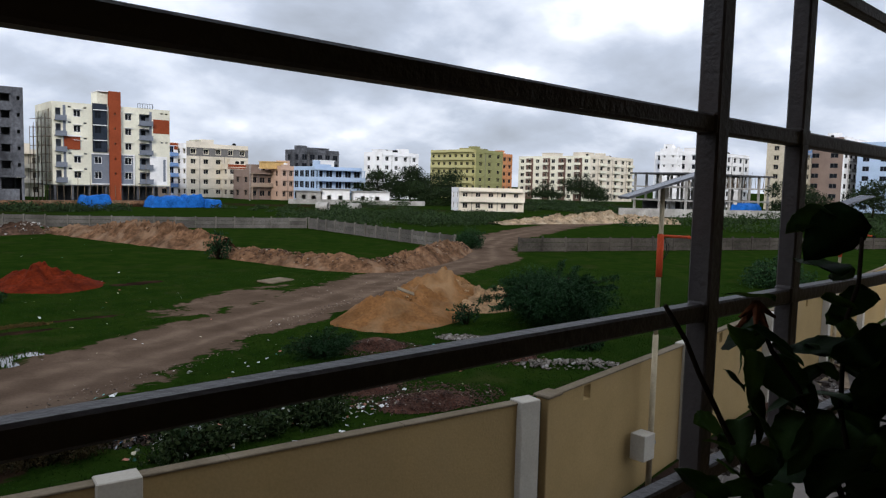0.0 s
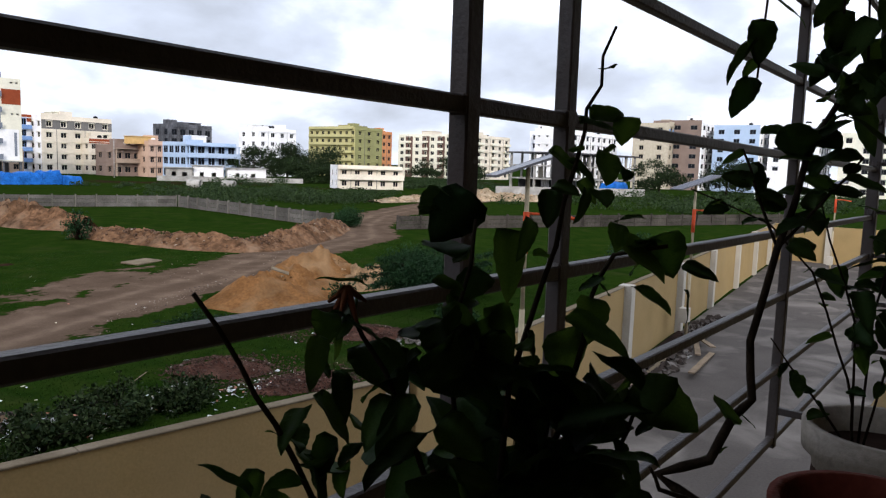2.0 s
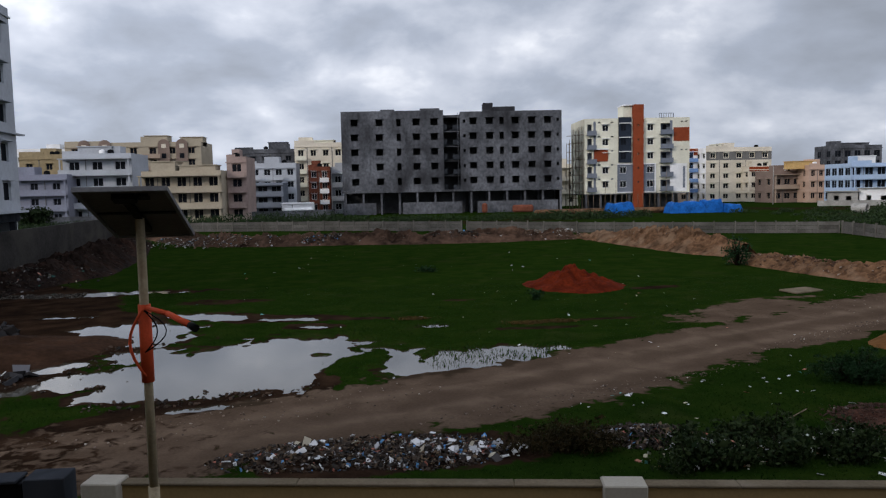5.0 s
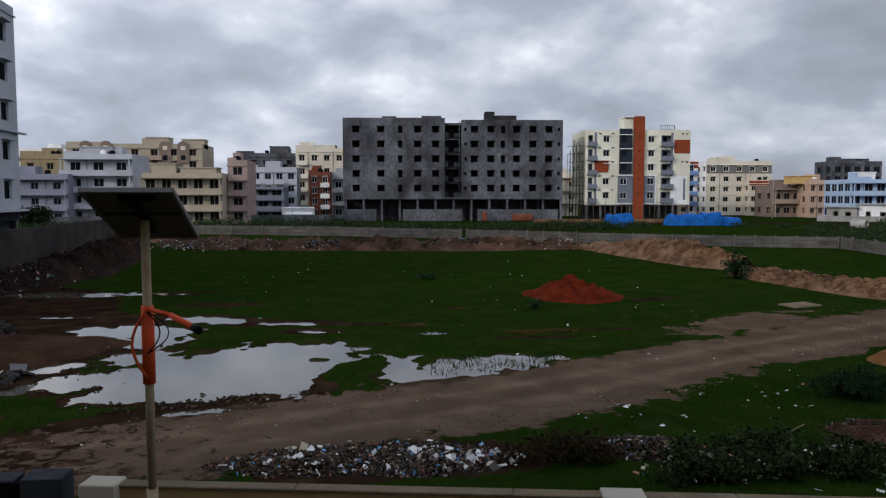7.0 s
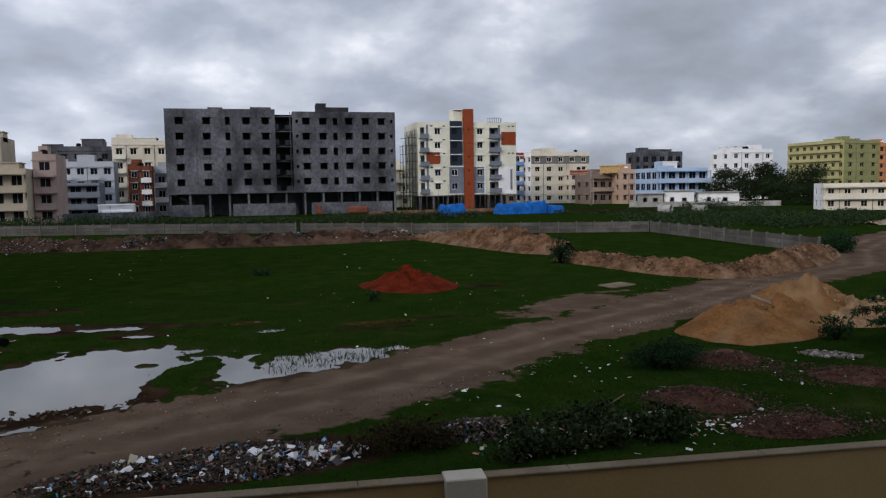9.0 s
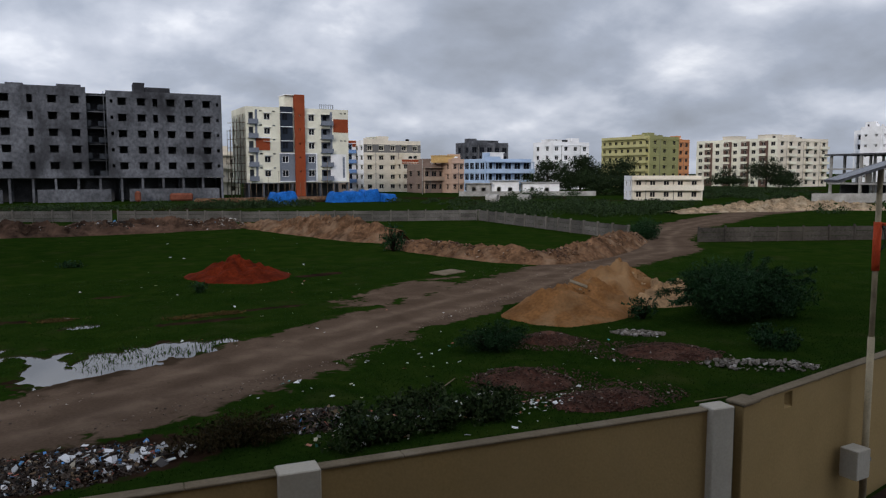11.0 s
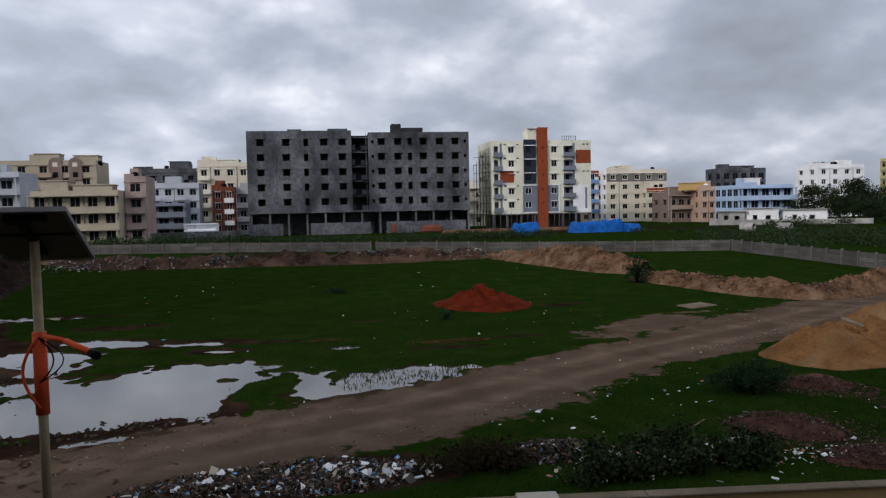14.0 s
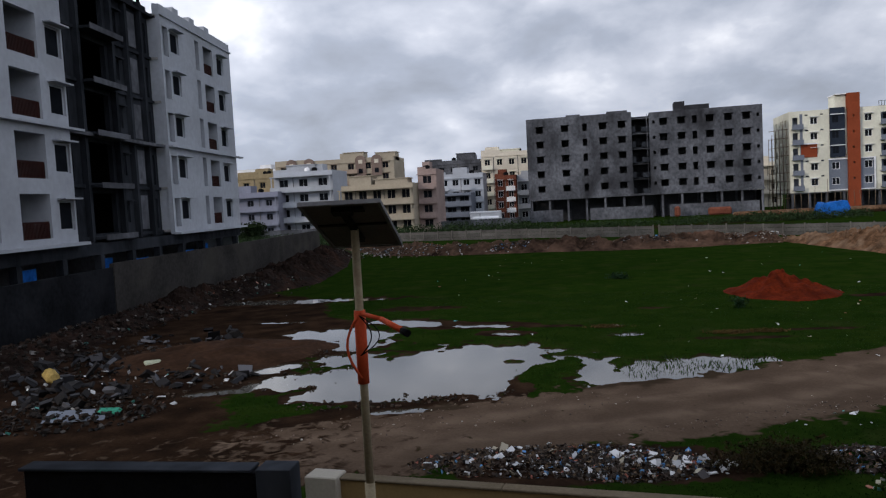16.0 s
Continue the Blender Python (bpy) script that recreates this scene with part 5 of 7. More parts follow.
thicket("dark green scrub along the road before the concrete block", -60, 45, 112, 122, 1.25, 190, 30000, 0.24, 61)
thicket("taller dark green scrub before the grey houses", -34, -6, 110, 118, 2.1, 40, 12000, 0.24, 67)
thicket("dark green scrub behind the boundary wall", 48, 76, 66, 92, 1.7, 60, 15000, 0.24, 62)
thicket("low scattered scrub on the grass", 60, 102, 92, 124, 0.8, 60, 8000, 0.22, 69)
thicket("dark green scrub beyond the track", 122, 178, 85, 122, 1.0, 70, 12000, 0.28, 63)
thicket("dark green hedge of shrubs before the houses", 92, 190, 126, 134, 1.9, 60, 14000, 0.3, 68)
thicket("low scrub beside the far track", 64, 96, 72, 88, 0.9, 40, 6000, 0.2, 64)
thicket("scrub at the foot of the flats", -50, -27, 84, 112, 1.5, 70, 12000, 0.24, 65)
thicket("scrub beyond the compound wall", 90, 190, 20, 60, 1.8, 110, 18000, 0.3, 66)
for x, y, h, r, n in ((119, 150, 8.5, 6.5, 3200), (127, 147, 10, 6, 3400), (134, 151, 7, 5.5, 2400), (143, 151, 9.5, 6.5, 3000), (121, 136, 5.5, 5.5, 2400), (126, 130, 4.5, 6, 2400), (136, 134, 4.5, 6, 2400), (205, 150, 10, 8, 3200), (190, 152, 7, 6, 2200), (216, 152, 7, 6, 2200), (160, 62, 8, 6, 2600), (175, 52, 9, 6.5, 2600), (70, 182, 6, 4, 1500), (-52, 118, 4, 3, 1200), (-33, 118, 3.5, 3, 1200)):
    tree("dark green leafy tree among the houses", x, y, h, r, n * 3, 0.3, int(abs(x * 3 + y)), trunk=0.5)

# short turf
def turf():
    rnd = np.random.RandomState(5)
    n = 300000
    x = rnd.uniform(-14, 40, n)
    y = 7.9 + 32 * rnd.uniform(0, 1, n) ** 1.5
    rd, dt, wt, z, _ = ground_fields(x, y)
    keep = (rd < 0.25) & (dt < 0.4) & ((wt < 0.3) | ((x > 1.5) & (rnd.uniform(0, 1, n) > 0.25)) | ((x < -7.5) & (rnd.uniform(0, 1, n) > 0.96))) & (np.abs(np.arctan2(x, y)) < 1.15)
    x, y, z, wt = x[keep], y[keep], z[keep], wt[keep]
    n = len(x)
    h = rnd.uniform(0.014, 0.042, n) * np.where(wt > 0.3, 4.2, 1.0)
    a = rnd.uniform(0, 6.28, n)
    wd = (0.008 + y * 0.0004) * rnd.uniform(0.7, 1.6, n) * np.where(wt > 0.3, 1.7, 1.0)
    lean = rnd.normal(0, 0.5, (n, 2)) * h[:, None]
    v = np.empty((n, 3, 3))
    v[:, 0] = np.stack([x - wd * np.cos(a), y - wd * np.sin(a), z - 0.01], 1)
    v[:, 1] = np.stack([x + wd * np.cos(a), y + wd * np.sin(a), z - 0.01], 1)
    v[:, 2] = np.stack([x + lean[:, 0], y + lean[:, 1], z + h], 1)
    me = bpy.data.meshes.new("grass")
    me.vertices.add(n * 3); me.vertices.foreach_set("co", v.reshape(-1))
    me.loops.add(n * 3); me.loops.foreach_set("vertex_index", np.arange(n * 3, dtype=np.int32))
    me.polygons.add(n); me.polygons.foreach_set("loop_start", np.arange(0, n * 3, 3, dtype=np.int32))
    me.update(calc_edges=True)
    me.materials.append(GRASSB)
    tagged(new("grass", me), "short green grass blades over the field", "grass", kind="stuff")


turf()


# ---- solar street lamps ----
def solar_lamp(x, y, label, box_z=None, lift=0.0, turn=47.0):
    b = thing("solar_street_lamp", (x, y, lift), label, "street lamp", "solar street lamps")
    bm = bmesh.new()
    tube(bm, (0, 0, -lift), (0, 0, 2.45), 0.052, 0.05, 12)
    tube(bm, (0, 0, 2.45), (0, 0, 4.95), 0.04, 0.04, 12)
    part("pole", bm, POLE, b)
    bm = bmesh.new()
    tube(bm, (0, 0, 3.44), (0, 0, 4.16), 0.056, 0.056, 12)
    part("sleeve", bm, RED_O, b, "orange-red painted sleeve")
    bm = bmesh.new()
    tube(bm, (0, 0, 4.13), (0.3, -0.34, 4.12), 0.022, 0.022, 8)
    tube(bm, (0.3, -0.34, 4.12), (0.56, -0.63, 4.06), 0.026, 0.03, 8)
    part("arm", bm, RED_O, b, "orange-red lamp arm")
    bm = bmesh.new()
    tube(bm, (0.56, -0.63, 4.06), (0.62, -0.70, 4.045), 0.034, 0.034, 10)
    part("lamp_head", bm, BLACKPOLY, b, "black lamp head")
    for k, (dx_, w_) in enumerate(((-0.13, 0.014), (0.12, 0.007), (0.2, 0.006))):
        bm = bmesh.new()
        pts = [Vector((dx_ * math.sin(t * math.pi / 8), -0.05, 4.12 - (0.62 if k == 0 else 0.4) * t / 8)) for t in range(9)]
        sweep(bm, pts, [w_] * 9, 6)
        part("conduit", bm, RED_O if k == 0 else BLACKPOLY, b)
    tilt = Matrix.Translation((0, 0, 4.98)) @ Euler((radians(-19), 0, radians(turn))).to_matrix().to_4x4()
    W, L = 0.37, 0.70
    fr = part("panel_frame", facade(2 * W, 2 * L, [(-W + 0.03, W - 0.03, -L + 0.03, L - 0.03)], 0.04, -W, -L), ALU, b, loc=tilt @ pose(0, 0, 0.02, -90))
    part("panel", boxes((-W + 0.01, W - 0.01, -L + 0.01, L - 0.01, -0.004, 0.012)), [PANEL_B], b, "dark underside of the solar panel", loc=tilt)
    part("solar_cells", boxes((-W + 0.03, W - 0.03, -L + 0.03, L - 0.03, 0.0125, 0.018)), PANEL_F, b, loc=tilt)
    part("bracket", boxes((-0.03, 0.03, -0.5, 0.4, -0.05, -0.006), (-0.09, 0.09, -0.6, -0.48, -0.055, -0.006), (-W + 0.04, W - 0.04, -0.1, -0.06, -0.02, -0.006)), BLACKPOLY, b, loc=tilt)
    part("junction_box", boxes((0.1, 0.2, -0.6, -0.5, -0.035, -0.006), bevel=0.006), BLACKPOLY, b, loc=tilt)
    if box_z:
        part("utility_box", boxes((-0.42, -0.09, -0.14, 0.14, box_z, box_z + 0.45), bevel=0.012), PILLAR_P, b, "white utility box on the pole")
        part("box_clamp", boxes((-0.1, 0.065, -0.065, 0.065, box_z + 0.2, box_z + 0.26)), ALU, b)
    return b


solar_lamp(-2.1, 6.95, "solar street lamp with orange-red sleeve inside the wall", None, 0.04, 5.0)
solar_lamp(11.0, 6.15, "solar street lamp with a white utility box on the pole", 0.35, 0.34)
solar_lamp(22.9, 7.3, "solar street lamp with a white utility box on the pole", 0.65)
solar_lamp(44, 7.0, "solar street lamp near the far end of the driveway", 0.65)

tagged(part("cloth_bundle", boxes((-0.35, 0.35, -0.2, 0.2, 0, 0.32), bevel=0.13), mat("ochre_cloth", (0.34, 0.24, 0.08), 0.9, var=0.2, scale=6, fine=30), loc=pose(-16.2, 20.8, 0.28, 12, 20, -35)), "bundled ochre cloth lying on the rubbish bank", "cloth")
tagged(part("plastic_sack", boxes((-0.3, 0.3, -0.18, 0.18, 0, 0.14), bevel=0.06), mat("green_plastic", (0.04, 0.24, 0.16), 0.5, var=0.2, scale=6, fine=30), loc=pose(-12.4, 18.0, 0.0, 4, 3, 15)), "crumpled green plastic sack on wet soil", "sack")
tagged(part("plastic_sack", boxes((-0.3, 0.3, -0.2, 0.2, 0, 0.12), bevel=0.05), mat("pale_plastic", (0.36, 0.38, 0.28), 0.6, var=0.2, scale=6, fine=30), loc=pose(-14.4, 23.6, 0.12, 8, 3, 40)), "pale torn plastic sack on the soil", "sack")

bits("mud_clods", "dark mud clods and rubbish along the puddle edges", [(-7.6, 22.6, 1.6, 2.6, 10, 0), (-9.5, 26.5, 2.2, 1.8, 0, 0), (-4.5, 19.2, 3.2, 0.7, 15, 0), (-11, 21.5, 2.5, 2.2, 0, 0)], piece_material("mud_bits", [(0, (0.025, 0.018, 0.013)), (0.55, (0.05, 0.032, 0.022)), (0.85, (0.012, 0.011, 0.01)), (0.96, (0.3, 0.3, 0.3))], 0.9), 900, 0.07, 27, 0.6, category="mud")

DARKBITS = piece_material("dark_rubble_bits", [(0, (0.012, 0.009, 0.007)), (0.45, (0.026, 0.015, 0.010)), (0.8, (0.045, 0.038, 0.034)), (0.95, (0.2, 0.19, 0.18)), (0.985, (0.03, 0.09, 0.08))], 0.95)
bank = [(-20.2, 21, 0.9), (-21, 27, 0.6), (-22, 40, 0.9), (-20.5, 50, 1.5), (-22, 62, 1.5), (-25, 78, 1.2)]
spots = []
for (x0, y0, h0), (x1, y1, h1) in zip(bank[:-1], bank[1:]):
    n = max(1, round(math.hypot(x1 - x0, y1 - y0) / 1.6))
    ro = math.degrees(math.atan2(y1 - y0, x1 - x0))
    for k in range(n):
        t = (k + 0.5) / n
        spots.append((x0 + (x1 - x0) * t, y0 + (y1 - y0) * t, 1.4, 2.4, ro, 0.8 * (h0 + (h1 - h0) * t)))
bits("rubble_bits", "broken masonry and rubbish over the dark bank", spots, DARKBITS, 130 * len(spots), 0.12, 31, 0.7)
bits("wall_rubble", "rubble and plastic strewn along the far bank", [(-20 + 3.2 * k, 73.4 - 0.1 * k, 1.9, 1.9, 0, 0.95) for k in range(13)], piece_material("far_rubble_bits", [(0, (0.06, 0.04, 0.028)), (0.5, (0.11, 0.07, 0.045)), (0.72, (0.20, 0.18, 0.16)), (0.88, (0.42, 0.41, 0.4)), (0.97, (0.1, 0.2, 0.3))], 0.95), 2600, 0.13, 32, 0.6)

bits("sand_clods", "pale lumps and crumbs on the sand heaps", [(18.9, 21.8, 2.6, 1.6, 20, 0.75), (22.6, 23.0, 2.4, 1.5, 20, 1.0), (21.0, 21.6, 2.0, 0.8, 20, 0.2)], piece_material("sand_bits", [(0, (0.13, 0.07, 0.028)), (0.5, (0.19, 0.11, 0.05)), (0.85, (0.28, 0.20, 0.12))], 0.95), 900, 0.07, 41, 0.7, category="sand")

# ---- white and grey apartment block beside the field ----
def holes_grid(cols, rows):
    return [(x, x + w, z + dz, z + dz + h) for z in rows for x, w, dz, h in cols]


def side_flats():
    b = thing("apartment_block", pose(-24.2, 23, 0, 0, 0, 95.7), "half painted white and raw grey six storey apartment block", "building")
    lv = [4.2 + 2.95 * k for k in range(5)]
    top = 19.7
    # white bays: (start, end, openings as x, width, offset, height)
    bays = [(0.0, 12.8, [(0.6, 1.1, 0.7, 1.3), (3.0, 3.6, 0.25, 2.2), (8.15, 2.4, 0.25, 2.2), (11.3, 1.35, 0.6, 1.5)]),
            (25.0, 38.7, [(25.3, 0.9, 0.3, 2.0), (26.5, 1.45, 0.75, 1.45), (31.0, 0.75, 0.3, 2.2), (32.6, 2.0, 0.3, 2.1), (35.5, 1.45, 0.7, 1.45)])]
    for x0, x1, cols in bays:
        hs = holes_grid(cols, lv)
        part("wall", facade(x1 - x0, top - 4.0, hs, 0.3, x0, 4.0), WHITE_DIM, b, "white painted wall")
        part("ledge", boxes((x0 - 0.15, x1 + 0.3, -0.5, 0.0, 3.98, 4.14)), WHITE_DIM, b)
        for z in (10.0, 18.95):
            part("ledge", boxes((x0 - 0.1, x1 + 0.9 if z < 18 else x1 + 0.12, -0.35 if z < 18 else -0.12, 0.0, z, z + 0.12)), WHITE_DIM, b)
        for z in lv:
            for x, w, dz, h in cols:
                if h > 1.6 and w > 1.5:
                    rail = facade(w, 0.85, [(0.05 + i * 0.11, 0.10 + i * 0.11, 0.06, 0.78) for i in range(int((w - 0.1) / 0.11))], 0.03)
                    part("balcony_rail", rail, RAILP, b, "dark iron balcony rail", loc=(x, 0.14, z + dz))
                elif h < 1.6:
                    put_window(window_set(w, h, 0.45, False, WHITE_DIM), b, (x, 0.0, z + dz))
        # rooms behind the openings
        part("partition", boxes((x0 + 0.3, x1 - 0.3, 1.75, 1.95, 4.0, top - 0.8)), WHITE_DIM, b)
        for z in lv + [lv[-1] + 2.95]:
            part("floor_slab", boxes((x0 + 0.02, x1 - 0.02, 0.302, 1.75, z - 0.02, z + 0.13)), CONCRETE_L, b)
        for x in [c[0] - 0.2 for c in cols] + [c[0] + c[1] + 0.02 for c in cols]:
            part("cross_wall", boxes((x, x + 0.16, 0.302, 1.75, 4.2, top - 0.9)), WHITE_DIM, b)
    part("wall", boxes((38.45, 38.7, 0.31, 16, 0, top)), WHITE_DIM, b)
    part("parapet", boxes((25.0, 38.7, 0.302, 0.5, top - 0.7, top + 0.05)), WHITE_DIM, b)
    # raw concrete recess
    cols = [(13.3, 1.2, 0.3, 2.2), (15.7, 3.2, 0.25, 2.35), (19.6, 1.0, 0.8, 1.25), (23.6, 1.0, 0.3, 2.0)]
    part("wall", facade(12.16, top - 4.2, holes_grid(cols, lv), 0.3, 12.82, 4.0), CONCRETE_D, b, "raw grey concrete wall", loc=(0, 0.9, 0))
    # black sheet added for the darkness behind the recess openings
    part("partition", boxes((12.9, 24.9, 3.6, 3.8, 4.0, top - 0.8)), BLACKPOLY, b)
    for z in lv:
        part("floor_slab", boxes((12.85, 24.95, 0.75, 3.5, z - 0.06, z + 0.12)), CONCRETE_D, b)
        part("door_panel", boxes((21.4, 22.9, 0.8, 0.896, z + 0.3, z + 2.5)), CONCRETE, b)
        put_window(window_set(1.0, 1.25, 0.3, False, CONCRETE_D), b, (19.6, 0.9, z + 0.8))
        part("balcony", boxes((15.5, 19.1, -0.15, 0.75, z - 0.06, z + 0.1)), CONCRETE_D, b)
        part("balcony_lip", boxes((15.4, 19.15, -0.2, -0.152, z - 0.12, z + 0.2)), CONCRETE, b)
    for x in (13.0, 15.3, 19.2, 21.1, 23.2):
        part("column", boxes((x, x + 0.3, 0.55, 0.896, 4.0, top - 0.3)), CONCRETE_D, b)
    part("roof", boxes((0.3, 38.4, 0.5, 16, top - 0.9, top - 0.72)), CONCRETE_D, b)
    part("roof_room", boxes((15, 23, 1.2, 7, top - 0.72, top + 2.2)), CONCRETE_D, b)
    part("ledge", boxes((12.9, 24.9, 0.2, 0.89, 9.95, 10.15)), CONCRETE, b)
    part("wall", boxes((0.0, 38.4, 16.0, 16.2, 0, top)), CONCRETE_D, b)
    part("wall", boxes((0.0, 0.25, 0.31, 15.9, 0, top)), WHITE_DIM, b)
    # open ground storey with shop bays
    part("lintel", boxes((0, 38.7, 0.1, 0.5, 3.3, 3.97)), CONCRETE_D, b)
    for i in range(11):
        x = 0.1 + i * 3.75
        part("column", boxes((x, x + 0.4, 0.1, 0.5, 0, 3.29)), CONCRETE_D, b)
        if i < 10 and i % 3 != 0:
            part("shop_sheet", boxes((x + (0.9 if i % 2 else 0.6), x + (3.3 if i % 2 else 2.4), 0.7, 0.74, 0.1, 3.0 - 0.3 * (i % 2))), TARP, b, "blue sheet hung in the shop bay")
    part("back_wall", boxes((0.3, 38.4, 4.0, 4.2, 0, 3.9)), INSIDE, b)
    for x in (28, 31, 34):
        part("parapet_cap", boxes((x, x + 1.0, 0.302, 1.0, top + 0.052, top + 0.55)), WHITE_DIM, b)
    bm = bmesh.new()
    tube(bm, (25.2, 1.5, top), (25.2, 1.5, top + 1.7), 0.12, 0.12, 8)
    part("pipe", bm, BLACKPOLY, b)


side_flats()


# ---- raw concrete block ----
def concrete_block():
    b = thing("concrete_block", pose(-7.1, 155.5, 0.0, 0, 0, -4.0), "raw grey concrete apartment block under construction", "building")
    W, top = 45.4, 21.2
    rows = [6.75 + 3.02 * k for k in range(5)]
    big = [2.7, 7.8, 15.4, 19.1, 27.1, 30.5, 35.8, 39.2, 42.5]
    hs = [(x - 0.72, x + 0.72, z - 0.65, z + 0.65) for z in rows for x in big]
    hs += [(x - 0.45, x + 0.45, z - 0.75, z + 0.75) for z in rows for x in (11.8, 33.0)]
    hs += [(x - 0.25, x + 0.25, z - 0.3, z + 0.35) for z in rows for x in (25.3, 44.6)]
    left = [q for q in hs if q[1] < 21]
    right = [q for q in hs if q[0] > 24]
    part("wall", facade(21.0, top - 4.9, left, 0.3, 0, 4.9), CONCRETE, b)
    part("wall", facade(W - 24.4, top - 5.3, right, 0.3, 24.4, 4.9), CONCRETE, b)
    for z in rows:
        for x in big:
            part("sunshade", boxes((x - 0.9, x + 0.9, -0.4, 0.0, z + 0.72, z + 0.8)), CONCRETE, b)
    for x in (1.2, 5.7, 13.2, 23.9, 34.2, 43.6):
        part("pipe_chase", boxes((x, x + 0.12, -0.08, 0.0, 5.0, top - 0.6)), CONCRETE, b)
    # light well between the halves; its shade is put in by darker concrete
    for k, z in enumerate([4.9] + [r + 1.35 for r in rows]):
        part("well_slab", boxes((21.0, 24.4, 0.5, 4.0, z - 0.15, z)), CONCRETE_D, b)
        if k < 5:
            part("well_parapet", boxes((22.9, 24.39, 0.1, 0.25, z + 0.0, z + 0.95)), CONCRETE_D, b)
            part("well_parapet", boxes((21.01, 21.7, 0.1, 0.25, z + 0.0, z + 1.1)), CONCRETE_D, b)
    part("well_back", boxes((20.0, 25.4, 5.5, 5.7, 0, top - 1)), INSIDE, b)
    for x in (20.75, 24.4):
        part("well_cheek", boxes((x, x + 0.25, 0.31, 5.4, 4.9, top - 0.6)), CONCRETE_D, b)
    part("wall", boxes((0, 0.3, 0.31, 15.6, 4.9, top)), CONCRETE, b)
    part("wall", boxes((W - 0.3, W, 0.31, 15.6, 4.9, top - 0.4)), CONCRETE, b)
    part("wall", boxes((0, W, 15.7, 16, 4.9, top - 0.4)), CONCRETE, b)
    for k in range(6):
        z = 4.9 + 3.02 * k
        part("floor_slab", boxes((0.31, W - 0.31, 0.6 if k else 0.0, 15.6, z - 0.25, z - 0.05)), CONCRETE, b)
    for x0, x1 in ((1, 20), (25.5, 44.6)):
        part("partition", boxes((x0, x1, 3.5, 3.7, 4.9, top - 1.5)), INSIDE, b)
    part("plinth_band", boxes((-0.15, W + 0.15, -0.3, 0.3, 4.5, 4.895)), CONCRETE, b)
    for x in [0.3 + i * 3.72 for i in range(13)]:
        part("column", boxes((x, x + 0.4, 0.0, 0.5, 0, 4.49)), CONCRETE, b)
        part("column", boxes((x, x + 0.4, 7.0, 7.5, 0, 4.49)), CONCRETE, b)
    part("screen_wall", boxes((0, 6.8, -0.1, 0.1, 0, 2.4)), CONCRETE, b)
    part("screen_wall", boxes((12.3, 24.6, -0.1, 0.1, 0, 2.4)), CONCRETE, b)
    part("screen_wall", boxes((27.8, 44.5, -0.1, 0.1, 0, 2.4)), CONCRETE, b)
    # added dark back and end walls stand in for shade inside the open storey
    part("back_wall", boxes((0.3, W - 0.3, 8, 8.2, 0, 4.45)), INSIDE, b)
    for x in (0.0, W - 0.2):
        part("end_wall", boxes((x, x + 0.2, 2.0, 8.2, 0, 4.4)), CONCRETE_D, b)
    for x0, x1, h in ((8.0, 10.8, 0.5), (16.2, 20.3, 0.6), (29.4, 31.4, 1.5), (31.5, 36.0, 0.7)):
        part("roof_room", boxes((x0, x1, 2, 6, top - 0.5, top + h)), CONCRETE, b)


concrete_block()
for x, w, h in ((19.5, 4.2, 1.5), (13.2, 1.0, 2.0)):
    tagged(part("orange_tarp", boxes((0, w, 0, 1.5, 0, h), bevel=0.3), BRICKRED, loc=pose(x + 8, 150, 0)), "orange sheeted stack of building material", "tarp")


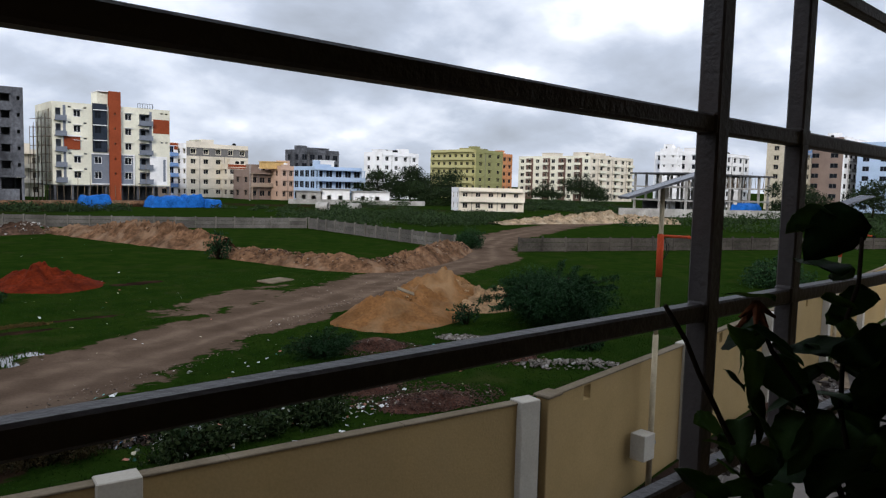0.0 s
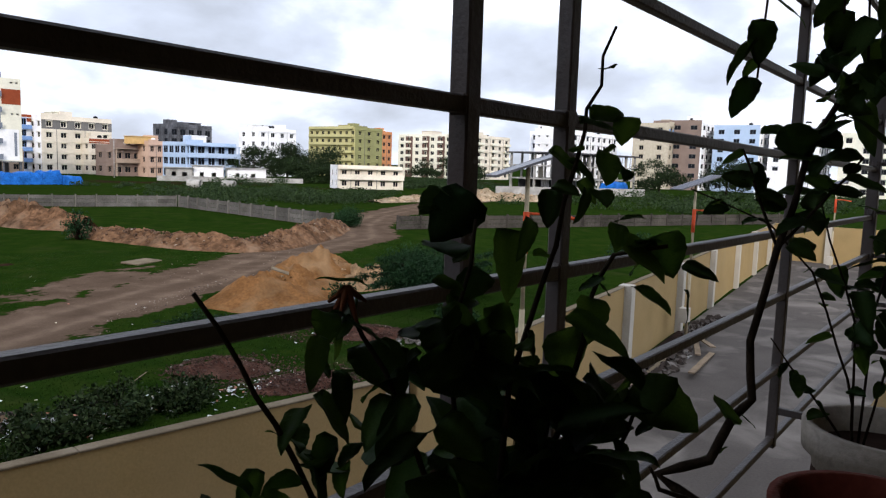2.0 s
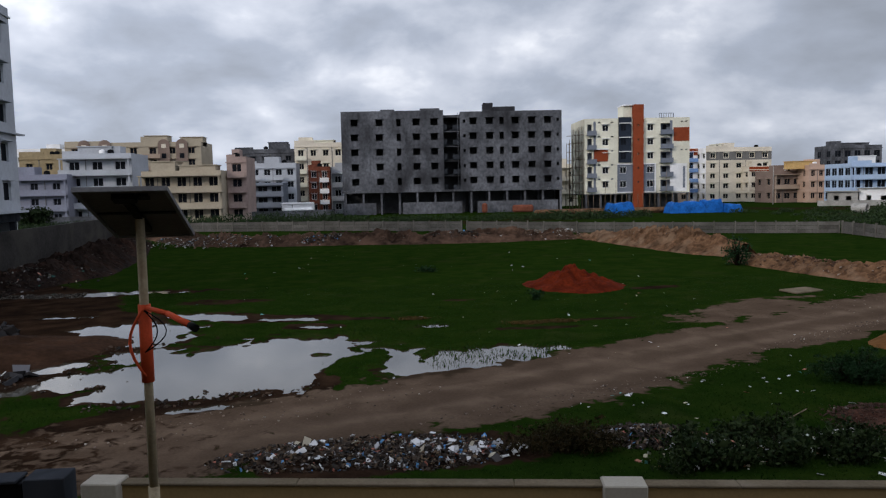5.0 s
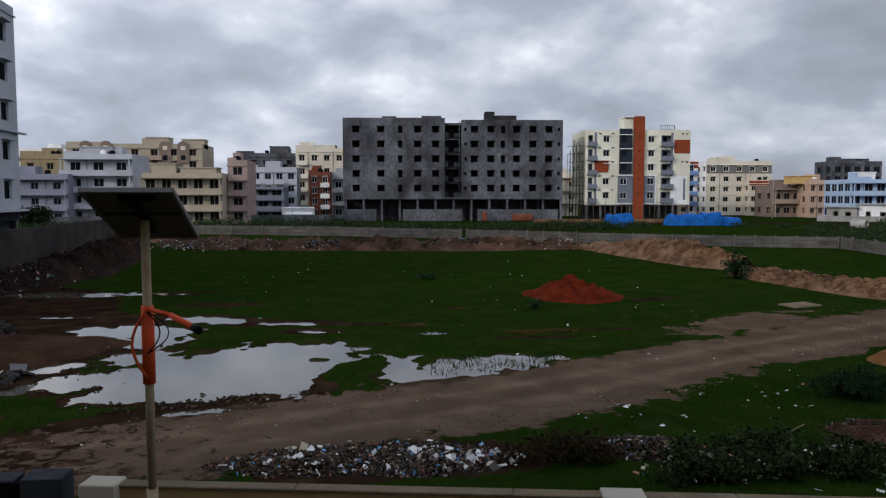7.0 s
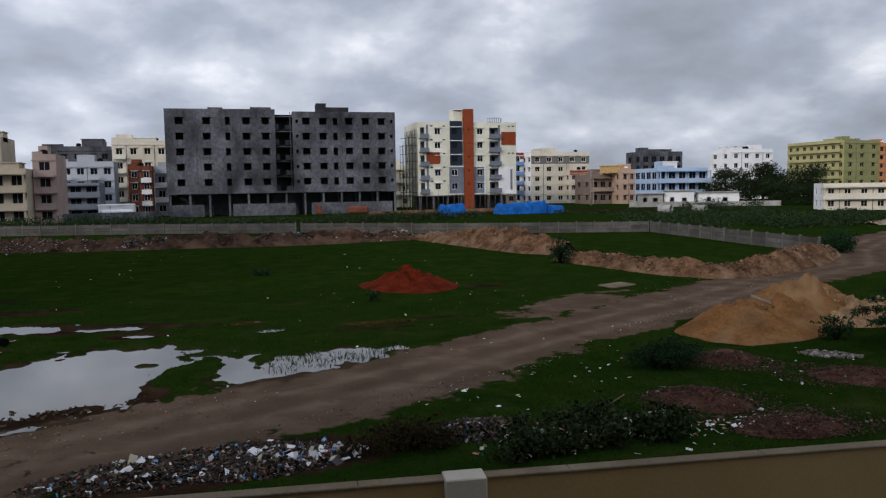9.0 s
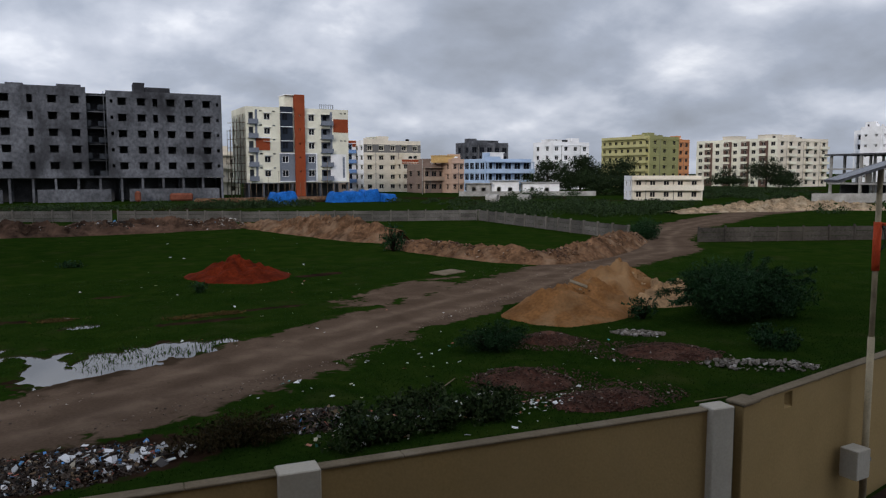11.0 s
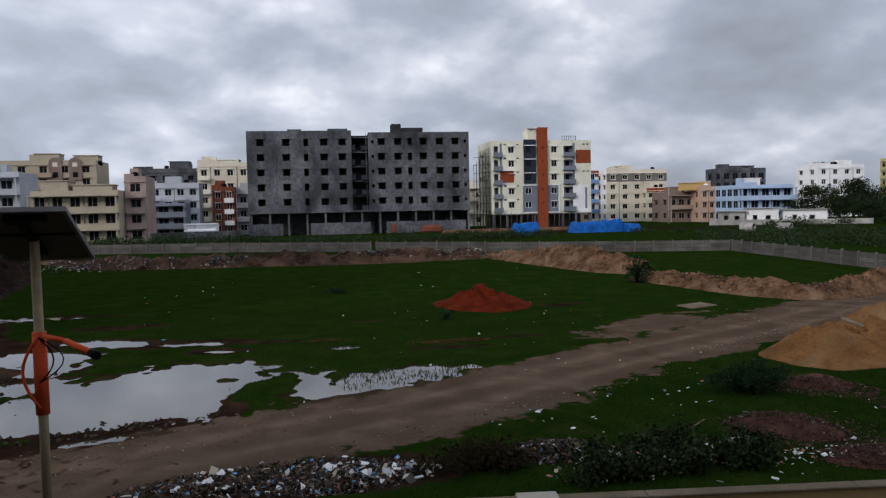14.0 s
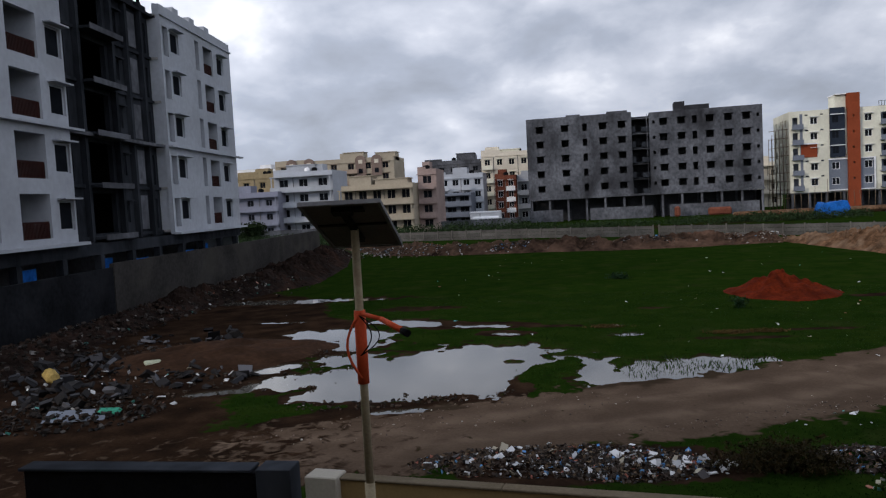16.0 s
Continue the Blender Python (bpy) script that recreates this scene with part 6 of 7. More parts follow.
# ---- ivory flats with terracotta tower ----
def painted_flats():
    b = thing("painted_flats", pose(44.3, 157.0, 0.3, 0, 0, -3.0), "ivory flats with a terracotta stair tower and slate bay", "building")
    k = 0.1215
    X = lambda px: (px - 1035) * k
    rows = [4.3 + 3.0 * i for i in range(5)]
    W, top = 22.7, 19.0
    wx = [X(1072), X(1152)]
    hs = [(x - 0.65, x + 0.65, z, z + 1.35) for z in rows for x in wx]
    vents = [(X(p) - 0.3, X(p) + 0.3, z + 1.7, z + 2.0) for z in rows for p in (1061, 1084)]
    vents += [(X(p) - 0.25, X(p) + 0.25, z + 1.7, z + 2.0) for z in rows[2:] for p in (1208, 1216)]
    bal = [(X(1040), X(1048), z - 0.75, z + 1.5) for z in rows] + [(X(1170), X(1189), z - 0.6, z + 1.5) for z in rows]
    part("wall", facade(W, top - 3.0, hs + vents + bal, 0.25, 0, 3.0), OFFWHITE, b, "ivory painted wall")
    ws = window_set(1.3, 1.35, 0.45, True, WHITE)
    for q in hs:
        put_window(ws, b, (q[0], 0, q[2]))
    for z in rows:
        for x0, x1 in ((X(1038), X(1055)), (X(1168), X(1191))):
            part("balcony", boxes((x0, x1, -0.9, -0.002, z - 0.9, z - 0.75), (x0, x1, -0.9, -0.8, z - 0.75, z + 0.1)), GREY_BLUE, b, "grey-blue balcony")
            part("balcony_wall", boxes((x1 - 0.5, x1, -0.03, -0.004, z - 0.9, z + 2.1)), GREY_BLUE, b)
        put_window(window_set(1.0, 1.4, 0, False, GREY_BLUE), b, (X(1176), 1.1, z - 0.1))
    part("room_wall", boxes((0.3, W - 0.3, 1.25, 1.45, 3.0, top - 0.8)), GREY_BLUE, b)
    part("slate_bay", facade(X(1117) - X(1095), 9.6, [(X(1098), X(1108), z, z + 1.4) for z in rows[2:]], 0.4, X(1095), 9.6), SLATE, b, "dark slate painted bay", loc=(0, -0.42, 0))
    for z in rows[2:]:
        part("ledge", boxes((X(1095), X(1117), -0.7, -0.43, z + 1.55, z + 1.7)), WHITE, b)
        put_window(window_set(X(1108) - X(1098), 1.4, 0, True, SLATE), b, (X(1098), -0.42, z))
    part("tower", facade(2.2, 21.8, [(X(1120) + 0.9, X(1120) + 1.25, z + 0.9, z + 1.3) for z in rows], 0.5, X(1120), 0), TERRA, b, "terracotta stair tower", loc=(0, -0.75, 0))
    part("tower_room", boxes((X(1104), X(1141), 0.3, 4.5, top - 0.5, top + 2.6)), OFFWHITE, b)
    part("tower_cap", boxes((X(1103), X(1141), -0.3, 4.6, top + 2.62, top + 2.8)), WHITE, b)
    part("tower_neck", boxes((X(1120), X(1120) + 2.2, -0.24, 0.29, top - 0.4, 21.8)), TERRA, b)
    lw = [(X(p) - 0.7, X(p) + 0.7, z, z + 1.4) for z in rows[:2] for p in (1103, 1151)]
    part("lower_panel", facade(X(1160) - X(1093), 5.9, lw, 0.12, X(1093), 3.3), GREY_BLUE, b, "grey-blue lower panel", loc=(0, -0.14, 0))
    for z0, z1 in ((3.15, 3.35), (9.15, 9.35)):
        part("panel_border", boxes((X(1092), X(1161), -0.35, -0.15, z0, z1)), WHITE, b)
    part("panel_border", boxes((X(1159), X(1161), -0.35, -0.15, 3.352, 9.148)), WHITE, b)
    for q in lw:
        put_window(window_set(1.4, 1.4, 0, True, WHITE), b, (q[0], -0.2, q[2]))
    part("terracotta_panel", boxes((X(1193), X(1221), -0.08, -0.003, 14.0, 16.9)), TERRA, b)
    part("white_panel", boxes((X(1187), X(1217), -0.07, -0.003, 3.2, 9.2)), WHITE, b)
    part("white_slot", boxes((X(1210), X(1214), -0.1, -0.074, 4, 8.6)), GREY_BLUE, b)
    part("terracotta_panel", boxes((X(1052), X(1076), -0.1, -0.003, 9.9, 12.4)), TERRA, b)
    part("panel_border", boxes((X(1038), X(1077), -0.5, -0.104, 12.42, 12.6)), WHITE, b)
    part("wall", facade(13.5, top - 3.0, [(x, x + 1.2, z, z + 1.3) for z in rows for x in (2, 6, 10)], 0.25, 0, 3.0), OFFWHITE, b, loc=pose(0, 13.8, 0, 0, 0, -90))
    part("wall", boxes((W - 0.25, W, 0.26, 13.8, 3.0, top)), OFFWHITE, b)
    part("wall", boxes((0.26, W - 0.26, 13.6, 13.8, 3.0, top)), OFFWHITE, b)
    part("roof", boxes((0.26, W - 0.26, 0.26, 13.5, top - 0.8, top - 0.6)), CONCRETE_L, b)
    part("parapet_rail", facade(3.2, 1.0, [(0.1 + i * 0.5, 0.5 + i * 0.5, 0.1, 0.9) for i in range(6)], 0.05), GREY_BLUE, b, loc=(X(1168), 0.3, top))
    part("ground_slab", boxes((0, W, 0, 13.8, 2.8, 2.99)), CONCRETE, b)
    for i in range(8):
        part("column", boxes((0.2 + i * 3.15, 0.6 + i * 3.15, 0.3, 0.7, -0.3, 2.79)), CONCRETE, b)
    part("back_wall", boxes((0.5, W - 0.5, 6, 6.2, -0.3, 2.7)), INSIDE, b)
    # timber scaffold on the left flank and the foot of the front
    for i in range(5):
        for yy in (0.2, 3.0):
            bm = bmesh.new()
            tube(bm, (-0.5 - 0.45 * i, yy + i * 1.2, -0.3), (-0.5 - 0.45 * i, yy + i * 1.2, 17.5 - i * 0.8), 0.06, 0.05, 6)
            part("scaffold_pole", bm, WOOD, b)
    for z in [2.0 + 1.7 * i for i in range(9)]:
        bm = bmesh.new()
        tube(bm, (-0.3, -0.2, z), (-2.6, 6, z + random.uniform(-0.2, 0.2)), 0.05, 0.05, 6)
        part("scaffold_pole", bm, WOOD, b)
        part("scaffold_board", boxes((-2.6, -0.2, -0.3, 0.0, z + 0.05, z + 0.1)), WOOD, b)
    for i in range(16):
        bm = bmesh.new()
        x = 0.5 + i * 1.2
        tube(bm, (x, -1.0, -0.3), (x + random.uniform(-0.3, 0.3), -0.9, random.choice((3.0, 5.5, 7.5))), 0.05, 0.04, 6)
        part("scaffold_pole", bm, WOOD, b)


painted_flats()


# ---- tarpaulin shelters ----
def tarp_shelter(label, x, y, w, d, h, seed):
    rnd = np.random.RandomState(seed)
    n = 26
    u = np.linspace(0, 1, n)
    U, V = np.meshgrid(u, u)
    edge = np.minimum(np.minimum(U, 1 - U), np.minimum(V, 1 - V))
    z = h * np.clip(edge * 9, 0, 1) ** 0.6 * (0.9 + 0.12 * fbm(U * w, V * d, 1.3, seed)) + 0.05 * fbm(U * w, V * d, 4, seed + 1)
    me = grid_mesh("tarp_shelter", u * w, u * d, z)
    me.materials.append(TARP)
    ob = new("tarp_shelter", me)
    ob.location = (x, y, 0)
    tagged(ob, label, "shelter", "tarpaulin shelters")


tarp_shelter("crumpled blue tarpaulin workers' shelter", 38.8, 122, 4.4, 4, 2.3, 3)
tarp_shelter("long low blue tarpaulin workers' shelter", 51.0, 126, 6.5, 4, 2.1, 4)
tarp_shelter("blue tarpaulin workers' shelter", 57.2, 126, 3.4, 4, 2.4, 5)
tarp_shelter("low crumpled blue tarpaulin shelter", 60.4, 124, 2.6, 3.5, 1.6, 6)
tagged(part("earth_bank", boxes((0, 26, 0, 3, 0, 1.0), bevel=0.4), RUBBLE, loc=(28, 130, 0)), "low brown earth bank at the building site", "bank")

# ---- houses to the right of the field ----
block("cream_flats", "cream five storey flats with grey upper bands", 88.0, 193.9, 18.2, 10, 14.6, wall=CREAM, left_wall=WHITE, storeys=5, cols=5, win=(1.4, 1.3), side_cols=3, bands=((11.2, 13.5, GREY_BAND),),
      frame_mat=OFFWHITE, roof_rooms=((4, 3, 5, 4, 2.0, OFFWHITE),), parapet=1.0)
block("striped_house", "white and blue narrow flats with terracotta top", 84.2, 199, 3.6, 8, 14.8, wall=WHITE, left_wall=BLUE_D, storeys=5, cols=1, win=(1.2, 1.6), balconies=(0,), frame_mat=BLUE_D, bands=((12.8, 14.6, TERRA),))
block("brown_house", "brown two storey house with long balconies", 97.0, 176, 7.2, 9, 7.8, wall=BROWN, storeys=2, cols=3, win=(1.5, 1.5), long_balcony=1.2, frame_mat=TAN)
block("peach_house", "peach three storey house with a roof terrace", 103.2, 171, 6.0, 9, 9.0, wall=PEACH, storeys=3, cols=3, win=(1.0, 1.4), frame_mat=PEACH, roof_rooms=((-3, 2, 6, 4, 1.8, mat("ochre_paint", (0.55, 0.36, 0.15), 0.8, var=0.1)),), tank=(2.0, 3.0))
block("red_roof_room", "low terracotta roofed house between the flats", 98.0, 190, 8, 6, 9.4, wall=CREAM, storeys=3, cols=3, bands=((8.0, 9.2, TERRA),))
block("blue_house", "pale blue three storey house with open balconies", 102.1, 153.6, 14.2, 9.5, 8.8, wall=BLUE, left_wall=BLUE, storeys=3, cols=5, win=(1.9, 1.7), sill=0.8, side_cols=4, long_balcony=1.5, frame_mat=BLUE, shade=0, roof_rooms=((3, 2, 4, 3, 2.2, WHITE),), parapet=0.7)
block("unfinished_house", "dark unfinished concrete frame on a rooftop", 141, 221, 16, 10, 16.0, wall=CONCRETE, storeys=5, cols=5, win=(2.0, 2.0), sill=0.3, shade=0, roof_rooms=((4, 2, 9, 5, 1.6, CONCRETE),))
block("white_house", "white five storey house among trees", 151.0, 188.6, 15.5, 9.7, 15.2, wall=WHITE, storeys=5, cols=4, win=(1.4, 1.4), side_cols=2, frame_mat=WHITE, roof_rooms=((0.5, 2, 5, 4, 1.6, WHITE),), tank=(8.0, 3.0))
block("orange_house", "far orange painted house", 163, 196, 7, 8, 10.5, wall=ORANGE, storeys=3, cols=3)
block("yellow_flats", "yellow and olive flats with rows of balconies", 198.2, 192.4, 14.5, 25, 18.2, wall=OLIVE, left_wall=YELLOW, storeys=6, cols=3, win=(1.4, 1.4), side_cols=8, frame_mat=YELLOW, roof_rooms=((1, 4, 6, 6, 1.6, YELLOW),))
for k in range(6):
    part("balcony", boxes((-1.0, 0.0, 1.0, 24.0, 2.9 * k + 2.9, 2.9 * k + 3.9)), YELLOW, [o for o in bpy.data.objects if o.name == "yellow_flats"][0])
block("orange_flats", "orange and brown flats beside the yellow ones", 212.9, 193, 6.0, 12, 17.4, wall=ORANGE, storeys=6, cols=2, frame_mat=BROWN)
block("low_house", "low cream two storey house with long balconies", 104.0, 105.4, 13.2, 7.0, 4.7, rot=-32, wall=CREAM, left_wall=WHITE, storeys=2, cols=5, win=(1.05, 1.1), sill=0.6, side_cols=2, long_balcony=1.0, parapet=0.6, clutter=False, frame_mat=CREAM, shade=0)
block("cream_apartments", "cream and brown seven storey apartments", 242.8, 173.4, 30.0, 37, 17.9, wall=CREAM, left_wall=OFFWHITE, storeys=6, cols=6, win=(1.8, 1.5), side_cols=9, balconies=(1, 3, 5), frame_mat=OFFWHITE, roof_rooms=((2, 4, 6, 6, 2.2, CREAM), (2, 20, 6, 6, 2.2, CREAM)))
ca = bpy.data.objects["cream_apartments"]
for y0 in (4, 12, 20, 29):
    part("brown_bay", facade(3.6, 17.0, [(1.0, 2.4, 2.9 * k + 0.9, 2.9 * k + 2.3) for k in range(6)], 0.3), mat("maroon_brown_paint", (0.135, 0.085, 0.07), 0.8, var=0.1, scale=0.3, fine=3, bump=0.1), ca, "brown painted bay", loc=pose(-0.32, y0 + 3.6, 0, 0, 0, -90))
    for k in range(1, 6):
        part("balcony", boxes((-1.3, -0.34, y0 + 0.6, y0 + 3.0, 2.85 * k, 2.85 * k + 0.9)), OFFWHITE, ca)
block("white_apartments", "white apartments with dark ledges behind the frame", 218.0, 114.5, 34, 16, 17.6, wall=WHITE, storeys=6, cols=8, win=(1.6, 1.4), side_cols=4, frame_mat=GREY_BLUE, roof_rooms=((6, 3, 9, 6, 2.2, WHITE), (16, 3, 6, 5, 1.6, WHITE)))
block("white_tower", "tall narrow white stair tower", 212, 119, 3.0, 6, 18.2, wall=WHITE, storeys=6, cols=1, win=(0.7, 0.7))
block("ochre_flats", "cream and white flats with a blue panel", 232, 88, 14, 12, 21.0, wall=mat("ochre_wall", (0.46, 0.41, 0.32), 0.8, var=0.1), storeys=7, cols=4, win=(1.5, 1.4), bands=((16, 19, BLUE_D),))
block("brown_white_flats", "white flats with brown columns and deep balconies", 236, 79, 20, 16, 22.0, wall=WHITE, left_wall=BROWN, storeys=7, cols=5, win=(2.2, 1.4), side_cols=3, balconies=(1, 2, 3), frame_mat=GREY_BAND, shade=0)
block("white_flats", "white and pale blue flats with grey balconies", 238, 62, 16, 14, 20.5, wall=WHITE, left_wall=BLUE, storeys=7, cols=4, win=(1.8, 1.4), side_cols=3, balconies=(1, 2), frame_mat=GREY_BLUE, shade=0)
block("white_flats", "white flats with pointed roof rooms", 240, 46, 18, 14, 21, wall=WHITE, storeys=7, cols=5, win=(1.6, 1.4), side_cols=3, balconies=(1, 3), frame_mat=GREY_BLUE)
block("white_flats", "white flats beyond the driveway", 236, 22, 20, 18, 18, wall=OFFWHITE, storeys=6, cols=5, win=(1.6, 1.4), side_cols=4, frame_mat=GREY_BAND)
block("low_shop", "low white house beside the road", 175, 36, 16, 10, 6.5, wall=WHITE, storeys=2, cols=4)

# sheds before the blue house
for x, y, w, d, h, m, lab in ((93.5, 148, 5.5, 5, 2.8, CONCRETE_L, "small grey shed with a flat roof"), (99.0, 146, 6.5, 5, 3.4, WHITE, "small white shed with a flat roof"), (104.5, 141, 8.5, 5, 3.0, WHITE, "long white shed with a sloping roof")):
    sb = thing("shed", pose(x, y, 0, 0, 0, -30), lab, "shed", "sheds by the blue house")
    part("wall", facade(w, h, [(w * 0.2, w * 0.2 + 0.9, 0, 2.0), (w * 0.6, w * 0.6 + 1.0, 1.0, 1.9)], 0.2), m, sb)
    part("wall", boxes((0, 0.2, 0.21, d, 0, h)), m, sb)
    part("wall", boxes((w - 0.2, w, 0.21, d, 0, h)), m, sb)
    part("back_wall", boxes((0.21, w - 0.21, d - 0.2, d, 0, h)), m, sb)
    part("roof", boxes((-0.4, w + 0.4, -0.6, d + 0.3, h + 0.004, h + 0.14)), CONCRETE_L, sb)
wall_run("wall_yard", "low white yard wall before the sheds", (90, 146), (118, 131), 1.1, 0.2, CONCRETE_L)
bm = bmesh.new()
tube(bm, (0, 0, 0), (0, 0, 9), 0.1, 0.07, 8)
tagged(part("utility_pole", bm, CONCRETE_L, loc=(89.8, 163, 0)), "grey concrete utility pole by the flats", "pole")
for x, y in ((75, 112), (79, 108)):
    bm = bmesh.new()
    n = 18
    for k in range(n):
        a0, a1 = k * 2 * math.pi / n, (k + 1) * 2 * math.pi / n
        q = [(0, math.cos(a) * r, 0.75 + math.sin(a) * r) for a in (a0, a1) for r in (0.75, 0.6)]
        vs = [bm.verts.new((xx, p[1], p[2])) for xx in (0, 2.2) for p in q]
        for f in ((0, 1, 3, 2), (4, 6, 7, 5), (0, 2, 6, 4), (1, 5, 7, 3)):
            bm.faces.new([vs[i] for i in f])
    bmesh.ops.remove_doubles(bm, verts=bm.verts, dist=0.001)
    bmesh.ops.recalc_face_normals(bm, faces=bm.faces)
    tagged(part("concrete_pipe", bm, CONCRETE_L, loc=pose(x, y, 0, 0, 0, -60)), "grey concrete drain pipe lying on the ground", "pipe", "concrete pipes")


# ---- open concrete frame ----
def frame_block():
    b = thing("unfinished_building", pose(139, 75.5, 0.0, 0, 0, -8), "open three storey concrete frame under construction with props", "building")
    W, D = 30.0, 14.0
    for k, z in enumerate((0.15, 3.1, 5.9)):
        part("floor_slab", boxes((0, W, 0, D, z - 0.15 if k else -0.3, z + 0.15)), CONCRETE_L, b)
    part("floor_slab", boxes((-0.5, W + 0.5, -0.5, D + 0.5, 8.55, 8.85)), INSIDE, b, "dark shuttered top slab")
    for i in range(9):
        for j in range(3):
            for z0, z1 in ((0.152, 2.95), (3.252, 5.748), (6.052, 8.548)):
                part("column", boxes((0.1 + i * 3.67, 0.5 + i * 3.67, 0.1 + j * 6.6, 0.5 + j * 6.6, z0, z1)), CONCRETE_L, b)
    rnd = random.Random(9)
    for i in range(70):
        bm = bmesh.new()
        x, y = rnd.uniform(0.5, W - 0.5), rnd.uniform(0.4, 5)
        tube(bm, (x, y, 6.06), (x + rnd.uniform(-0.5, 0.5), y, 8.54), 0.05, 0.045, 5)
        part("prop", bm, WOOD, b)
    for i in range(10):
        bm = bmesh.new()
        x = rnd.uniform(0.5, W - 0.5)
        tube(bm, (x, 0.3, 8.86), (x + rnd.uniform(-0.15, 0.15), 0.3, 8.86 + rnd.uniform(0.5, 1.6)), 0.03, 0.02, 5)
        part("rebar", bm, IRON, b)
    for i in (1, 3, 4, 6):
        part("infill_wall", boxes((0.7 + i * 3.67, 3.4 + i * 3.67, 8, 8.2, 0.16, 2.9)), WHITE, b)
        part("infill_wall", boxes((0.7 + i * 3.67, 2.4 + i * 3.67, 9, 9.2, 3.26, 5.7)), CREAM, b)
    part("back_wall", boxes((2, W - 2, D - 1.5, D - 1.3, 0.16, 2.9)), INSIDE, b)


frame_block()
wall_run("wall_yard", "low grey cement wall at the concrete frame", (122, 80), (152, 62), 1.6, 0.2, CONCRETE_L)
tarp_shelter("blue tarpaulin shelter beside the concrete frame", 146, 66, 7.5, 4, 3.0, 8)

# ---- houses to the left of the concrete block ----
# most paints here are dimmed to hold the cloud shade over these houses
block("lavender_house", "lavender three storey house with a long balcony", -69, 136, 15, 10, 9.0, z0=0, wall=LAVENDER, storeys=3, cols=4, win=(1.3, 1.2), long_balcony=1.2, frame_mat=LAVENDER, shade=0)
block("white_house", "white house with deep balconies", -56.2, 140, 12.0, 10, 12.7, wall=WHITE_DIM, storeys=4, cols=3, win=(1.8, 1.5), long_balcony=1.8, frame_mat=WHITE_DIM, shade=0, roof_rooms=((2, 2, 6, 4, 2.2, WHITE_DIM),))
block("beige_house", "beige three storey house with long balconies", -39.1, 128.5, 13.0, 10, 9.0, wall=BEIGE, storeys=3, cols=5, win=(1.5, 1.6), long_balcony=1.8, frame_mat=BEIGE, shade=0, parapet=0.8, roof_rooms=((1.0, 2, 4.0, 5, 2.4, BEIGE), (5.6, 2.5, 6.0, 4, 1.7, BEIGE)), clutter=False)
block("pink_house", "dull pink narrow house with open balconies", -26.0, 133, 3.4, 9, 11.4, wall=PINK, storeys=4, cols=1, win=(1.6, 1.4), balconies=(0,), frame_mat=PINK, shade=0)
block("arched_flats", "cream and brown flats with curved roof gables", -70, 176, 30, 12, 17.0, wall=BEIGE, storeys=6, cols=7, win=(1.5, 1.4), balconies=(1, 4), frame_mat=TAN, roof_rooms=((17, 2, 5, 4, 2.4, BEIGE), (25, 2, 5, 4, 2.0, BEIGE)))
af = bpy.data.objects["arched_flats"]
for x in (3.0, 7.5, 20.5, 24.5):
    bm = bmesh.new()
    n = 10
    pts = [(x, 12.6), (x + 2.6, 12.6)] + [(x + 1.3 + 1.3 * math.cos(a * math.pi / n), 16.4 + 1.2 * math.sin(a * math.pi / n)) for a in range(n + 1)]
    f0 = [bm.verts.new((p[0], -0.35, p[1])) for p in pts]
    f1 = [bm.verts.new((p[0], -0.05, p[1])) for p in pts]
    bm.faces.new(f0)
    bm.faces.new(f1[::-1])
    for i in range(len(pts)):
        bm.faces.new((f0[i], f1[i], f1[(i + 1) % len(pts)], f0[(i + 1) % len(pts)]))
    bmesh.ops.recalc_face_normals(bm, faces=bm.faces)
    part("gable", bm, BROWN, af, "brown curved gable")
    part("gable_window", boxes((x + 0.8, x + 1.8, -0.42, -0.36, 15.6, 16.5)), CREAM, af)
    part("gable_window", boxes((x + 0.8, x + 1.8, -0.42, -0.36, 13.3, 14.4)), PANE_D, af)
block("grey_house", "dark blue-grey house with an open verandah", -32.3, 152, 13.5, 10, 7.0, wall=GREY_BLUE, storeys=3, cols=5, win=(1.9, 1.3), sill=0.6, long_balcony=1.3, frame_mat=GREY_BLUE, shade=0, parapet=0.4, clutter=False)
block("white_house", "pale house with red tiled porch", -29, 160, 12, 8, 11.2, wall=WHITE_DIM, storeys=4, cols=5, win=(1.3, 1.3), frame_mat=WHITE_DIM, balconies=(1, 3), roof_rooms=((-2.0, 1, 5, 4, 1.0, BRICKRED),))
block("grey_flats", "raw grey flats with a roof room", -35, 190, 14.5, 10, 15.8, wall=CONCRETE, storeys=5, cols=5, win=(1.3, 1.2), roof_rooms=((8, 2, 4.5, 4, 2.6, CONCRETE),))
block("green_flats", "pale green and white flats with curved balconies", -19, 177, 11.5, 10, 16.4, wall=CREAM, storeys=5, cols=4, win=(1.3, 1.4), balconies=(0,), frame_mat=OFFWHITE, roof_rooms=((3, 1, 6, 4, 1.4, OFFWHITE),))
block("red_house", "narrow dull brick house with a white bay", -14.8, 164, 4.6, 8, 10.4, wall=BRICKRED, storeys=4, cols=2, win=(1.1, 1.3), balconies=(1,), frame_mat=WHITE)
block("white_house", "white house beside the concrete block", -10.2, 168, 6, 8, 10.0, wall=WHITE_DIM, storeys=3, cols=2, win=(1.4, 1.4), long_balcony=1.0, frame_mat=WHITE, shade=0)
block("cream_house", "cream house seen between the two blocks", 45.5, 190, 6, 8, 10.8, wall=CREAM, storeys=3, cols=2, win=(1.4, 1.4), long_balcony=1.0, frame_mat=CREAM, shade=0)
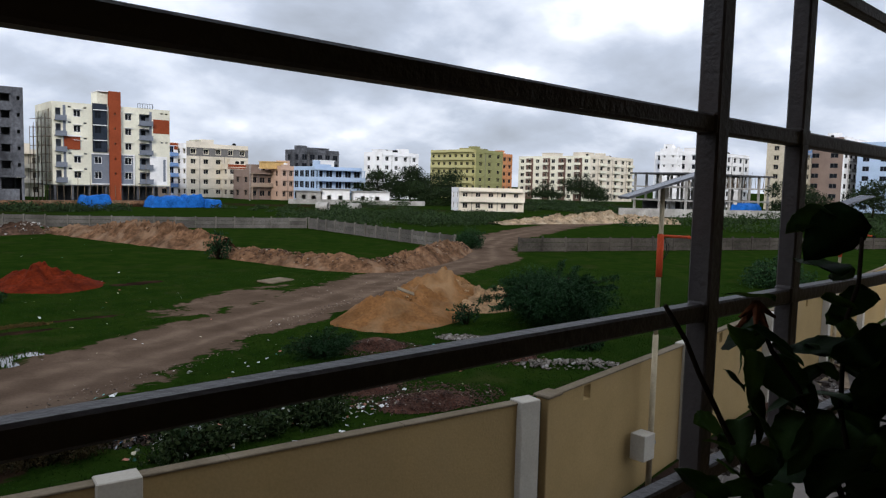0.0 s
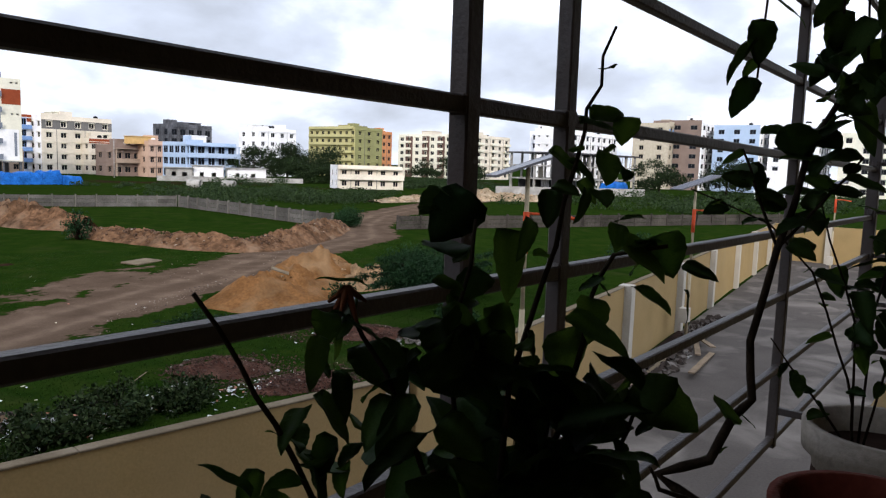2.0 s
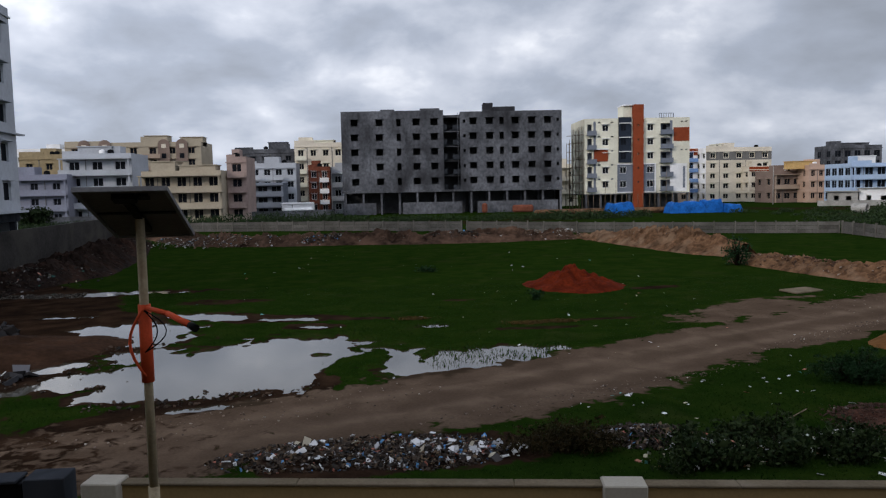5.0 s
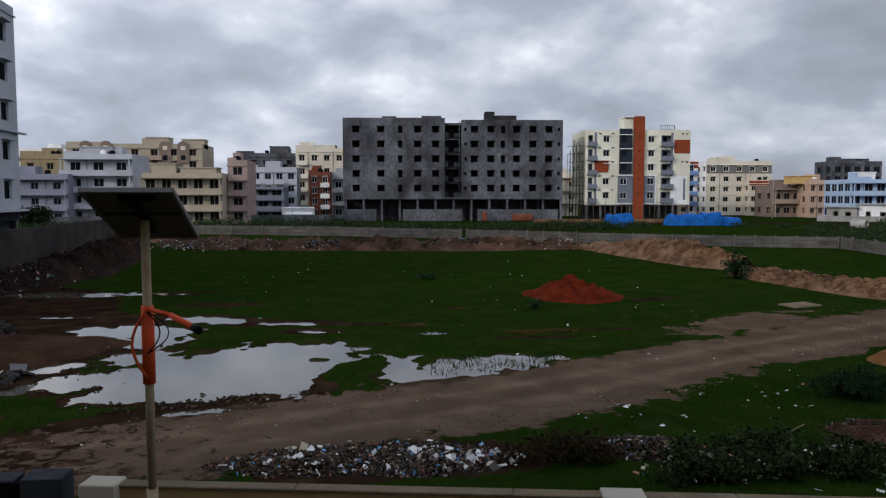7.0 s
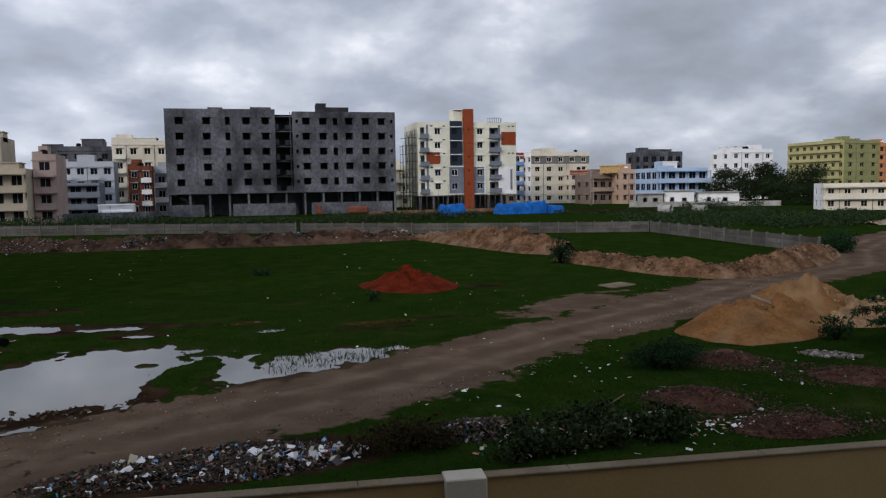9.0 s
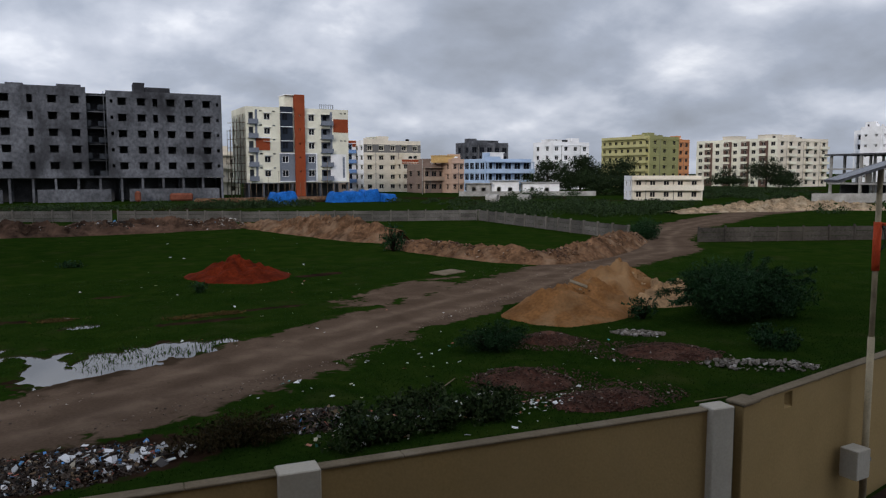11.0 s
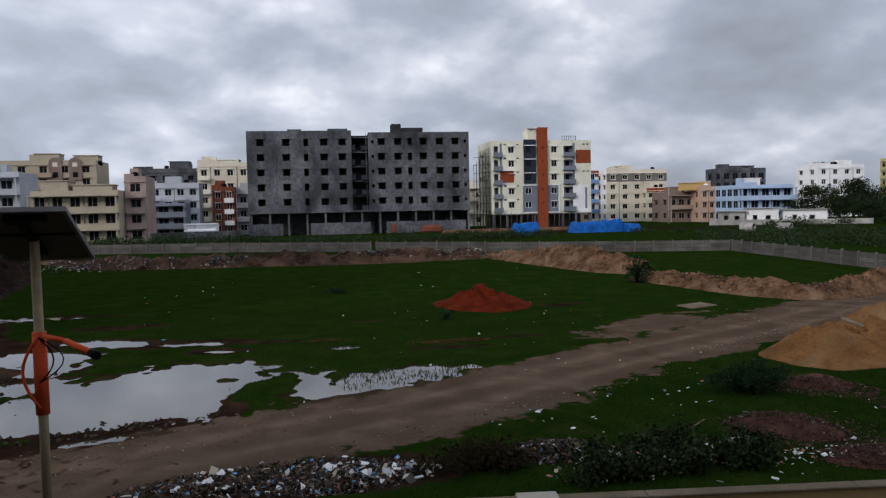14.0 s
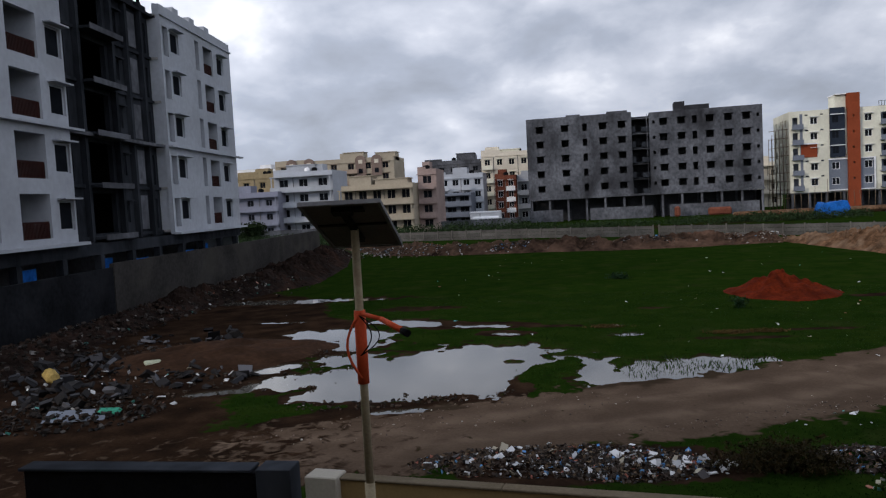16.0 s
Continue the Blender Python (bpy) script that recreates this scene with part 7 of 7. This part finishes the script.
block("brown_house", "low brown house beyond the flats", 70, 195, 14, 8, 6, wall=TAN, storeys=2, cols=4)
block("yellow_house", "yellow house beyond the lavender one", -75, 165, 12, 8, 14, wall=mat("mustard_paint", (0.30, 0.235, 0.14), 0.8, var=0.1), storeys=4, cols=3)
block("white_house", "white house far behind the flats", -88, 190, 16, 10, 16.5, wall=WHITE, storeys=5, cols=4)
wall_run("wall_yard", "low grey yard wall along the far road", (-62, 126), (-8, 140), 1.7, 0.2, CONCRETE)
tagged(part("parked_van", boxes((0, 5.2, 0, 2, 0.5, 2.6), bevel=0.25), WHITE, loc=(-17.5, 141, -0.5)), "white van parked by the far road", "van")
block("site_office", "small white cabin by the far road", -18.5, 146.5, 6, 3, 3.0, wall=WHITE, storeys=1, cols=3, win=(0.9, 0.8), shade=0, parapet=0.1, clutter=False)


# ---- potted plants on the ledge ----
def leaf_mesh(w, l, curl):
    bm = bmesh.new()
    n = 10
    rows = []
    for i in range(n + 1):
        t = i / n
        hw = w * 0.5 * math.sin(math.pi * t ** 0.7) ** 0.6 * (1.0 if i % 2 else 0.93) if 0 < i < n else 0.001
        z = -curl * l * t * t + 0.03 * l * math.sin(t * 9)
        rows.append([bm.verts.new((-hw, l * t, z + 0.18 * hw)), bm.verts.new((0, l * t, z)), bm.verts.new((hw, l * t, z + 0.18 * hw))])
    for a, b in zip(rows[:-1], rows[1:]):
        for k in range(2):
            f = bm.faces.new((a[k], a[k + 1], b[k + 1], b[k]))
            f.smooth = True
    ext = bmesh.ops.solidify(bm, geom=list(bm.faces), thickness=0.0006)
    return mesh_of(bm, "leaf", POTLEAF)


LEAVES = [leaf_mesh(0.085, 0.105, 0.25), leaf_mesh(0.06, 0.085, 0.4), leaf_mesh(0.05, 0.10, 0.6), leaf_mesh(0.035, 0.055, 0.2)]


def stem_part(parent, pts, r0, r1, m=STEM):
    bm = bmesh.new()
    P = [Vector(p) for p in pts]
    Q = []
    for i in range(len(P) - 1):
        for t in (0, 0.5):
            Q.append(P[i].lerp(P[i + 1], t) + (Vector((random.uniform(-1, 1), random.uniform(-1, 1), 0)) * 0.004 if t else Vector()))
    Q.append(P[-1])
    n = len(Q) - 1
    sweep(bm, Q, [r0 + (r1 - r0) * i / n for i in range(n + 1)])
    return part("stem", bm, m, parent)


def put_leaf(parent, p, kind, scale, rnd, out=None):
    d = Vector((rnd.gauss(0, 1), rnd.gauss(0, 1), rnd.gauss(0.1, 0.6)))
    if out is not None:
        d += out * 1.2
    d.normalize()
    q = d.to_track_quat("Y", "Z").to_matrix().to_4x4()
    part("leaf", LEAVES[kind], None, parent, loc=Matrix.Translation(p) @ q @ pose(0, 0, 0, 0, rnd.uniform(-50, 50), 0) @ Matrix.Diagonal((scale, scale, scale, 1)))


def pot(name, label, x, y, z, r, h, m, stems, leaves, seed, loose=0, spread=(0.12, 0.12, 0.15), centre=None, size=1.0):
    b = thing(name, (x, y, z), label, "potted plant", "plants on the ledge")
    bm = bmesh.new()
    prof = [(r * 0.62, 0), (r * 0.66, 0.01), (r * 0.93, h * 0.78), (r * 1.04, h * 0.8), (r * 1.06, h), (r * 0.94, h), (r * 0.9, h * 0.8), (r * 0.6, h * 0.6)]
    n = 28
    rings = [[bm.verts.new((rr * math.cos(k * 2 * math.pi / n), rr * math.sin(k * 2 * math.pi / n), zz)) for k in range(n)] for rr, zz in prof]
    for a, c in zip(rings[:-1], rings[1:]):
        for k in range(n):
            bm.faces.new((a[k], a[(k + 1) % n], c[(k + 1) % n], c[k])).smooth = True
    bm.faces.new(rings[0][::-1])
    part("pot", bm, m, b)
    bm = bmesh.new()
    tube(bm, (0, 0, h * 0.55), (0, 0, h * 0.82), r * 0.9, r * 0.88, 20)
    part("soil", bm, DARKSOIL, b)
    rnd = random.Random(seed)
    o = Vector((x, y, z))
    for pts, r0, r1, nl, kinds in stems:
        P = [Vector(p) - o for p in pts]
        stem_part(b, P, r0 * size, r1 * size)
        for i in range(nl):
            t = rnd.uniform(0.25, 1.0) * (len(P) - 1)
            k = min(int(t), len(P) - 2)
            put_leaf(b, P[k].lerp(P[k + 1], t - k), rnd.choice(kinds), rnd.uniform(0.7, 1.25) * size, rnd)
    for i in range(loose):
        c = Vector(centre) - o
        p = c + Vector((rnd.gauss(0, spread[0]), rnd.gauss(0, spread[1]), rnd.gauss(0, spread[2])))
        put_leaf(b, p, rnd.choice((0, 0, 1, 2)), rnd.uniform(0.8, 1.3) * size, rnd)
    for p, count in leaves:
        for i in range(count):
            q = Vector(p) - o + Vector((rnd.gauss(0, 0.035), rnd.gauss(0, 0.03), rnd.gauss(0, 0.045)))
            put_leaf(b, q, rnd.choice((0, 0, 1, 2)), rnd.uniform(0.8, 1.3) * size, rnd)
    return b


# large leaves of the hibiscus: place and size
BIG_LEAVES = [(0.339, -0.216, 5.214, 0.66), (0.385, -0.297, 5.19, 0.62), (0.417, -0.32, 5.192, 0.5), (0.33, -0.209, 5.17, 0.6), (0.342, -0.228, 5.16, 0.62), (0.374, -0.273, 5.125, 0.6), (0.403, -0.309, 5.084, 0.6),
              (0.339, -0.293, 5.261, 0.36), (0.352, -0.32, 5.266, 0.3), (0.331, -0.276, 5.244, 0.36), (0.347, -0.307, 5.245, 0.34), (0.229, -0.19, 5.143, 0.5), (0.253, -0.197, 5.158, 0.42), (0.202, -0.206, 5.102, 0.5),
              (0.207, -0.221, 5.08, 0.5), (0.185, -0.216, 5.077, 0.42), (0.124, -0.214, 5.063, 0.42), (0.149, -0.219, 5.064, 0.42), (0.259, -0.221, 5.104, 0.6), (0.284, -0.228, 5.124, 0.6), (0.331, -0.237, 5.134, 0.6), (0.342, -0.256, 5.086, 0.6)]
plant = pot("potted_hibiscus", "dark leafy potted hibiscus standing on the ledge", 0.29, -0.31, 4.42, 0.12, 0.26, TERRACOTTA, [
    ([(0.285, -0.31, 4.640), (0.257, -0.301, 4.931), (0.291, -0.27, 5.007), (0.317, -0.264, 5.108), (0.336, -0.273, 5.17), (0.336, -0.286, 5.224), (0.34, -0.296, 5.268), (0.341, -0.305, 5.296), (0.34, -0.313, 5.33)], 0.006, 0.0018, 6, (3,)),
    ([(0.280, -0.31, 4.640), (0.231, -0.293, 4.941), (0.209, -0.239, 5.027), (0.186, -0.224, 5.065), (0.174, -0.208, 5.105), (0.159, -0.197, 5.139), (0.139, -0.186, 5.177)], 0.005, 0.0028, 0, (3,)),
    ([(0.285, -0.30, 4.640), (0.253, -0.295, 4.93), (0.265, -0.246, 5.04), (0.258, -0.222, 5.097), (0.25, -0.198, 5.139), (0.246, -0.188, 5.165)], 0.005, 0.003, 4, (1, 3)),
    ([(0.290, -0.30, 4.640), (0.268, -0.289, 4.919), (0.306, -0.245, 5.018), (0.319, -0.218, 5.092), (0.329, -0.213, 5.148), (0.34, -0.217, 5.209)], 0.005, 0.003, 5, (1, 3)),
    ([(0.300, -0.30, 4.640), (0.288, -0.29, 4.908), (0.353, -0.266, 5.035), (0.38, -0.276, 5.099), (0.394, -0.279, 5.153), (0.395, -0.295, 5.188), (0.409, -0.327, 5.196)], 0.006, 0.003, 5, (1, 3)),
    ([(0.285, -0.32, 4.640), (0.239, -0.304, 4.942), (0.196, -0.242, 5.026), (0.163, -0.222, 5.055), (0.111, -0.208, 5.059)], 0.004, 0.002, 5, (2,)),
    ([(0.300, -0.31, 4.640), (0.307, -0.288, 4.897), (0.378, -0.291, 5.008), (0.406, -0.307, 5.061), (0.417, -0.309, 5.094)], 0.005, 0.003, 6, (0, 1)),
], [((0.302, -0.255, 5.045), 20), ((0.355, -0.285, 5.04), 34), ((0.240, -0.232, 5.025), 14), ((0.275, -0.222, 5.10), 9), ((0.34, -0.265, 5.09), 9), ((0.33, -0.275, 4.965), 40), ((0.26, -0.25, 4.96), 16)], 3, loose=60, spread=(0.06, 0.035, 0.03), size=0.46, centre=(0.310, -0.275, 4.99))
rl = random.Random(12)
for x, y, z, k in BIG_LEAVES:
    put_leaf(plant, Vector((x, y, z)) - Vector((0.29, -0.31, 4.42)) + Vector((0, 0, 0.012)), rl.choice((0, 0, 1)), k * 0.7, rl, Vector((0.3, 0.0, -0.6)))
    for i in range(3):
        put_leaf(plant, Vector((x, y, z)) - Vector((0.29, -0.31, 4.42)) + Vector((rl.gauss(0, 0.014), rl.gauss(0, 0.014), rl.gauss(-0.012, 0.012))), rl.choice((1, 2, 3)), k * rl.uniform(0.5, 0.8), rl, Vector((0.2, 0.0, -0.5)))
fl = Vector((0.246, -0.188, 5.168)) - Vector((0.29, -0.31, 4.42))
bm = bmesh.new()
for i in range(7):
    a = i * 0.9
    tube(bm, fl, fl + Vector((0.012 * math.cos(a), 0.012 * math.sin(a), -0.008 - 0.006 * (i % 3))), 0.003, 0.001, 5)
part("withered_flower", bm, DRYFLOWER, plant, "withered brown flower")

pot("potted_shrub", "potted shrub with a crooked woody stem in a terracotta pot", 1.225, -0.39, 4.42, 0.155, 0.31, TERRACOTTA, [
    ([(1.20, -0.36, 4.65), (1.13, -0.14, 4.70), (1.12, -0.07, 4.735), (1.16, -0.143, 4.767), (1.19, -0.167, 4.84), (1.212, -0.19, 4.87), (1.226, -0.176, 4.966), (1.255, -0.20, 5.125), (1.266, -0.23, 5.27), (1.267, -0.27, 5.364)], 0.017, 0.008, 4, (0, 1)),
    ([(1.13, -0.14, 4.70), (1.05, -0.10, 4.74), (1.03, -0.09, 4.78)], 0.008, 0.004, 0, (1,)),
    ([(1.255, -0.20, 5.125), (1.25, -0.16, 5.22), (1.26, -0.13, 5.29)], 0.005, 0.003, 6, (0, 1)),
    ([(1.255, -0.20, 5.125), (1.27, -0.27, 5.22), (1.29, -0.31, 5.28)], 0.005, 0.003, 7, (0, 1)),
], [((1.268, -0.265, 5.35), 11), ((1.262, -0.20, 5.27), 6)], 4, loose=6, spread=(0.04, 0.05, 0.05), centre=(1.27, -0.26, 5.30), size=0.62)
RX, RY, RZ = -0.28, -0.02, 0.035
pot("potted_rose", "thin-stemmed rose in a pale cement bowl pot", 1.72, -0.345, 4.42, 0.16, 0.30, POTCEMENT, [
    ([(a + RX, b + RY, c + RZ) for a, b, c in q], 0.004, 0.002, n, kinds) for q, n, kinds in (
        ([(1.93, -0.27, 4.64), (1.855, -0.27, 4.76), (1.797, -0.244, 4.879), (1.768, -0.193, 5.029), (1.721, -0.12, 5.118), (1.631, 0.006, 5.181)], 14, (3, 3, 1)),
        ([(1.94, -0.26, 4.64), (1.792, -0.211, 4.777), (1.754, -0.131, 4.891)], 7, (3, 1)),
        ([(1.97, -0.26, 4.64), (1.9, -0.256, 4.915), (1.891, -0.197, 5.082), (1.882, -0.152, 5.227)], 12, (3, 1)),
        ([(1.99, -0.27, 4.64), (1.957, -0.28, 4.939), (1.91, -0.31, 5.093), (1.93, -0.33, 5.25)], 18, (3, 1)),
        ([(1.98, -0.28, 4.64), (2.02, -0.32, 4.9), (2.0, -0.34, 5.1)], 16, (3, 1, 0)))
], [], 5, loose=14, spread=(0.05, 0.05, 0.1), centre=(1.68, -0.36, 4.95), size=0.75)
hb = thing("hanging_creeper", (1.38, -0.12, 6.6), "thin creeper hanging from the balcony ceiling", "creeper")
rnd = random.Random(8)
for x, y, z in ((-0.03, 0.0, 5.42), (0.03, -0.17, 5.38), (-0.02, -0.21, 5.42), (0.06, -0.12, 5.44)):
    stem_part(hb, [(0, -0.1, 0), (x * 0.5, y * 0.6 - 0.03, -0.6), (x, y, z - 6.6)], 0.003, 0.002)
    for i in range(5):
        put_leaf(hb, Vector((x, y, z - 6.6 + i * 0.035)), rnd.choice((1, 2, 3)), 0.9, rnd, Vector((0, 0, -1)))
